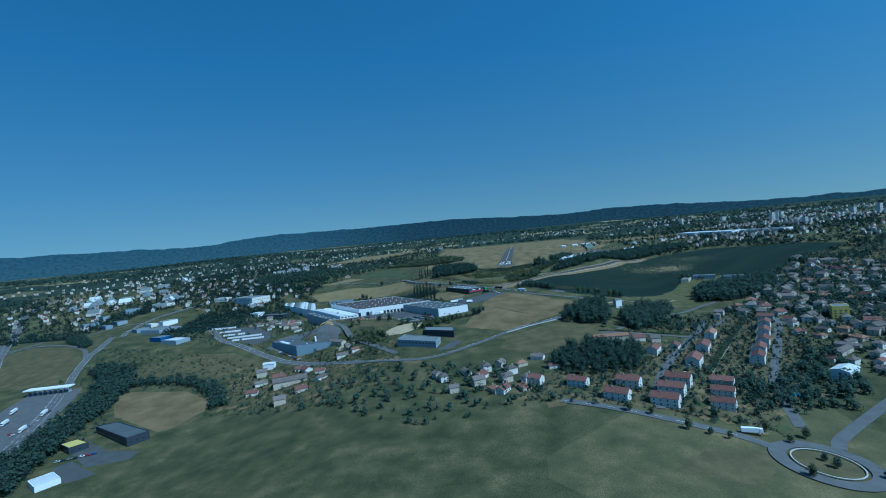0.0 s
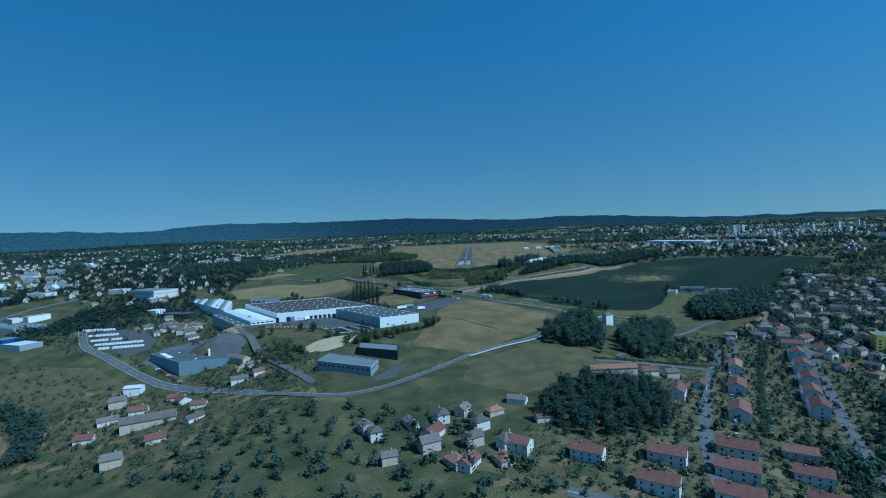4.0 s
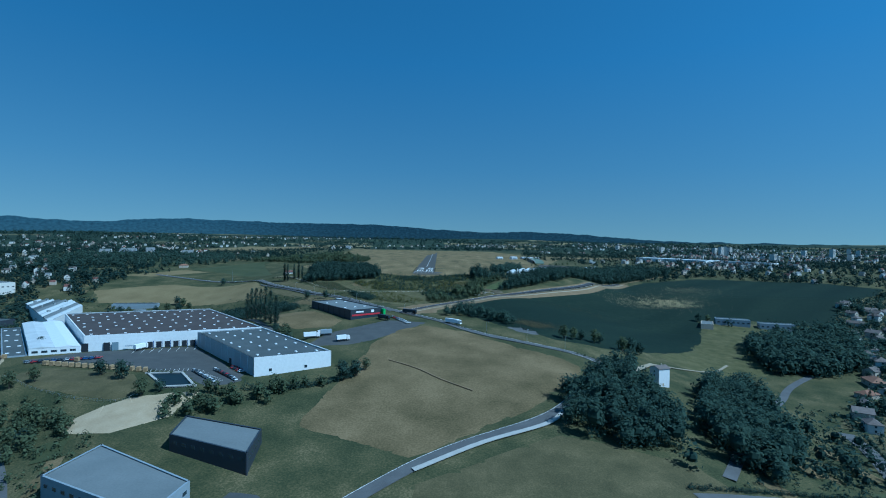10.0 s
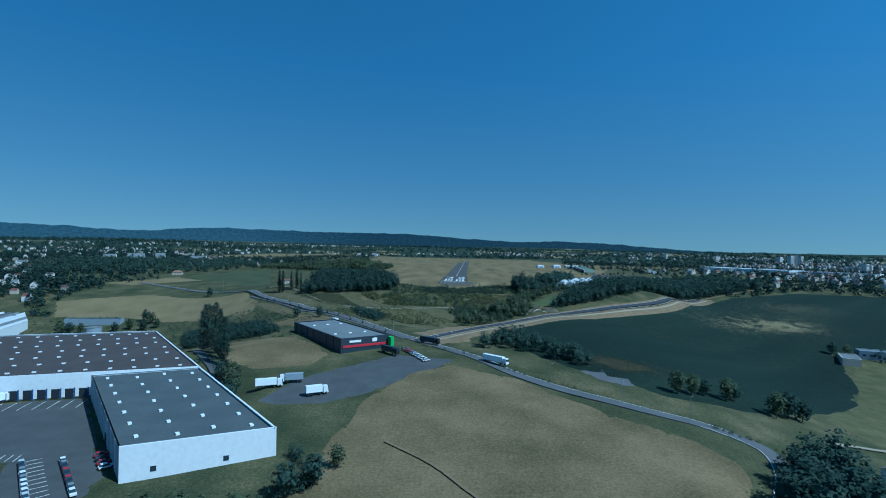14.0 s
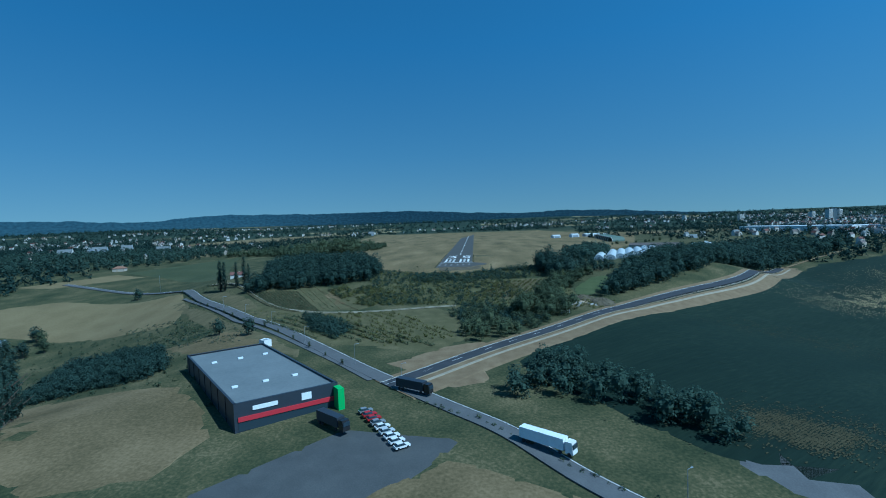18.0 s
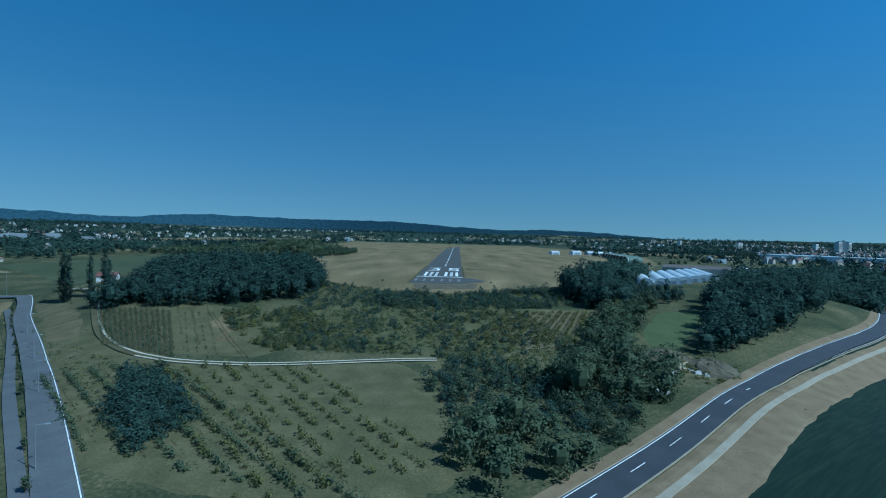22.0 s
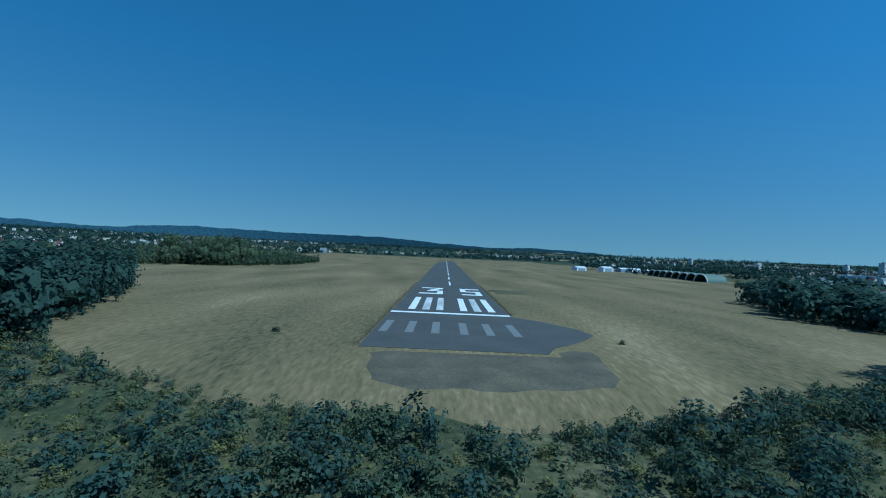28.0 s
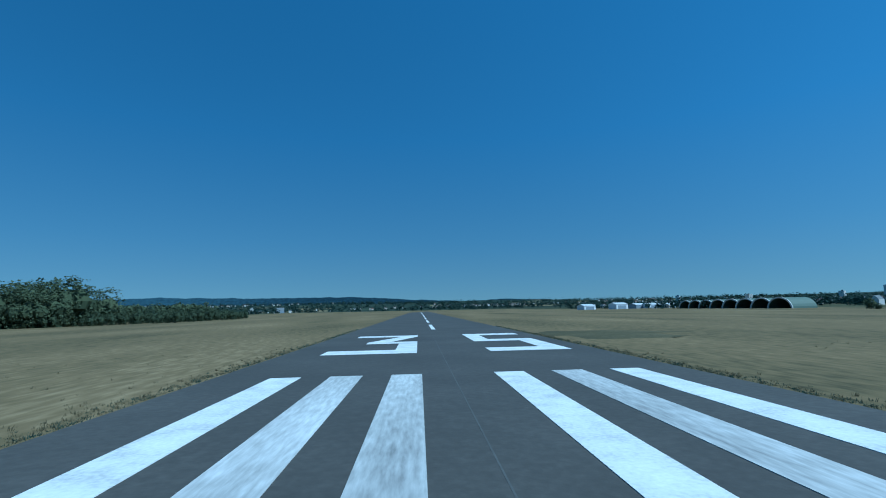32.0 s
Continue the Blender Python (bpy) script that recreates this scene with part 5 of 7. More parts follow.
def hall(name, c, top, low, wall_mat, roof_mat, label, skylights=(0, 0), parapet=0.5, cat="warehouse", sky_size=0.95, base_band=None):
    """A flat-roofed hall on the plan c (front left, front right, back right, back left, seen from the front)."""
    TAKEN.append([tuple(p) for p in c])
    BUILT.append([tuple(p) for p in c])
    root = thing(name, label, cat)
    for i in range(4):
        a, b = c[i], c[(i + 1) % 4]
        part("wall", wall_piece("wall", a, b, low, top, wall_mat, -0.4), root)
    part("roof", prism("roof", inset(c, 0.3), top - 0.9, top - parapet, roof_mat), root)
    for i in range(4):
        a, b = c[i], c[(i + 1) % 4]
        part("parapet", wall_piece("parapet", a, b, top, top + 0.18, wall_mat, -0.7), root)
    if skylights[0]:
        m = box_mesh("skylight", [(-sky_size, -sky_size * 0.6, -0.1, sky_size, sky_size * 0.6, 0.5)], SKYLIGHT)
        d = Vector(c[1]) - Vector(c[0])
        tz = math.atan2(d.y, d.x)
        for i in range(skylights[0]):
            for j in range(skylights[1]):
                p = bil(c, (i + 0.5 + 0.18 * (j % 2)) / (skylights[0] + 0.2), (j + 0.5) / skylights[1])
                o = part("skylight", m, root, loc=(p.x, p.y, top - parapet))
                o.rotation_euler = (0, 0, tz)
    return root


def along(a, b, s, w):
    a, b = Vector(a), Vector(b)
    d = (b - a).normalized()
    return tuple(a + d * s), tuple(a + d * (s + w))


# warehouse, two halls with white walls
F, L, N, R = (-110, -352), (-149, -372), (-81, -444), (-42, -424)
FL, BL, BR = (-214, -393), (-296, -304), (-192, -264)
big = hall("warehouse", [FL, F, BR, BL], -20.4, -46, WHITE, ROOFBROWN, "large warehouse hall with white walls and brown flat roof", (11, 7), 0.6, sky_size=0.75)
for k in range(6):
    a, b = along(L, FL, 1.5 + k * 5.3, 3.2)
    part("dock_door", wall_piece("dock_door", b, a, -30.3, -26.2, DARK, 0.25), big, "dark blue dock door with rubber seal")
    a, b = along(L, FL, 0.9 + k * 5.3, 0.35)
    part("dock_bumper", wall_piece("dock_bumper", b, a, -31, -25.8, BLUE, 0.5), big, "blue dock guide post")
for sx, m, lb in ((48.5, BLUEGREY, "pale blue sliding door"), (53.5, DARK, "dark blue sliding door"), (66, DARK, "dark loading door")):
    a, b = along(L, FL, sx, 3.8)
    part("door", wall_piece("door", b, a, -31, -25.4, m, 0.25), big, lb)
part("canopy", wall_piece("canopy", *reversed(along(L, FL, 40, 4.5)), -28.4, -27.9, GREYCLAD, 1.4), big, "small grey door canopy")
small = hall("warehouse", [L, N, R, F], -20.6, -40, WHITE, ROOFDK, "warehouse hall with dark grey roof and white walls", (7, 4), 0.6)
bpy.data.objects.remove(small.children[0])
part("wall", wall_piece("wall", L, N, -40, -20.6, WHITE, -0.4), small, "white ribbed wall")
for k in range(9):
    a, b = along(L, N, 6 + k * 10.5, 0.35)
    part("wall_rib", wall_piece("wall_rib", a, b, -40, -20.7, WHITE, 0.2), small)
for s in (8, 28):
    a, b = along(N, R, s, 1.6)
    part("window", wall_piece("window", a, b, -29.0, -27.4, GLASS, 0.08), small)
a, b = along(L, N, 62, 3.0)
part("door", wall_piece("door", a, b, -31.5, -27.4, DARK, 0.25), small, "dark roller door")


def ridged(name, c, eave, low, rise, n, wall_mat, roof_mat, label, cat="factory", stripes=None):
    """A hall whose roof is n low gables side by side, ridges running from front to back."""
    TAKEN.append(list(c))
    BUILT.append(list(c))
    root = thing(name, label, cat)
    for i in range(4):
        part("wall", wall_piece("wall", c[i], c[(i + 1) % 4], low, eave, wall_mat, -0.3), root)
    for k in range(n):
        v = []
        for q in (0, 1):
            for u, z in ((k / n, 0), ((k + 0.5) / n, rise), ((k + 1) / n, 0)):
                p = bil(c, u, q)
                v += [(p.x, p.y, eave + z), (p.x, p.y, eave + z - 0.25 - (z > 0) * (rise - 0.02))]
        f = [(0, 6, 8, 2), (2, 8, 10, 4), (1, 3, 9, 7), (3, 5, 11, 9), (0, 2, 3, 1), (2, 4, 5, 3), (6, 7, 9, 8), (8, 9, 11, 10), (0, 1, 7, 6), (4, 10, 11, 5)]
        part("roof", me("roof", v, f, stripes[k % len(stripes)] if stripes else roof_mat), root)
    return root


annex = ridged("factory", [(-240, -406), (-215, -394.6), (-297.4, -305), (-322, -316)], -26.6, -52, 1.0, 2, WHITE, ROOFWHITE, "low factory hall with pale corrugated gable roofs", stripes=(ROOFWHITE, SKYLIGHT))
for k in range(5):
    a, b = along((-240, -406), (-215, -394.6), 1.5 + k * 5, 3.2)
    part("window", wall_piece("window", a, b, -29.6, -28.2, GLASS, 0.08), annex, "dark strip window")
works = ridged("factory", [(-472, -138), (-350, -255), (-395, -150), (-517, -33)], -36.5, -60, 0.9, 9, WHITE, ROOFWHITE, "factory hall with pale ridged metal roofs", stripes=(ROOFWHITE, ROOFGREY, ROOFWHITE, ROOFDK, ROOFGREY, ROOFWHITE))
for k in range(9):
    p = bil([(-472, -138), (-350, -255), (-395, -150), (-517, -33)], 0.12 + 0.1 * (k % 8), 0.2 + 0.3 * (k % 3))
    part("roof_vent", box_mesh("roof_vent", [(p.x - 1.2, p.y - 1.2, -36.4, p.x + 1.2, p.y + 1.2, -34.2)], METAL), works, "grey roof vent")
hall("annex", [(-252, -412), (-240.6, -406.4), (-322.6, -316.4), (-334, -322)], -30.5, -58, GREYCLAD, ROOFDK, "low dark grey annex beside the factory", (2, 5), 0.3, "annex")
root = thing("storage_tank", "white cylindrical storage tank beside the hall", "tank")
part("shell", tube("shell", [(0, 0, -4), (0, 0, 8.5), (0, 0, 9.6)], [4.5, 4.5, 0.6], WHITE, 20), root)
part("rim", tube("rim", [(0, 0, 8.3), (0, 0, 8.7)], [4.7, 4.7], METAL, 20), root)
root.matrix_basis = pose(-222, -270, gz(-222, -270))
o = copy_thing(root, pose(-236, -276, gz(-236, -276)))

# dark hall with a red band
bN, bR, bF, bL = (-50.5, -315), (-26, -297), (-74, -244), (-97, -262)
dk = hall("trade_hall", [bN, bR, bF, bL], -12.0, -26, DARKCLAD, ROOFGREY, "anthracite trade hall with a red band and signs", (3, 2), 0.45, "hall", 0.9)
a, b = along(bN, bR, 1, 29)
part("red_band", wall_piece("red_band", a, b, -17.2, -15.9, RED, 0.35), dk, "red painted canopy band")
part("shop_glazing", wall_piece("shop_glazing", a, b, -20, -17.3, GLASS, 0.1), dk, "dark shop glazing")
a, b = along(bN, bR, 5, 7)
part("sign", wall_piece("sign", a, b, -14.6, -13.4, SKYLIGHT, 0.2), dk, "white sign bar")
a, b = along(bN, bR, 19, 3)
part("sign", wall_piece("sign", a, b, -15.0, -12.9, SKYLIGHT, 0.2), dk, "round-cornered white sign")
a, b = along(bN, bR, 29, 2.0)
part("green_screen", wall_piece("green_screen", a, b, -19.5, -12.8, GREENP, 4.0), dk, "bright green slatted screen")
for k in range(7):
    a, b = along(bL, bN, 4 + k * 9.5, 0.3)
    part("wall_rib", wall_piece("wall_rib", a, b, -26, -12.1, BLACK, 0.15), dk)

# grey works hall, flat buildings and industrial sheds
g = hall("works_hall", [(-267, -502), (-222, -490), (-270, -440), (-322, -465)], -46.5, -66, BLUEGREY, ROOFDK, "blue-grey works hall with a white flue", (1, 3), 0.4, "factory")
part("flue", tube("flue", [(-250, -478, -60), (-250, -478, -40)], [1.2, 1.2], SKYLIGHT, 14), g, "tall white flue")
part("tank", tube("tank", [(-226, -478, -60), (-226, -478, -46), (-226, -478, -45.4)], [1.8, 1.8, 0.4], SKYLIGHT, 14), g, "white tank")
part("roof_strip", slab("roof_strip", [(-290, -484), (-286, -481), (-306, -464), (-310, -467)], SKYLIGHT, -47.2, -46.2), g, "translucent roof strip")


def flat(name, c, h, wall_mat, roof_mat, label, cat="building", wins=0):
    low = min(gz(*p) for p in c)
    hi = max(gz(*p) for p in c)
    r = hall(name, c, hi + h, low - 1, wall_mat, roof_mat, label, (0, 0), 0.3, cat)
    for i in range(4):
        a, b = Vector(c[i]), Vector(c[(i + 1) % 4])
        n = int((b - a).length / 5) if wins else 0
        for k in range(n):
            p, q = along(a, b, 2 + k * 5, 2.2)
            for s in range(wins):
                z = hi + 1.0 + s * 3
                part("window", wall_piece("window", p, q, z, z + 1.3, GLASS, 0.07), r)
    return r


flat("office_building", [(-115, -548), (-64, -571), (-62, -550), (-112, -522)], 4.5, GREYCLAD, ROOFGREY, "low grey flat-roofed office building", wins=1)
flat("office_building", [(-86, -520), (-48, -536), (-51, -513), (-90, -499)], 4.5, DARKCLAD, ROOFGREY, "dark flat-roofed building by the car park", wins=1)
flat("works_building", [(-379, -701), (-318, -731), (-308, -716), (-365, -690)], 6, DARKCLAD, ROOFDK, "dark blue flat-roofed works building", wins=1)
flat("works_building", [(-385, -733), (-366, -742), (-358, -730), (-377, -722)], 5, DARKCLAD, YELLOW, "dark building with a yellow-grey roof", wins=1)
flat("works_building", [(-352, -790), (-334, -800), (-326, -786), (-344, -776)], 4, WHITE, ROOFWHITE, "white shed with striped pale roof")
flat("depot", [(-578, -396), (-552, -403), (-543, -386), (-569, -378)], 6, BLUE, ROOFGREY, "dark-blue-walled depot with grey roofs")
flat("depot", [(-540, -416), (-506, -426), (-496, -406), (-528, -396)], 5, GREYCLAD, ROOFWHITE, "pale grey depot hall with flat roof")
flat("depot", [(-680, -300), (-630, -312), (-610, -280), (-660, -262)], 7, GREYCLAD, ROOFGREY, "grey depot hall with flat roof")
flat("shed", [(-625, -82), (-560, -112), (-533, -82), (-605, -52)], 7, OFFWHITE, ROOFGREY, "long pale industrial shed", wins=1)
flat("shed", [(-480, -215), (-430, -225), (-425, -205), (-474, -196)], 6, DARKCLAD, ROOFDK, "dark works shed with flat roof")
flat("shed", [(-520, -190), (-500, -196), (-494, -180), (-512, -174)], 6, WHITE, ROOFWHITE, "small white works building", wins=2)
flat("shed", [(-368, -140), (-318, -132), (-321, -122), (-371, -130)], 3.2, GREYCLAD, ROOFDK, "long low dark shed beside the stubble field")
tank = thing("water_tank", "pale grey round tank behind the warehouse", "tank")
part("shell", tube("shell", [(-322, -160, gz(-322, -160) - 1), (-322, -160, gz(-322, -160) + 6.5)], [6.5, 6.5], GREYCLAD, 24), tank)
part("roof", tube("roof", [(-322, -160, gz(-322, -160) + 6.5), (-322, -160, gz(-322, -160) + 7.6)], [6.7, 0.6], ROOFGREY, 24), tank)
flat("shed", [(-690, -58), (-654, -64), (-650, -48), (-686, -42)], 6, OFFWHITE, ROOFWHITE, "white industrial shed with pale roof", wins=1)
flat("shed", [(-850, -66), (-806, -72), (-800, -52), (-844, -46)], 6, OFFWHITE, ROOFGREY, "pale industrial shed with grey roof")
flat("shed", [(540, 545), (640, 395), (690, 425), (590, 580)], 9, WHITE, ROOFWHITE, "long pale industrial hall beyond the fields")
flat("shed", [(660, 420), (740, 320), (775, 345), (700, 450)], 8, WHITE, ROOFGREY, "pale industrial hall beyond the fields")
flat("farm_building", [(345, -160), (378, -172), (382, -160), (350, -148)], 5, GREYCLAD, ROOFGREY, "long low farm building with a grey roof", wins=1)
flat("farm_building", [(386, -176), (420, -186), (423, -176), (390, -165)], 5, GREYCLAD, ROOFGREY, "long low farm building with a grey roof", wins=1)
flat("farm_building", [(318, -178), (330, -182), (342, -160), (330, -156)], 3, CREAM, ROOFGREY, "open farm shed with a pale roof")
flat("block_of_flats", [(392, -474), (408, -478), (414, -462), (398, -458)], 16, YELLOW, ROOFGREY, "yellow block of flats with a flat roof", wins=4)
flat("gate_hut", [(-80, -235), (-76.5, -237.5), (-74.5, -234.5), (-78, -232)], 3, WHITE, ROOFWHITE, "small white utility hut by the road", "hut")

# toll station
toll = thing("toll_station", "white toll station canopy over car lanes", "toll station")
tz = gz(-569, -579)
for k in range(9):
    part("canopy_panel", box_mesh("canopy_panel", [(-28 + k * 6.3, -6, 6.4, -22.2 + k * 6.3, 6, 7.6)], WHITE), toll)
    part("column", box_mesh("column", [(-25.6 + k * 6.3, -0.4, -2, -24.8 + k * 6.3, 0.4, 6.4)], METAL), toll)
    part("booth", box_mesh("booth", [(-26.2 + k * 6.3, -2.6, -1, -24.6 + k * 6.3, 2.6, 2.6)], GREYCLAD), toll)
toll.matrix_basis = pose(-569, -579, tz + 0.6, 0, 0, 12)


# ---- houses ----
def house_proto(L, W, H, rise, wall, roof, label, name="house", floors=2, hip=False, group="houses", chim=True, frames=True):
    root = thing(name, label, "house", group)
    x, y = L / 2, W / 2
    v = [(-x, -y, -3), (x, -y, -3), (x, y, -3), (-x, y, -3), (-x, -y, H), (x, -y, H), (x, y, H), (-x, y, H)]
    f = [(0, 1, 5, 4), (2, 3, 7, 6)]
    if hip:
        f += [(1, 2, 6, 5), (3, 0, 4, 7)]
    else:
        v += [(-x, 0, H + rise), (x, 0, H + rise)]
        f += [(1, 2, 6, 9, 5), (3, 0, 4, 8, 7)]
    part("wall", me("wall", v, f, wall), root)
    o, t = 0.5, 0.22
    hx = x - (W * 0.45 if hip else -o)
    z0, z1 = H - 0.12, H + rise + 0.1
    X = x + o
    top = [(-X, -y - o, z0), (X, -y - o, z0), (X, y + o, z0), (-X, y + o, z0), (-hx, 0, z1), (hx, 0, z1)]
    rv = [(p[0], p[1], p[2] + t) for p in top] + top
    rf = [(0, 1, 5, 4), (2, 3, 4, 5), (1, 2, 5), (3, 0, 4)] if hip else [(0, 1, 5, 4), (2, 3, 4, 5)]
    rf += [tuple(i + 6 for i in reversed(q)) for q in rf]
    rf += [(0, 6, 7, 1), (2, 8, 9, 3)] + ([(1, 7, 8, 2), (3, 9, 6, 0)] if hip else [(1, 7, 11, 5), (5, 11, 8, 2), (3, 9, 10, 4), (4, 10, 6, 0)])
    ro = part("roof", me("roof", rv, rf, roof), root)
    if chim:
        part("chimney", box_mesh("chimney", [(x * 0.35, 0.4, H, x * 0.35 + 0.7, 1.1, H + rise + 1.0)], CREAM), ro)
    wm = box_mesh("window", [(-0.55, -0.04, 0, 0.55, 0.04, 1.35)], GLASS)
    fm = box_mesh("window_frame", [(-0.68, -0.03, -0.12, -0.55, 0.03, 1.47), (0.55, -0.03, -0.12, 0.68, 0.03, 1.47), (-0.55, -0.03, 1.35, 0.55, 0.03, 1.47), (-0.7, -0.03, -0.16, 0.7, 0.1, 0.0)], WHITE)
    n = max(1, int(L / (4.5 if frames else 6.5)))
    for fl in range(floors):
        for k in range(n):
            px = -x + L * (k + 0.5) / n
            w = part("window", wm, root, loc=(px, y + 0.03, 1.0 + fl * 2.8))
            if frames:
                part("window_frame", fm, w)
        w = part("window", wm, root, loc=(-x - 0.03, 0.0, 1.0 + fl * 2.8))
        w.rotation_euler = (0, 0, math.pi / 2)
        if frames:
            part("window_frame", fm, w)
    part("door", box_mesh("door", [(-x * 0.2 - 0.5, -y - 0.06, 0, -x * 0.2 + 0.5, -y + 0.03, 2.1)], TIMBER), root)
    return [root, False]


HOUSES = {
    "row": house_proto(19, 11, 6.2, 3.0, OFFWHITE, TILE, "two-storey rendered house with a red tiled roof", "terraced_house", 2, False, "terraced houses"),
    "roworange": house_proto(22, 10, 6.0, 2.8, OFFWHITE, TILEO, "two-storey house with an orange tiled roof", "terraced_house", 2, False, "terraced houses"),
    "balcony": house_proto(19, 10, 8.2, 2.8, OFFWHITE, TILE, "pale apartment house with balconies and a red tiled roof", "apartment_house", 3, False, "apartment houses", False, False),
    "a": house_proto(12, 8.5, 3.2, 2.6, OFFWHITE, TILE, "small rendered house with a red tiled roof", floors=1),
    "b": house_proto(11, 9, 5.6, 2.6, CREAM, TILEB, "cream house with a weathered tiled roof", floors=2),
    "c": house_proto(13, 9, 3.4, 2.4, CREAM, TILEO, "cream house with an orange tiled hip roof", floors=1, hip=True),
    "d": house_proto(10, 8, 5.6, 2.4, OFFWHITE, TILEB, "white house with a brown hip roof", floors=2, hip=True),
    "e": house_proto(14, 8, 3.2, 2.2, OFFWHITE, TILEB, "white bungalow with a brown tiled roof", floors=1),
    "barn": house_proto(30, 10, 4.5, 2.8, CREAM, TILEB, "long old barn with weathered tiles", "barn", 1, False, "barns", False),
    "redlong": house_proto(36, 10, 3.4, 2.0, CREAM, TILEO, "long low building with an orange tiled roof", "long_house", 1, False, "long houses", False),
    "tall": house_proto(10, 9, 12.5, 1.6, WHITE, TILEB, "tall white house rising above the trees", "tall_house", 4, False, "tall houses"),
    "flatwhite": house_proto(14, 10, 6.2, 1.2, WHITE, ROOFWHITE, "white modern house with a shallow roof", "modern_house", 2, False, "modern houses", False),
}

for q, args in (("A", (12, 8.5, 3.2, 2.6, OFFWHITE, TILE, "small rendered suburban house with a red tiled roof", "house", 1)), ("B", (11, 9, 5.6, 2.6, CREAM, TILEB, "cream suburban house with a weathered tiled roof", "house", 2)), ("C", (13, 9, 3.4, 2.4, CREAM, TILEO, "cream suburban house with an orange hip roof", "house", 1, True)), ("D", (10, 8, 5.6, 2.4, OFFWHITE, TILEB, "white suburban house with a brown hip roof", "house", 2, True)), ("E", (14, 8, 3.2, 2.2, OFFWHITE, TILEB, "white suburban bungalow with a brown roof", "house", 1))):
    HOUSES[q] = house_proto(*args, group="suburban houses", frames=False)


for px in (-6.2, 0.0, 6.2):
    for fl in (2.7, 5.5):
        bal = part("balcony", box_mesh("balcony", [(px - 2.1, 5.0, fl, px + 2.1, 7.4, fl + 0.22)], OFFWHITE), HOUSES["balcony"][0], "white balcony")
        part("parapet", box_mesh("parapet", [(px - 2.1, 7.28, fl + 0.22, px + 2.1, 7.4, fl + 1.15), (px - 2.1, 5.0, fl + 0.22, px - 1.98, 7.28, fl + 1.15), (px + 1.98, 5.0, fl + 0.22, px + 2.1, 7.28, fl + 1.15)], WHITE), bal)
    part("side_wall", box_mesh("side_wall", [(px - 2.35, 5.0, -2.5, px - 2.12, 7.3, 8.2), (px + 2.12, 5.0, -2.5, px + 2.35, 7.3, 8.2)], OFFWHITE), HOUSES["balcony"][0], "white wall between balconies")


def build_house(key, x, y, turn, s=1.0):
    root, used = HOUSES[key]
    m = pose(x, y, gz(x, y) + 0.2, 0, 0, turn)
    if used:
        o = copy_thing(root, m)
    else:
        HOUSES[key][1] = True
        o = root
        o.matrix_basis = m
    o.scale = (s, s, s)
    return o


ST = 62
for k, x, y, t, s in (("roworange", 243, -516, ST, 0.95), ("row", 216, -570, ST, 1.05), ("row", 189, -624, ST, 1.1), ("row", 160, -600, ST, 0.9),
                      ("row", 158, -680, 152, 1.0), ("row", 146, -703, 152, 1.0), ("row", 135, -726, 152, 1.0), ("row", 116, -694, 152, 0.95), ("row", 102, -720, 152, 0.95),
                      ("row", 76, -694, 152, 0.85), ("row", 40, -684, 152, 0.85), ("a", -7, -668, ST, 1.1), ("a", 14, -700, ST, 1.0),
                      ("row", 194, -674, 152, 0.85), ("row", 185, -698, 152, 0.85), ("row", 176, -722, 152, 0.85),
                      ("balcony", 254, -602, ST, 1.0), ("balcony", 268, -574, ST, 1.0), ("balcony", 285, -545, ST, 1.0), ("balcony", 299, -516, ST, 1.0), ("balcony", 314, -486, ST, 1.0), ("row", 330, -452, 152, 0.9), ("barn", 336, -584, 40, 0.9), ("barn", 352, -566, 130, 0.7), ("flatwhite", 300, -648, 40, 1.4),
                      ("redlong", 126, -562, 4, 1.0), ("a", 156, -556, 5, 1.0), ("b", 172, -558, 8, 0.9), ("a", 188, -572, 60, 1.0), ("tall", 163, -414, 20, 0.85),
                      ("flatwhite", -292, -530, 12, 1.0), ("a", -240, -551, 20, 0.9), ("a", -226, -562, -40, 1.1), ("b", -288, -556, 30, 1.1), ("a", -256, -574, 25, 1.1), ("e", -270, -590, 40, 1.0),
                      ("barn", -226, -604, 28, 1.2), ("a", -196, -640, 35, 1.0), ("b", -205, -668, 30, 1.0), ("e", -186, -612, 60, 0.9), ("a", -262, -622, 20, 1.0), ("c", -310, -612, 10, 1.0), ("a", -200, -582, 15, 0.9),
                      ("a", 60, -650, 10, 0.9), ("c", 30, -640, 30, 0.8), ("e", 46, -624, -20, 0.9), ("b", 10, -640, 60, 0.8),
                      ("b", -330, -380, 40, 1.1), ("c", -345, -362, 20, 1.0), ("e", -318, -394, 50, 0.9), ("b", -362, -344, 10, 0.9), ("e", -190, -536, 30, 1.0), ("barn", -214, -489, -28, 0.85), ("barn", -190, -508, 58, 0.5), ("c", -394, -279, 15, 1.0), ("b", -421, -272, 20, 0.9), ("b", -452, -235, 30, 1.0), ("flatwhite", -561, -112, 10, 1.0), ("a", -176, -528, 40, 0.8),
                      ("a", -186, -46, 20, 0.8), ("c", -420, 120, 15, 1.0)):
    build_house(k, x, y, t, s)
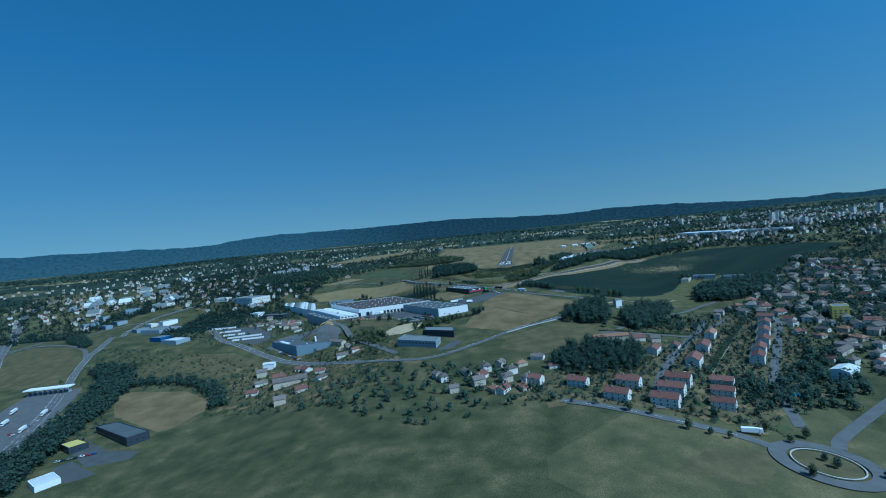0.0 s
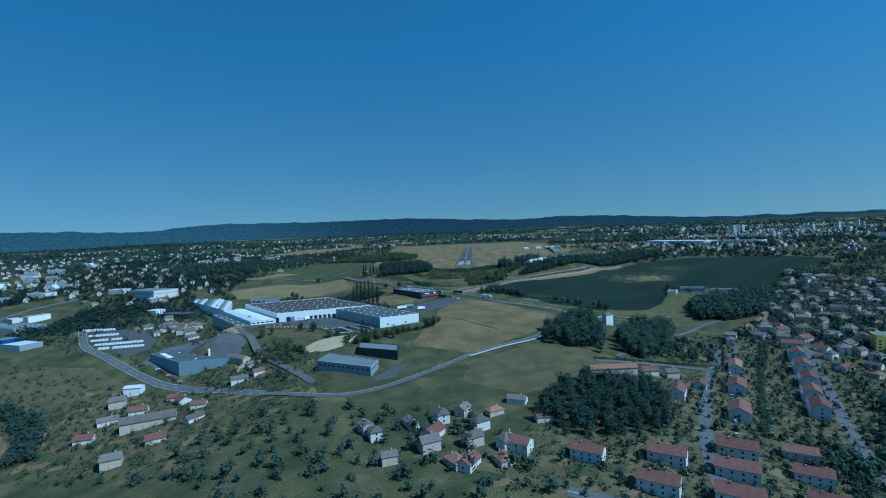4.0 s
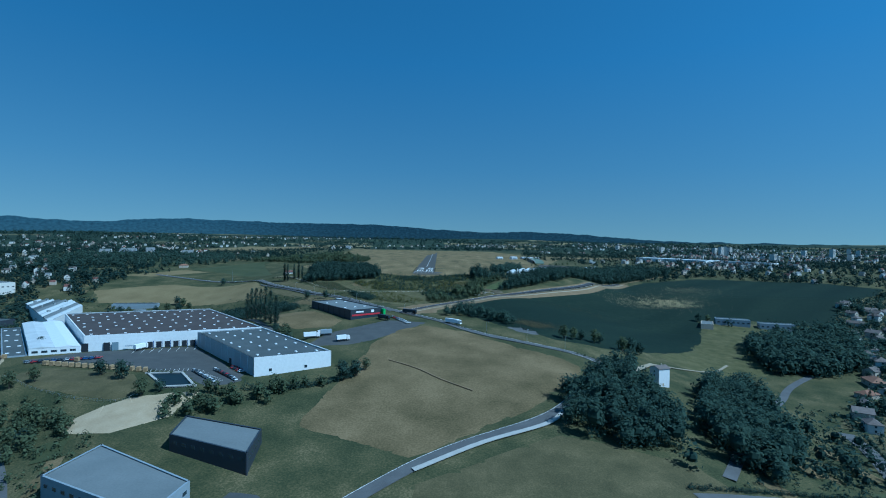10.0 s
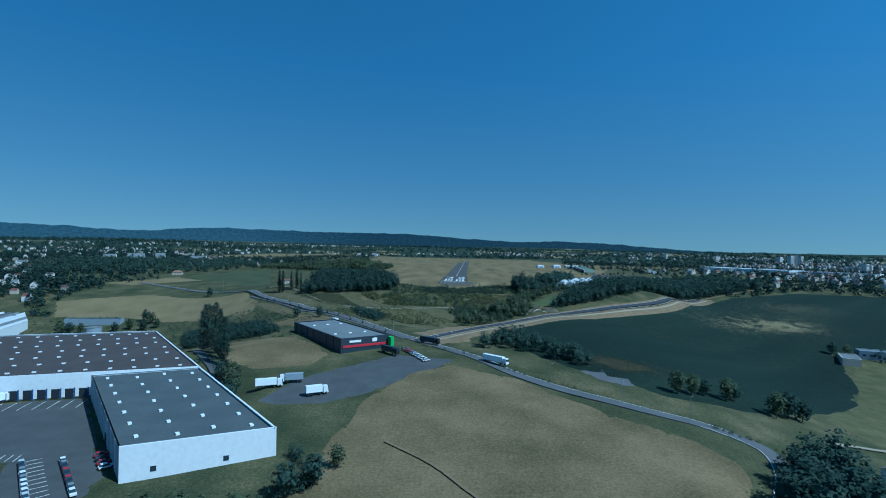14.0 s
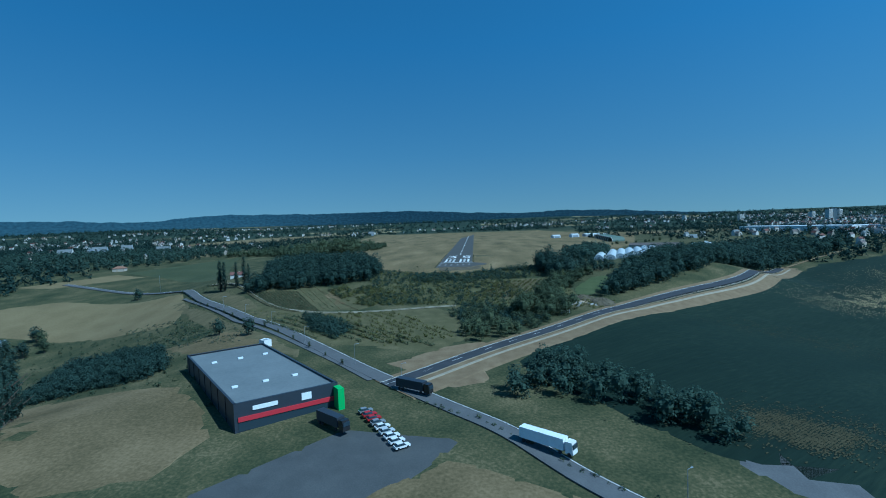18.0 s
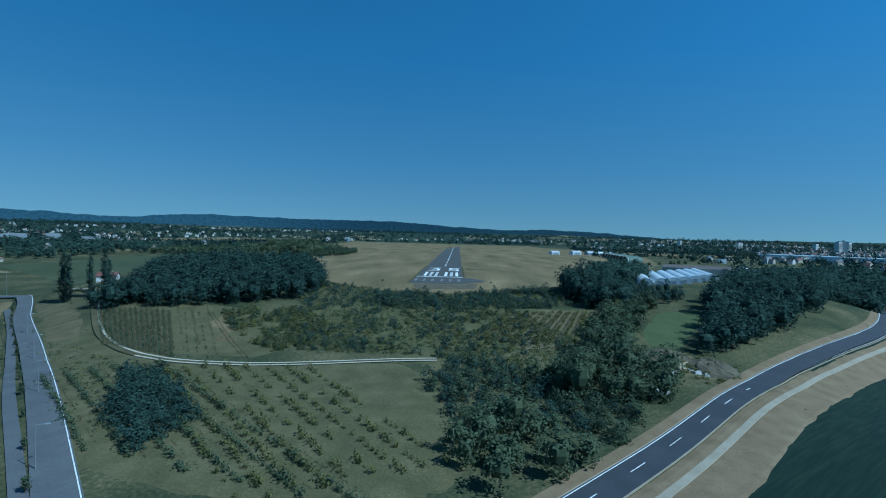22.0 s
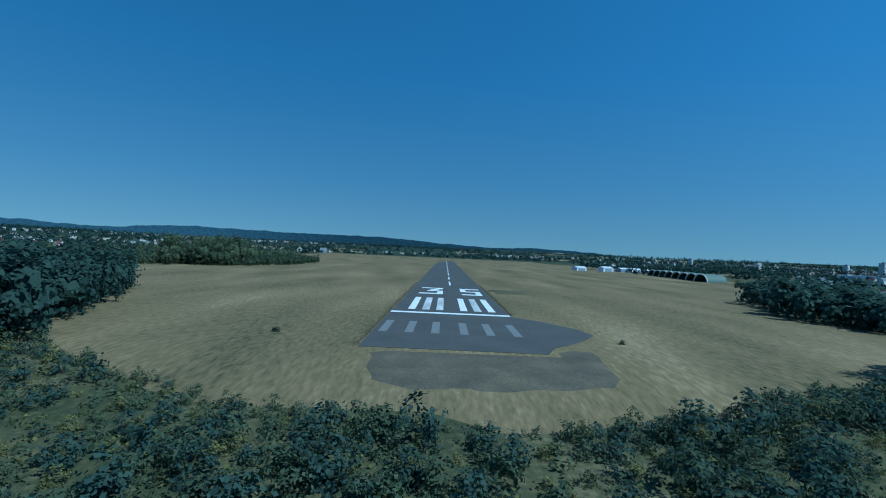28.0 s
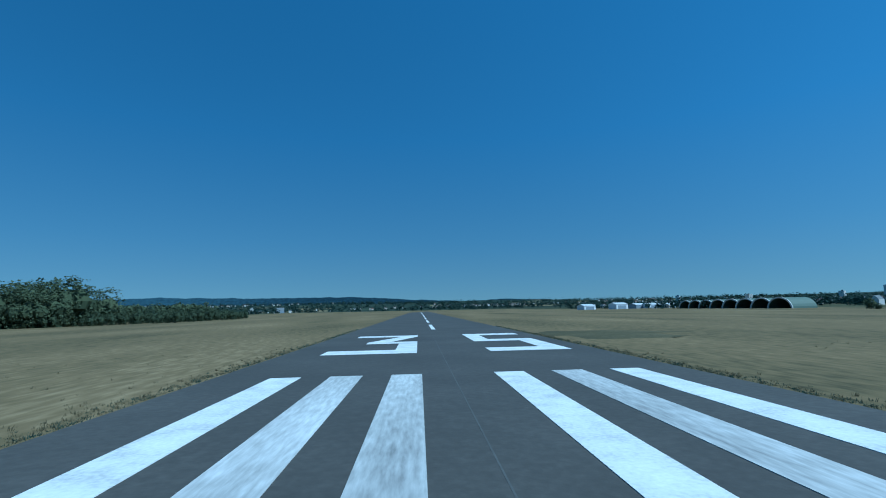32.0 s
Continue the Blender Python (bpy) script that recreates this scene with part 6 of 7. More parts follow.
# suburb
rng = random.Random(12)
SUB = [(262, -432), (300, -398), (352, -356), (384, -300), (420, -250), (491, -150), (570, -70), (700, -45), (860, 120), (980, 60), (820, -260), (640, -520), (430, -560), (340, -440)]
spots = scatter(SUB, 24, 3, 0.32)
spots.sort(key=lambda p: math.hypot(p[0] - 150, p[1] + 600))
for x, y in spots[:265]:
    build_house(rng.choice("ABBBCDDDEE"), x, y, rng.choice((20, 110, 65, -25)) + rng.uniform(-8, 8), rng.choice((0.7, 0.85, 0.95, 1.1, 1.25)))
for x, y in scatter(SUB, 27, 8)[:260]:
    if rng.random() < 0.62:
        plant("leafy%d" % rng.randrange(4), x, y, rng.uniform(0.4, 0.85), rng.uniform(0, 360))
    elif rng.random() < 0.5:
        plant("cypress", x, y, rng.uniform(0.5, 0.9), rng.uniform(0, 360))
mass("garden_trees", scatter(SUB, 9.0, 18, 0.5), FARQ, (0.3, 0.75), LEAFD, "garden trees and hedges between the houses", "trees", 41)
mass("garden_trees", [q for q in scatter(SUB, 8.0, 28, 0.5) if noise.noise((q[0] / 38, q[1] / 38, 4.2)) > 0.16], LOWQ, (0.5, 1.15), LEAFD, "clumps of tall trees among the suburban houses", "trees", 40)
mass("garden_trees", scatter([(60, -660), (120, -650), (220, -530), (260, -440), (340, -430), (330, -560), (240, -680), (190, -740), (60, -730)], 9, 19, 0.5), LOWQ, (0.2, 0.65), LEAFD, "garden trees and hedges between the terraces", "trees", 42)
mass("garden_trees", scatter([(-330, -520), (-190, -560), (-160, -640), (-200, -700), (-300, -640)], 14, 20, 0.5), LOWQ, (0.25, 0.6), LEAFD, "garden trees between old houses", "trees", 43)
mass("garden_trees", scatter([(-470, -330), (-400, -230), (-310, -330), (-250, -420), (-290, -430), (-370, -380)], 13, 21, 0.5), LOWQ, (0.25, 0.65), LEAF, "trees and hedges in old gardens", "trees", 44)
drape("gardens", [(262, -432), (352, -356), (420, -250), (491, -150), (570, -70), (700, -45), (820, -260), (640, -520), (430, -560), (340, -440)], GRASS, 0.3, 40, "lawns and gardens of the suburb", "grass")
drape("gardens", [(60, -668), (130, -650), (225, -520), (262, -440), (340, -430), (330, -560), (240, -690), (190, -752), (60, -722), (-20, -690)], GRASS, 0.3, 20, "lawns and gardens between the terraces", "grass")
drape("gardens", [(-330, -520), (-190, -560), (-150, -600), (-180, -690), (-300, -650)], GRASS, 0.3, 20, "lawns and yards of the hamlet", "grass")

# far town and far woods, told apart only as a mass
def far_houses(name, spots, label, seed, mats, size=(6, 10)):
    rng = random.Random(seed)
    v, f, idx = [], [], []
    for x, y in spots:
        z = gz(x, y) - 1
        l, w, h = rng.uniform(*size), rng.uniform(size[0] * 0.8, size[0] * 1.1), rng.uniform(3.5, 6.5)
        a = rng.choice((20, 110)) + rng.uniform(-10, 10)
        c, s = math.cos(radians(a)), math.sin(radians(a))
        k = len(v)
        wall = rng.randrange(2)
        roof = 2 + rng.randrange(3)
        for px, py, pz in ((-l, -w, 0), (l, -w, 0), (l, w, 0), (-l, w, 0), (-l, -w, h), (l, -w, h), (l, w, h), (-l, w, h), (-l, 0, h + w * 0.55), (l, 0, h + w * 0.55)):
            px, py = px / 2, py / 2
            v.append((x + px * c - py * s, y + px * s + py * c, z + pz + 1))
        for q, m in (((0, 1, 5, 4), wall), ((2, 3, 7, 6), wall), ((1, 2, 6, 9, 5), wall), ((3, 0, 4, 8, 7), wall), ((4, 5, 9, 8), roof), ((6, 7, 8, 9), roof)):
            f.append(tuple(k + i for i in q))
            idx.append(m)
    m = me(name, v, f, mats)
    m.polygons.foreach_set("material_index", idx)
    return tagged(new(name, m), label, "houses", kind="stuff")


HM = [OFFWHITE, CREAM, TILEB, ROOFGREY, TILE]
rng = random.Random(33)
MOTORWAY_LAND = [(-930, -420), (-600, -600), (-550, -430), (-640, -260), (-660, -60), (-760, -50), (-850, -110), (-880, -330)]


def ring(n, r0, r1, a0, a1, keep=lambda x, y: True, cl=0):
    out = []
    seeds = [(rng.uniform(r0, r1), rng.uniform(a0, a1)) for _ in range(cl)]
    while len(out) < n:
        if cl:
            r, a = rng.choice(seeds)
            r, a = r + rng.gauss(0, 70), a + rng.gauss(0, 3.0)
        else:
            r, a = math.sqrt(rng.uniform(r0 * r0, r1 * r1)), rng.uniform(a0, a1)
        x, y = r * math.sin(radians(a)), -500 + r * math.cos(radians(a))
        if keep(x, y):
            out.append((x, y))
    return out


def open_land(x, y):
    if inside(x, y, MOTORWAY_LAND):
        return False
    if -340 < x < 350 and -60 < y < 1300 and abs(x) < 90 + 0.16 * max(0, y + 30) + 60:
        return False
    return not (inside(x, y, [(40, -360), (66, -228), (300, 0), (450, 90), (720, 20), (640, -46), (572, -72), (478, -170), (330, -152), (260, -270)]) or inside(x, y, [(-800, 730), (-760, 1120), (-470, 1520), (-480, 1140), (-560, 780)]) or inside(x, y, [(200, 620), (420, 560), (620, 600), (600, 700), (300, 760)]))


WESTTOWN = [(-1050, 130), (-790, -70), (-620, -150), (-480, -110), (-430, -60), (-560, 60), (-800, 260)]
far_houses("far_houses", scatter(WESTTOWN, 46, 51, 0.5), "pale houses with tiled roofs in the valley town", 1, HM)
far_houses("far_houses", ring(430, 900, 2700, -75, -26, open_land, 60), "scattered houses of the western villages", 2, HM)
far_houses("far_houses", ring(300, 1500, 3300, -28, 26, lambda x, y: open_land(x, y) and y > 1150, 24), "houses of the town beyond the runway", 3, HM)
far_houses("far_houses", ring(1300, 900, 3000, 26, 78, open_land, 60), "wide spread of town houses", 4, HM)
far_houses("far_sheds", ring(40, 900, 2000, -70, 70, lambda x, y: open_land(x, y) and (y > 1150 or abs(x) > 500), 14), "pale sheds among the far houses", 5, [OFFWHITE, GREYCLAD, ROOFGREY, ROOFGREY, ROOFWHITE], (16, 36))
mass("far_trees", ring(6500, 620, 1700, -80, 80, lambda x, y: open_land(x, y) and (abs(x) > 330 or y > 380) and not inside(x, y, SUB) and not inside(x, y, [(-500, 150), (-330, 60), (-178, -10), (-300, 320), (-420, 400)]) and not inside(x, y, [(-470, -130), (-150, -200), (-200, 0), (-420, 60)]), 260), FARQ, (0.55, 1.05), LEAFHAZE, "trees and hedgerows of the far valley", "trees", 51)
mass("far_trees", ring(6000, 1700, 3700, -80, 80, lambda x, y: open_land(x, y), 300), FARQ, (0.8, 1.6), LEAFHAZE, "far woods on the plain and hills", "trees", 52)
mass("far_trees", ring(1000, 640, 1000, -78, -50, lambda x, y: y < 0 and not inside(x, y, WESTTOWN) and not inside(x, y, MOTORWAY_LAND), 40), FARQ, (0.5, 0.9), LEAFHAZE, "trees round the motorway and works", "trees", 53)
mass("far_trees", scatter(WESTTOWN, 13, 54, 0.5), FARQ, (0.45, 0.85), LEAFHAZE, "trees in the valley town", "trees", 54)

# blocks of flats on the skyline
def block(x, y, w, d, h, turn, label):
    root = thing("block_of_flats", label, "apartment block", "far blocks")
    part("wall", box_mesh("wall", [(-w / 2, -d / 2, -6, w / 2, d / 2, h)], OFFWHITE), root)
    part("roof", box_mesh("roof", [(-w / 2 + 0.4, -d / 2 + 0.4, h, w / 2 - 0.4, d / 2 - 0.4, h + 0.5), (-2, -2, h + 0.5, 2, 2, h + 3)], ROOFGREY), root)
    wm = box_mesh("window", [(-w * 0.46, -0.1, 0, w * 0.46, 0.1, 1.2)], GLASS)
    for k in range(int(h / 3)):
        part("window", wm, root, loc=(0, -d / 2 - 0.05, 1 + k * 3))
    root.matrix_basis = pose(x, y, gz(x, y), 0, 0, turn)


for x, y, w, h in ((940, 600, 14, 22), (962, 615, 12, 17), (925, 622, 12, 15), (1058, 1046, 16, 34), (1082, 1060, 16, 36), (1106, 1074, 16, 32), (1350, 900, 18, 30), (1420, 880, 18, 26), (1300, 960, 20, 24), (1500, 1010, 20, 28), (1180, 1300, 22, 26), (1050, 1500, 24, 24), (1600, 800, 20, 28), (1240, 700, 16, 20), (900, 1650, 24, 24)):
    block(x, y, w, 12, h, rng.uniform(20, 60), "pale block of flats above the trees")

# airfield hangars
def arch(name, width, depth, height, mat, label, group):
    root = thing(name, label, "hangar", group)
    n = 14
    v, f = [], []
    for i in range(n + 1):
        a = math.pi * i / n
        for d in (0, depth):
            for r in (1.0, 0.95):
                v.append((d, -math.cos(a) * width / 2 * r, math.sin(a) * height * r - 0.3))
    for i in range(n):
        k = i * 4
        f += [(k, k + 2, k + 6, k + 4), (k + 1, k + 5, k + 7, k + 3), (k, k + 4, k + 5, k + 1), (k + 2, k + 3, k + 7, k + 6)]
    part("shell", me("shell", v, f, mat), root)
    bv = [(depth - 0.3, -math.cos(math.pi * i / n) * width / 2 * 0.96, math.sin(math.pi * i / n) * height * 0.96 - 0.3) for i in range(n + 1)]
    rv = [(d, -math.cos(math.pi * i / n) * width / 2 * r, math.sin(math.pi * i / n) * height * r - 0.3) for i in range(n + 1) for d in (-0.3, 0.3) for r in (1.04, 0.93)]
    part("front_rim", me("front_rim", rv, [q for k in range(0, 4 * n, 4) for q in ((k, k + 1, k + 5, k + 4), (k + 2, k + 6, k + 7, k + 3), (k, k + 4, k + 6, k + 2), (k + 1, k + 3, k + 7, k + 5))], OFFWHITE), root, "pale front arch")
    part("back_wall", me("back_wall", bv + [(p[0] + 0.15, p[1], p[2]) for p in bv], [tuple(range(n + 1)), tuple(range(2 * n + 1, n, -1))], mat), root)
    return root


h0 = arch("arch_hangar", 16.5, 20, 7.2, CANVAS, "green arched aircraft shelter with an open front", "arched hangars")
h0.matrix_basis = pose(222, 300, 0, 0, 0, 12)
for k in range(1, 8):
    copy_thing(h0, pose(222 + k * 1.9, 300 + k * 18.5, 0, 0, 0, 12))
for x, y, w, d, h, m in ((177, 520, 15, 12, 4, WHITE), (214, 525, 16, 12, 5, WHITE), (244, 545, 14, 12, 4, GREYCLAD), (258, 540, 18, 12, 4, WHITE), (276, 535, 12, 10, 3.5, CREAM)):
    r = thing("hangar", "small pale hangar at the airfield edge", "hangar", "small hangars")
    v = [(-w / 2, -d / 2, -1), (w / 2, -d / 2, -1), (w / 2, d / 2, -1), (-w / 2, d / 2, -1), (-w / 2, -d / 2, h), (w / 2, -d / 2, h), (w / 2, d / 2, h), (-w / 2, d / 2, h), (-w / 2, 0, h + 2), (w / 2, 0, h + 2)]
    part("wall", me("wall", v, [(0, 1, 5, 4), (2, 3, 7, 6), (1, 2, 6, 9, 5), (3, 0, 4, 8, 7)], m), r)
    part("roof", me("roof", [(p[0] * 1.03, p[1] * 1.05, p[2] + 0.1) for p in v[4:]], [(0, 1, 5, 4), (2, 3, 4, 5)], ROOFWHITE), r)
    part("door", box_mesh("door", [(-w * 0.35, -d / 2 - 0.12, 0, w * 0.35, -d / 2 - 0.02, h * 0.8)], GREYCLAD), r)
    r.matrix_basis = pose(x, y, gz(x, y), 0, 0, 20)

# polytunnels
def tunnel(l, w, h):
    root = thing("polytunnel", "white film polytunnel with hoops", "polytunnel", "polytunnels")
    n = 10
    v, f = [], []
    cuts = 12
    for j in range(cuts + 1):
        for i in range(n + 1):
            a = math.pi * i / n
            v.append((-math.cos(a) * w / 2, l * j / cuts, math.sin(a) * h * (1.0 - 0.025 * (j % 2)) - 0.2))
    for j in range(cuts):
        for i in range(n):
            k = j * (n + 1) + i
            f.append((k, k + n + 1, k + n + 2, k + 1))
    f += [tuple(range(n, -1, -1)), tuple(range(cuts * (n + 1), (cuts + 1) * (n + 1)))]
    part("film", me("film", v, f, FILM), root)
    part("door", box_mesh("door", [(-1.3, -0.12, 0, 1.3, -0.02, 2.3)], GREYCLAD), root)
    for j in range(0, cuts + 1, 2):
        p = [(-math.cos(math.pi * i / n) * w / 2 * 1.01, l * j / cuts + q, math.sin(math.pi * i / n) * h * 1.012 - 0.2) for i in range(n + 1) for q in (-0.06, 0.06)]
        part("hoop", me("hoop", p, [(2 * i, 2 * i + 1, 2 * i + 3, 2 * i + 2) for i in range(n)], METAL), root)
    return root


t0 = tunnel(78, 9.2, 4.6)
TP = ((124, -22), (135, -18), (146, -10), (157, 0), (169, 11), (181, 24), (194, 38))
for i, (x, y) in enumerate(TP):
    m = pose(x, y, gz(x, y) + 0.1, 0, 0, -17)
    if i:
        copy_thing(t0, m)
    else:
        t0.matrix_basis = m
for x, y in ((288, 150), (300, 158), (312, 168)):
    copy_thing(t0, pose(x, y, gz(x, y) + 0.2, 0, 0, -17))
rh = ridged("nursery_hall", [(196, 128), (244, 100), (252, 114), (204, 142)], 3.8, -6, 2.0, 1, CREAM, TILEB, "nursery hall with a red-brown roof and beige walls", "hall")
bpy.data.objects.remove([o for o in rh.children if o.name.startswith("roof")][0])
v = [(196, 128, 3.8), (244, 100, 3.8), (252, 114, 3.8), (204, 142, 3.8), (200, 135, 6.0), (248, 107, 6.0)]
part("roof", me("roof", v + [(p[0], p[1], p[2] - 0.25) for p in v], [(0, 1, 5, 4), (2, 3, 4, 5), (1, 2, 5), (3, 0, 4), (7, 6, 10, 11), (9, 8, 11, 10)], TILEB), rh)

# pond, yards and their things
PC = [(-143.5, -441), (-124, -438), (-104, -463), (-120, -466)]
pz = max(gz(*p) for p in PC) - 0.6
pond = thing("pond", "dark lined fire pond with a pale concrete rim", "pond")
part("water", prism("water", PC, pz - 2, pz + 0.75, WATER), pond)
for i in range(4):
    part("rim", wall_piece("rim", PC[i], PC[(i + 1) % 4], pz - 1, pz + 1.3, CONC, 1.4), pond)


def car_proto(paint, name="car", group="parked cars", label=""):
    root = thing(name, label or paint[0] + " parked car with dark windows", "car", group)
    v = [(-2.1, -0.85, 0.3), (2.1, -0.85, 0.3), (2.1, 0.85, 0.3), (-2.1, 0.85, 0.3), (-2.1, -0.85, 0.85), (2.15, -0.82, 0.75), (2.15, 0.82, 0.75), (-2.1, 0.85, 0.85)]
    part("body", me("body", v, BOXF, paint[1]), root)
    c = [(-1.9, -0.8, 0.84), (1.0, -0.8, 0.82), (1.0, 0.8, 0.82), (-1.9, 0.8, 0.84), (-1.5, -0.66, 1.42), (0.25, -0.66, 1.42), (0.25, 0.66, 1.42), (-1.5, 0.66, 1.42)]
    part("glazing", me("glazing", c, BOXF, GLASS), root)
    part("roof", box_mesh("roof", [(-1.48, -0.67, 1.41, 0.24, 0.67, 1.47)], paint[1]), root)
    wm = me("wheel", [(math.cos(a / 10 * math.tau) * 0.32, y, 0.32 + math.sin(a / 10 * math.tau) * 0.32) for y in (-0.1, 0.1) for a in range(10)], [tuple(range(10)), tuple(range(19, 9, -1))] + [(i, i + 10, (i + 1) % 10 + 10, (i + 1) % 10) for i in range(10)], BLACK)
    for x in (-1.3, 1.35):
        for y in (-0.8, 0.8):
            part("wheel", wm, root, loc=(x, y, 0))
    return [root, False]


CARS = [car_proto(p) for p in CARPAINT]


def park(i, x, y, turn, lift=0.55):
    c = CARS[i % len(CARS)]
    m = pose(x, y, gz(x, y) + lift, 0, 0, turn)
    if c[1]:
        return copy_thing(c[0], m)
    c[1] = True
    c[0].matrix_basis = m
    return c[0]


def lorry(x, y, turn, trailer, cab, label, length=12.5, lift=0.6):
    root = thing("lorry", label, "lorry", "lorries")
    part("trailer", box_mesh("trailer", [(-length / 2, -1.25, 1.1, length / 2, 1.25, 3.9)], trailer), root)
    part("cab", me("cab", [(length / 2 + 0.4, -1.2, 0.6), (length / 2 + 2.6, -1.2, 0.6), (length / 2 + 2.6, 1.2, 0.6), (length / 2 + 0.4, 1.2, 0.6), (length / 2 + 0.4, -1.2, 3.5), (length / 2 + 2.2, -1.15, 3.5), (length / 2 + 2.2, 1.15, 3.5), (length / 2 + 0.4, 1.2, 3.5)], BOXF, cab), root)
    part("windscreen", box_mesh("windscreen", [(length / 2 + 2.3, -1.05, 1.9, length / 2 + 2.62, 1.05, 3.0)], GLASS), root)
    part("chassis", box_mesh("chassis", [(-length / 2, -0.5, 0.75, length / 2 + 2.2, 0.5, 1.1)], BLACK), root)
    wm = me("wheel", [(math.cos(a / 10 * math.tau) * 0.5, y, 0.5 + math.sin(a / 10 * math.tau) * 0.5) for y in (-0.15, 0.15) for a in range(10)], [tuple(range(10)), tuple(range(19, 9, -1))] + [(i, i + 10, (i + 1) % 10 + 10, (i + 1) % 10) for i in range(10)], BLACK)
    for wx in (-length / 2 + 1.2, -length / 2 + 2.5, length / 2 - 1.0, length / 2 + 1.5):
        for wy in (-1.05, 1.05):
            part("wheel", wm, root, loc=(wx, wy, 0))
    root.matrix_basis = pose(x, y, gz(x, y) + lift, 0, 0, turn)
    return root


CW, CD = CARPAINT[0][1], CARPAINT[2][1]
lorry(34, -323, -38, SKYLIGHT, CW, "white articulated lorry on the road")
lorry(-4, -288, -30, DARKCLAD, CD, "dark lorry beside the junction", 11)
lorry(-70, -368, 25, SKYLIGHT, CW, "white lorry parked in the yard", 9)
lorry(-60, -360, 200, GREYCLAD, CW, "grey lorry parked in the yard", 8)
lorry(-46, -374, 30, SKYLIGHT, CW, "white lorry parked in the yard", 7)
lorry(-24, -312, -38, DARKCLAD, CD, "dark lorry unloading at the trade hall", 10)
for x, y in ((-498, -648), (-476, -690), (-548, -640), (-520, -672)):
    lorry(x, y, -60, SKYLIGHT, CW, "white lorry on the toll plaza", 11, 0.75)
lorry(-181, -386.5, 72, SKYLIGHT, CW, "white lorry backed to the loading dock", 8)
bus = lorry(176, -762, -12, SKYLIGHT, CW, "white bus on the boulevard", 10)
rng = random.Random(90)
for k in range(9):
    park(rng.choice((0, 5, 0, 2, 1)), -118 + k * 2.4, -437 - k * 2.3, -42, 0.35)
    park(rng.choice((0, 3, 2, 4, 1)), -107 + k * 2.3, -434 - k * 2.2, -42, 0.35)
for k in range(4):
    park(rng.choice((0, 3, 2, 4)), -99 + k * 2.6, -428 - k * 2.6, 50, 0.35)
for k in range(9):
    park(rng.randrange(6), -16 + k * 1.75, -303 - k * 2.5, 35, 0.35)
for k in range(26):
    park(rng.randrange(6), 236 - k * 3.4 + 10, -500 - k * 7.0, 62 if k % 3 else -28)
for k in range(12):
    park(rng.randrange(6), -225 + k * 3.0, -424 + k * 1.2, 70)
for k in range(10):
    park(rng.randrange(6), -300 + k * 5, -486 - k * 3.4, 55, 0.4)
for k in range(7):
    park(rng.randrange(6), -365 + k * 4, -742 + k * 2 - 12, 30, 0.4)
van = thing("van", "white delivery van in a row of the car park", "van", "parked vans")
part("body", me("body", [(-2.9, -1.0, 0.35), (2.9, -1.0, 0.35), (2.9, 1.0, 0.35), (-2.9, 1.0, 0.35), (-2.9, -1.0, 2.6), (1.6, -0.98, 2.6), (1.6, 0.98, 2.6), (-2.9, 1.0, 2.6), (2.9, -0.95, 1.15), (2.9, 0.95, 1.15)], [(0, 3, 2, 1), (4, 5, 6, 7), (0, 1, 8, 5, 4), (2, 3, 7, 6, 9), (3, 0, 4, 7), (1, 2, 9, 8), (8, 9, 6, 5)], CARPAINT[0][1]), van)
part("windscreen", me("windscreen", [(1.76, -0.86, 2.5), (2.72, -0.84, 1.42), (2.72, 0.84, 1.42), (1.76, 0.86, 2.5), (1.7, -0.86, 2.44), (2.66, -0.84, 1.36), (2.66, 0.84, 1.36), (1.7, 0.86, 2.44)], BOXF, GLASS), van)
first = True
for (x0, y0), (x1, y1) in (((-536, -300), (-503, -291)), ((-514, -324), (-479, -315)), ((-490, -346), (-455, -339)), ((-465, -372), (-430, -366)), ((-443, -395), (-409, -388)), ((-423, -414), (-372, -402)), ((-406, -429), (-358, -420))):
    n = int(math.hypot(x1 - x0, y1 - y0) / 3.7)
    for k in range(n):
        if rng.random() < 0.08:
            continue
        x, y = x0 + (x1 - x0) * k / n, y0 + (y1 - y0) * k / n
        m = pose(x, y, gz(x, y) + 0.2, 0, 0, 103 + rng.uniform(-3, 3))
        if first:
            van.matrix_basis, first = m, False
        else:
            copy_thing(van, m)
for k in range(9):
    park(rng.randrange(6), -470 + rng.uniform(-30, 30), -665 + rng.uniform(-40, 30), 100, 0.7)
# pallets
pal = thing("pallet_stack", "stack of timber pallets in the yard", "pallets", "pallet stacks")
for k in range(7):
    part("pallet", box_mesh("pallet", [(-0.6, -0.5, k * 0.22, 0.6, 0.5, k * 0.22 + 0.14)], TIMBER), pal)
pal.scale = (2, 2, 1.6)
pal.matrix_basis = pose(-200, -418, gz(-200, -418) + 0.5) @ Matrix.Diagonal((2, 2, 1.6, 1))
for k in range(16):
    o = copy_thing(pal, pose(-212 + k * 4.4, -427 - k * 0.7, gz(-212 + k * 4.4, -427 - k * 0.7) + 0.3, 0, 0, 7 * k))
for k in range(8):
    x, y = -262 + (k % 4) * 4, -412 - (k // 4) * 5
    copy_thing(pal, pose(x, y, gz(x, y) + 0.3, 0, 0, 30))
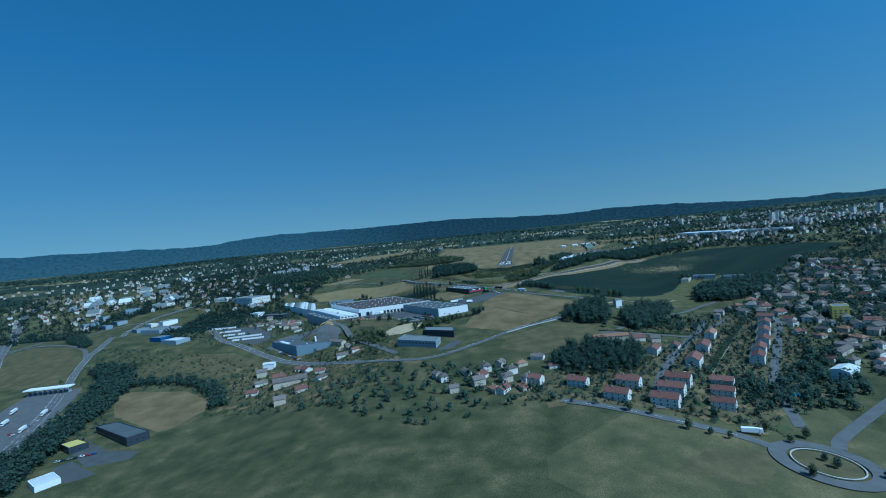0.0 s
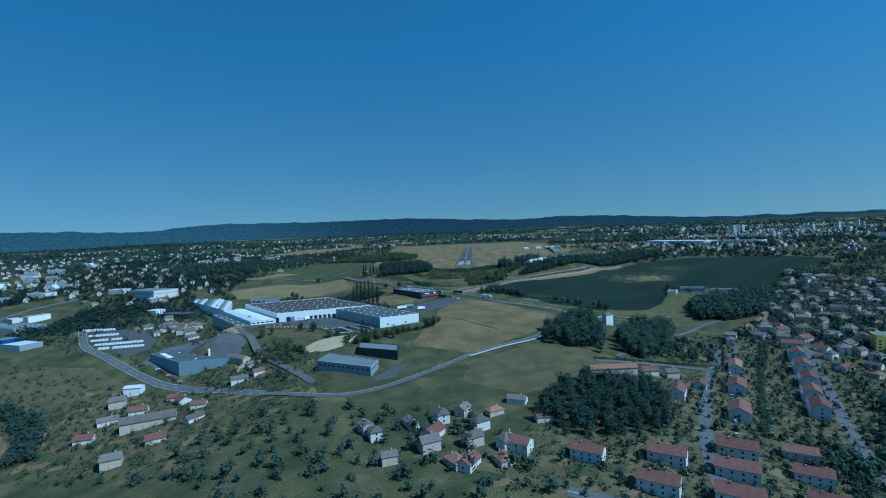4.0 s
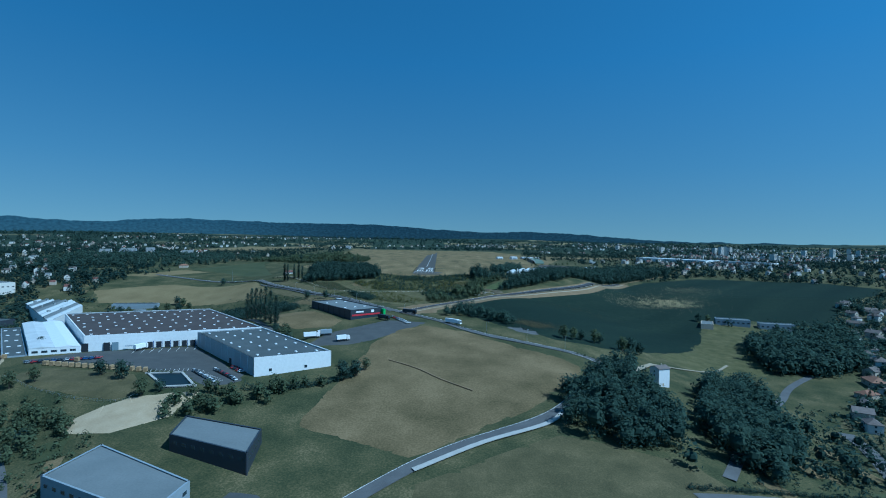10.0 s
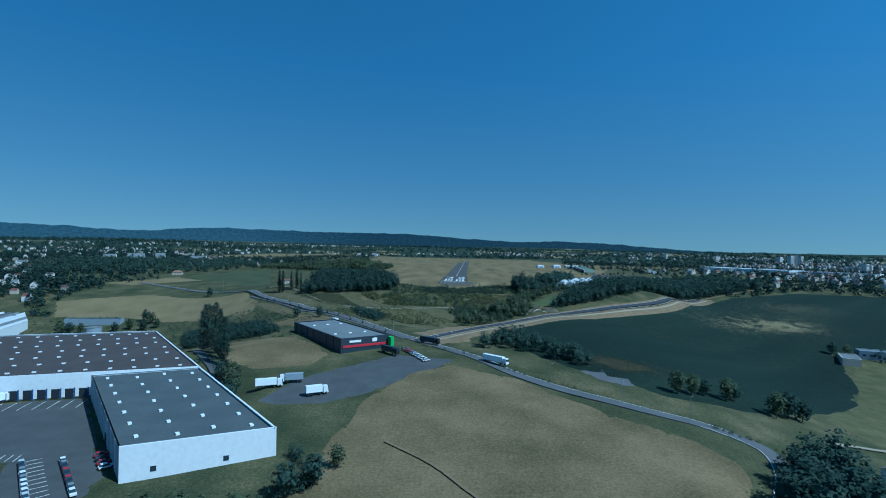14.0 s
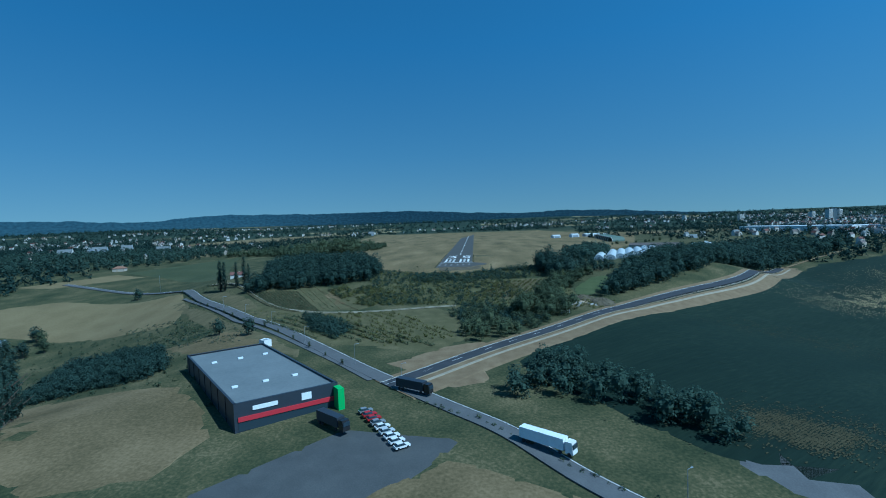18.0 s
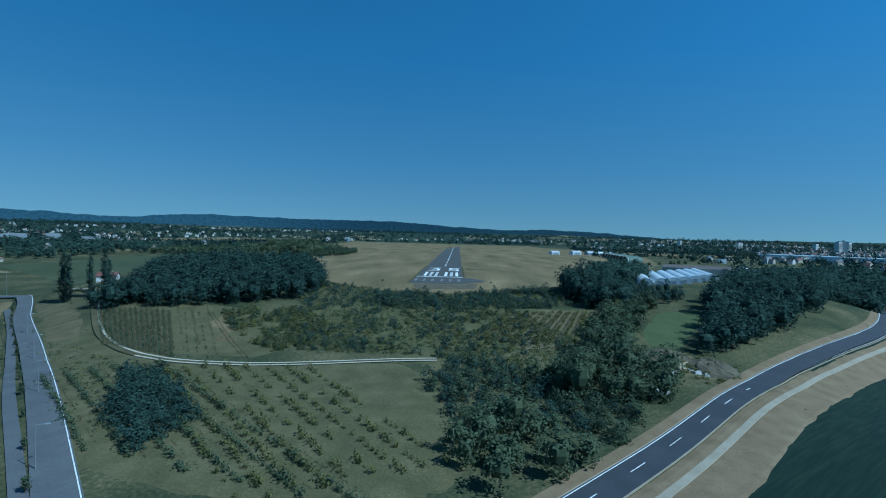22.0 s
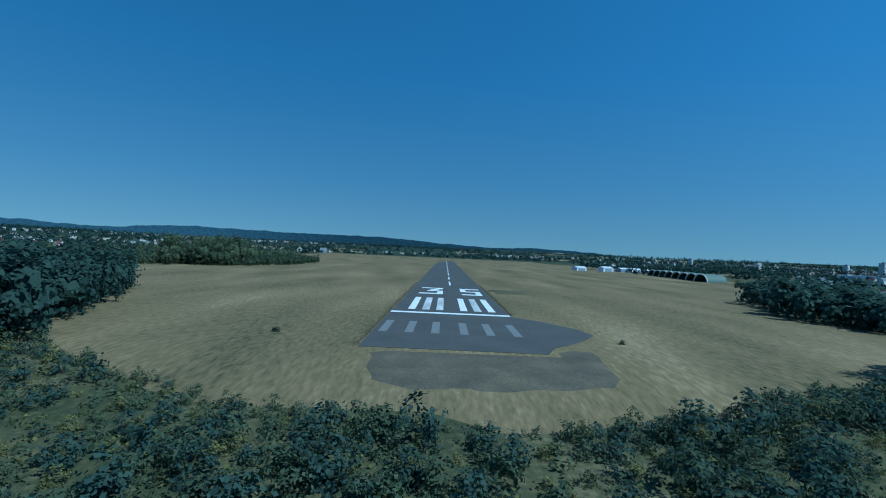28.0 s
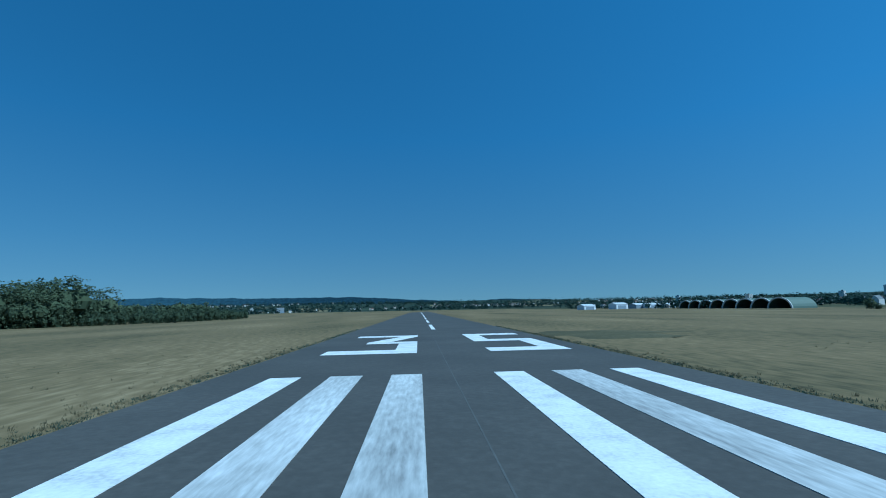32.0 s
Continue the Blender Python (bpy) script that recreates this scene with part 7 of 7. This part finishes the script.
# roadside lamps and masts
def mast(x, y, h, name, label, arm=True):
    r = thing(name, label, "street lamp" if arm else "pole", "street lamps" if arm else "masts")
    part("pole", tube("pole", [(0, 0, -0.6), (0, 0, h)], [0.11, 0.06], METAL, 8), r)
    if arm:
        part("arm", box_mesh("arm", [(0, -0.05, h - 0.1, 1.6, 0.05, h)], METAL), r)
        part("lamp_head", box_mesh("lamp_head", [(1.3, -0.16, h - 0.18, 2.0, 0.16, h - 0.06)], GREYCLAD), r)
    r.matrix_basis = pose(x, y, gz(x, y), 0, 0, 40)
    return r


lamp = mast(-60, -232, 8, "street_lamp", "slim galvanised street lamp by the road")
for x, y in ((-90, -198), (-120, -166), (-150, -136), (-30, -260), (60, -345), (88, -364), (114, -372), (-8, -283)):
    copy_thing(lamp, pose(x, y, gz(x, y), 0, 0, 40))
mast(-280, -10, 16, "mast", "tall pale mast beside the road junction", False)
flat("hut", [(352, 328), (362, 326), (364, 333), (354, 335)], 5, WHITE, ROOFGREY, "white hut among shrubs at the airfield edge", "hut")
for k in range(9):
    plant("bush0", 203 + k * 13 + rng.uniform(-5, 5), 218 + k * 9 + rng.uniform(-6, 6), rng.uniform(0.8, 1.6), rng.uniform(0, 360))
# pool and rubble
pool = thing("swimming_pool", "bright blue garden swimming pool", "pool")
part("water", slab("water", [(238, -686), (246, -690), (249, -684), (241, -680)], POOL, -75, gz(243, -685) + 0.9), pool)
part("coping", slab("coping", [(236.6, -687), (246.4, -692), (250.4, -683), (240.6, -678)], CONC, -76, gz(243, -685) + 0.8), pool)
rng = random.Random(6)
for k in range(34):
    x, y = 72 + rng.gauss(0, 6), -163 + rng.gauss(0, 4.5)
    r = rng.uniform(0.4, 1.5)
    v = [(x + r * rng.uniform(.6, 1) * a, y + r * rng.uniform(.6, 1) * b, gz(x, y) + r * 0.8 * rng.uniform(.4, 1) * c) for a, b, c in ((-1, -1, 0), (1, -1, 0), (1, 1, 0), (-1, 1, 0), (-.6, -.6, 1), (.6, -.6, 1), (.6, .6, 1), (-.6, .6, 1))]
    tagged(new("rubble_block", me("rubble_block", v, BOXF, CONC)), "pale broken concrete block on a mound", "rubble", "rubble blocks")

def heap(cx, cy, rx, ry, h, seed, mat, label):
    """A rough mound of earth."""
    rng = random.Random(seed)
    n, rings = 22, 7
    v, f = [(cx, cy, gz(cx, cy) + h)], []
    for j in range(1, rings + 1):
        k = j / rings
        for i in range(n):
            a = i / n * math.tau
            x = cx + rx * k * math.cos(a) * rng.uniform(0.92, 1.08)
            y = cy + ry * k * math.sin(a) * rng.uniform(0.92, 1.08)
            v.append((x, y, gz(x, y) + h * (1 - k * k) * rng.uniform(0.75, 1.15) - (0.4 if j == rings else 0)))
    f += [(0, 1 + i, 1 + (i + 1) % n) for i in range(n)]
    for j in range(rings - 1):
        b = 1 + j * n
        f += [(b + i, b + n + i, b + n + (i + 1) % n, b + (i + 1) % n) for i in range(n)]
    tagged(new("earth_mound", me("earth_mound", v, f, mat)), label, "earth heap")


heap(80, -153, 10, 6, 2.2, 1, SOIL, "overgrown spoil heap with pale rubble")
heap(90, -164, 8, 8, 2.8, 2, SOIL, "overgrown spoil heap beside the new road")
drape("sandy_ground", [(60, -168), (70, -156), (80, -150), (90, -156), (92, -164), (80, -168), (70, -176)], SAND, 0.4, 20, "bare earth round the spoil heaps", "ground", ragged=2)
tagged(new("concrete_slab", slab("concrete_slab", [(62, -187), (67.5, -186), (68, -182), (63, -182.5)], CONC, gz(65, -184) - 1, gz(65, -184) + 0.7)), "pale concrete slab among the bushes", "slab")

# works area: courts, timber yard and gardens
drape("timber_yard", [(-292, -398), (-264, -426), (-238, -450), (-226, -442), (-250, -412), (-280, -388)], SAND, 0.5, 20, "sandy timber yard with stacks of boards", "yard", ragged=1)
drape("court", [(-212, -500), (-197, -494), (-187, -508), (-203, -518)], SAND, 0.5, 20, "pale sandy courtyard of an old farm", "yard", ragged=1)
drape("court", [(-255, -580), (-240, -572), (-226, -588), (-244, -598)], SAND, 0.5, 20, "pale sandy yard of the hamlet", "yard", ragged=1)
drape("yard", [(-330, -470), (-262, -504), (-222, -492), (-214, -470), (-232, -452), (-300, -400), (-330, -430)], ASPH2, 0.42, 20, "asphalt yard round the works hall", "yard")
rng = random.Random(61)
for k in range(14):
    x, y = -284 + k * 3.6 + rng.uniform(-3, 3), -402 - k * 3.2 + rng.uniform(-3, 3)
    r = thing("board_stack", "stack of pale sawn boards in the timber yard", "timber", "board stacks")
    for j in range(4):
        part("board_layer", box_mesh("board_layer", [(-2.2, -1.1, j * 0.5, 2.2, 1.1, j * 0.5 + 0.4)], TIMBER), r)
    r.matrix_basis = pose(x, y, gz(x, y) + 0.3, 0, 0, rng.choice((40, 130)))
for x, y, sc in ((-275, -379, 0.7), (-254, -379, 0.8), (-191, -460, 0.8), (-199, -466, 0.9), (-126, -474, 0.9), (-119, -470, 0.7), (-155, -509, 0.8), (-147, -497, 0.7), (-168, -496, 0.7), (-176, -484, 0.6), (-150, -545, 0.8), (-138, -560, 0.7), (-205, -520, 0.5), (-183, -520, 0.6)):
    plant("leafy%d" % rng.randrange(4), x, y, sc, rng.uniform(0, 360))


def hedge_line(pts, gap, scale, mat, label, seed):
    rng = random.Random(seed)
    spots = [(q.x + rng.uniform(-.5, .5), q.y + rng.uniform(-.5, .5)) for q in curve(pts, gap)]
    mass("hedge", spots, BUSHQ, scale, mat, label, "hedge", seed)


hedge_line([(119, -536), (175, -525), (232, -511)], 1.5, (0.7, 1.0), LEAFD, "clipped hedge along the residential lane", 71)
hedge_line([(236, -508), (256, -470), (268, -446)], 1.5, (0.7, 1.0), LEAFD, "clipped hedge beside the street", 72)
hedge_line([(198, -640), (252, -540), (318, -432)], 2.6, (0.9, 2.0), LEAFD, "row of small trees along the garden path", 73)
hedge_line([(190, -650), (243, -552), (310, -436)], 2.6, (0.9, 2.0), LEAF, "row of small trees along the garden path", 74)
hedge_line([(-214, -425), (-170, -428), (-130, -440)], 2.5, (0.4, 0.9), LEAF, "low bushes along the loading yard", 77)
hedge_line([(-36, -424), (-26, -440), (-50, -456), (-78, -462)], 2.2, (0.8, 1.8), LEAFD, "trees at the corner of the warehouse", 78)
hedge_line([(-152, -366), (-130, -346), (-114, -332)], 3, (0.7, 1.7), LEAFD, "bushes below the poplars", 79)
hedge_line([(120, -382), (146, -400), (130, -424)], 2.4, (0.4, 0.9), LEAF, "low bushes round the bend of the road", 80)
hedge_line([(-6, -292), (20, -310), (44, -335), (70, -354)], 3, (0.3, 0.7), LEAF, "weeds along the road ditch", 81)
mass("garden_trees", scatter([(-250, -478), (-180, -470), (-140, -500), (-120, -560), (-170, -570), (-230, -545)], 9, 22, 0.5), LOWQ, (0.15, 0.5), LEAF, "garden bushes and small trees by the farm", "trees", 45)
mass("garden_trees", scatter([(-560, -250), (-470, -130), (-390, -240), (-440, -300)], 12, 23, 0.5), LOWQ, (0.25, 0.75), LEAFD, "trees between works sheds", "trees", 46)
mass("garden_trees", scatter([(-640, -260), (-600, -160), (-470, -130), (-560, -250), (-590, -330)], 16, 24, 0.5), LOWQ, (0.3, 0.8), LEAFD, "trees round the depots", "trees", 47)
mass("garden_trees", scatter([(-90, -620), (20, -640), (60, -720), (-40, -760), (-180, -700), (-150, -620)], 13, 25, 0.5), LOWQ, (0.3, 0.9), LEAFD, "garden trees beyond the main road", "trees", 48)
mass("garden_trees", scatter([(86, -520), (120, -520), (230, -508), (258, -450), (220, -440), (180, -480), (140, -520)], 10, 26, 0.5), LOWQ, (0.4, 1.1), LEAFD, "trees of the park beside the lane", "trees", 49)


# painted bays of the loading yard
yard_ob = [o for o in bpy.data.objects if o.name.split(".")[0] == "yard"][0]


def paint_line(x0, y0, x1, y1, w=0.18):
    a, b = Vector((x0, y0)), Vector((x1, y1))
    d = (b - a).normalized()
    n = Vector((d.y, -d.x)) * w / 2
    pts = [a - n, b - n, b + n, a + n]
    z = max(gz(p.x, p.y) for p in pts)
    o = part("bay_line", slab("bay_line", [tuple(p) for p in pts], PAINT, z + 0.05, z + 0.16), yard_ob)


fd = (Vector(FL) - Vector(L)).normalized()
fn = Vector((-fd.y, fd.x))
for k in range(8):
    a = Vector(L) + fd * (0.4 + k * 5.3) + fn * 2
    b = a + fn * 11
    paint_line(a.x, a.y, b.x, b.y)
for k in range(10):
    paint_line(-120 + k * 2.4, -435 - k * 2.3, -116.4 + k * 2.4, -431.4 - k * 2.3, 0.14)
    paint_line(-146 + k * 2.5, -437.5 + k * 0.35, -147.6 + k * 2.5, -432.8 + k * 0.35, 0.14)


# wire fence along the lawn of the works
fence = thing("fence", "low wire fence with grey posts beside the lawn", "fence")
fpts = curve([(-214, -453), (-180, -469), (-136, -478), (-127, -469)], 4.0)
for i, q in enumerate(fpts):
    part("post", box_mesh("post", [(q.x - 0.05, q.y - 0.05, gz(q.x, q.y) - 0.3, q.x + 0.05, q.y + 0.05, gz(q.x, q.y) + 1.5)], METAL), fence)
    if i:
        p = fpts[i - 1]
        for h in (0.6, 1.35):
            za, zb = gz(p.x, p.y) + h, gz(q.x, q.y) + h
            part("rail", me("rail", [(p.x, p.y, za), (q.x, q.y, zb), (q.x, q.y, zb + 0.05), (p.x, p.y, za + 0.05), (p.x + 0.04, p.y + 0.04, za), (q.x + 0.04, q.y + 0.04, zb), (q.x + 0.04, q.y + 0.04, zb + 0.05), (p.x + 0.04, p.y + 0.04, za + 0.05)], [(0, 1, 2, 3), (7, 6, 5, 4), (3, 2, 6, 7), (0, 4, 5, 1)], METAL), fence)

# undergrowth on ground that nothing else takes
def is_free(x, y, margin=2.5):
    for poly in TAKEN:
        if inside(x, y, poly):
            return False
    for pts, w in LINES:
        if np.min(np.hypot(pts[:, 0] - x, pts[:, 1] - y)) < w / 2 + margin + 1.0:
            return False
    return True


def patchwork(poly, gap, mat, seed, label, lift, share=1.0):
    """Small plots of one kind of ground cover between houses."""
    rng = random.Random(seed)
    v, f = [], []
    for x, y in scatter(poly, gap, seed, 0.5):
        if rng.random() > share or not is_free(x, y, 1.0):
            continue
        a, l, w = rng.choice((0.4, 1.97)) + rng.uniform(-0.2, 0.2), rng.uniform(3, 8), rng.uniform(2, 6)
        c, q = math.cos(a), math.sin(a)
        k = len(v)
        for j in range(3):
            for i in range(3):
                u, t = (i - 1) * l * rng.uniform(0.85, 1.15), (j - 1) * w * rng.uniform(0.85, 1.15)
                px, py = x + u * c - t * q, y + u * q + t * c
                v.append((px, py, gz(px, py) + lift))
        f += [(k + j * 3 + i, k + j * 3 + i + 1, k + j * 3 + i + 4, k + j * 3 + i + 3) for j in range(2) for i in range(2)]
    tagged(new("garden_plots", me("garden_plots", v, f, mat)), label, "garden", kind="stuff")


HAMLET = [(-340, -515), (-200, -470), (-110, -520), (-90, -610), (-150, -700), (-330, -650)]
TERR = [(70, -640), (150, -570), (150, -530), (260, -440), (345, -430), (330, -600), (200, -760), (20, -720)]
for zone, gap, sd, nm in ((HAMLET, 15, 200, "hamlet"), (TERR, 15, 210, "terraces"), (SUB, 20, 220, "suburb"), (WESTTOWN, 30, 230, "valley town")):
    patchwork(zone, gap, MEADOW, sd, "dry lawns of the " + nm, 0.22, 0.5)
    patchwork(zone, gap, CROP2, sd + 2, "green watered lawns of the " + nm, 0.32, 0.12)
rng = random.Random(301)
EASTSIDE = [(352, -455), (430, -560), (425, -660), (330, -650), (296, -600)]
for x, y in scatter(EASTSIDE, 25, 37, 0.3):
    if min(math.hypot(x - 340, y + 578), math.hypot(x - 300, y + 648)) < 26:
        continue
    build_house(rng.choice("ABCDE"), x, y, rng.choice((30, 120)) + rng.uniform(-12, 12), rng.uniform(0.8, 1.0))
mass("garden_trees", scatter(EASTSIDE, 10, 38, 0.5), LOWQ, (0.25, 0.75), LEAFD, "garden trees east of the terraces", "trees", 50)
rng = random.Random(300)
for zone, gap in (([(-470, -330), (-400, -238), (-322, -330), (-352, -388)], 21), ([(-60, -640), (40, -655), (60, -700), (-40, -720)], 25)):
    for x, y in scatter(zone, gap, int(gap), 0.3):
        if is_free(x, y, 5):
            build_house(rng.choice("abbcde"), x, y, rng.choice((30, 120)) + rng.uniform(-12, 12), rng.uniform(0.75, 1.0))
for x, y in scatter([(-960, -50), (-640, -185), (-590, -310), (-720, -320), (-1000, -120)], 62, 31, 0.35):
    if not is_free(x, y, 12):
        continue
    a, l, w, h = radians(rng.choice((-25, 65))), rng.uniform(11, 22), rng.uniform(7, 12), rng.uniform(4.5, 8)
    c, q = math.cos(a), math.sin(a)
    wm, rm, lb = rng.choice(((WHITE, ROOFGREY, "white works shed with a grey flat roof"), (GREYCLAD, ROOFDK, "grey works shed with a dark flat roof"), (OFFWHITE, ROOFWHITE, "pale works shed with a pale roof"), (BLUEGREY, ROOFGREY, "blue-grey works shed with a flat roof")))
    flat("works_shed", [(x + u * c - t * q, y + u * q + t * c) for u, t in ((-l, -w), (l, -w), (l, w), (-l, w))], h, wm, rm, lb, "shed")
UNDERQ = [leaf_cloud(random.Random(130 + i), 2.4, 1.9, 0.0, 7, 3, 1.05, core=0) for i in range(4)]
for poly, gap, sc, mt, lb in (
        ([(-340, -520), (-170, -470), (-110, -520), (-90, -600), (-140, -700), (-330, -660)], 6.5, (0.3, 1.3), LEAF, "bushes and garden hedges of the hamlet"),
        ([(-600, -200), (-470, -120), (-250, -420), (-200, -560), (-320, -480), (-440, -440), (-600, -330)], 7, (0.3, 1.4), LEAFD, "bushes between the works"),
        ([(60, -640), (110, -570), (150, -560), (140, -520), (200, -470), (262, -400), (345, -430), (330, -600), (200, -760), (20, -720)], 6, (0.3, 1.3), LEAFD, "garden hedges and shrubs of the terraces"),
        ([(262, -432), (352, -356), (491, -150), (570, -70), (700, -45), (820, -260), (640, -520), (430, -560), (340, -440)], 9, (0.5, 1.5), LEAFD, "hedges and shrubs of the suburb"),
        ([(-460, -110), (-190, -60), (-60, -240), (-50, -300), (-150, -290), (-260, -250), (-460, -200)], 7, (0.2, 0.8), LEAF, "weeds and bushes along field edges"),
        ([(-640, -420), (-340, -500), (-300, -640), (-420, -820), (-560, -640)], 9, (0.4, 1.5), LEAFD, "bushes beside the motorway")):
    mass("undergrowth", [p for p in scatter(poly, gap, int(gap * 10), 0.5) if is_free(*p)], UNDERQ, sc, mt, lb, "bushes", int(gap * 7))

# prototypes that found no place
for root, used in [*PROTO.values(), *HOUSES.values(), *CARS]:
    if not used:
        for q in [root, *root.children_recursive]:
            bpy.data.objects.remove(q)
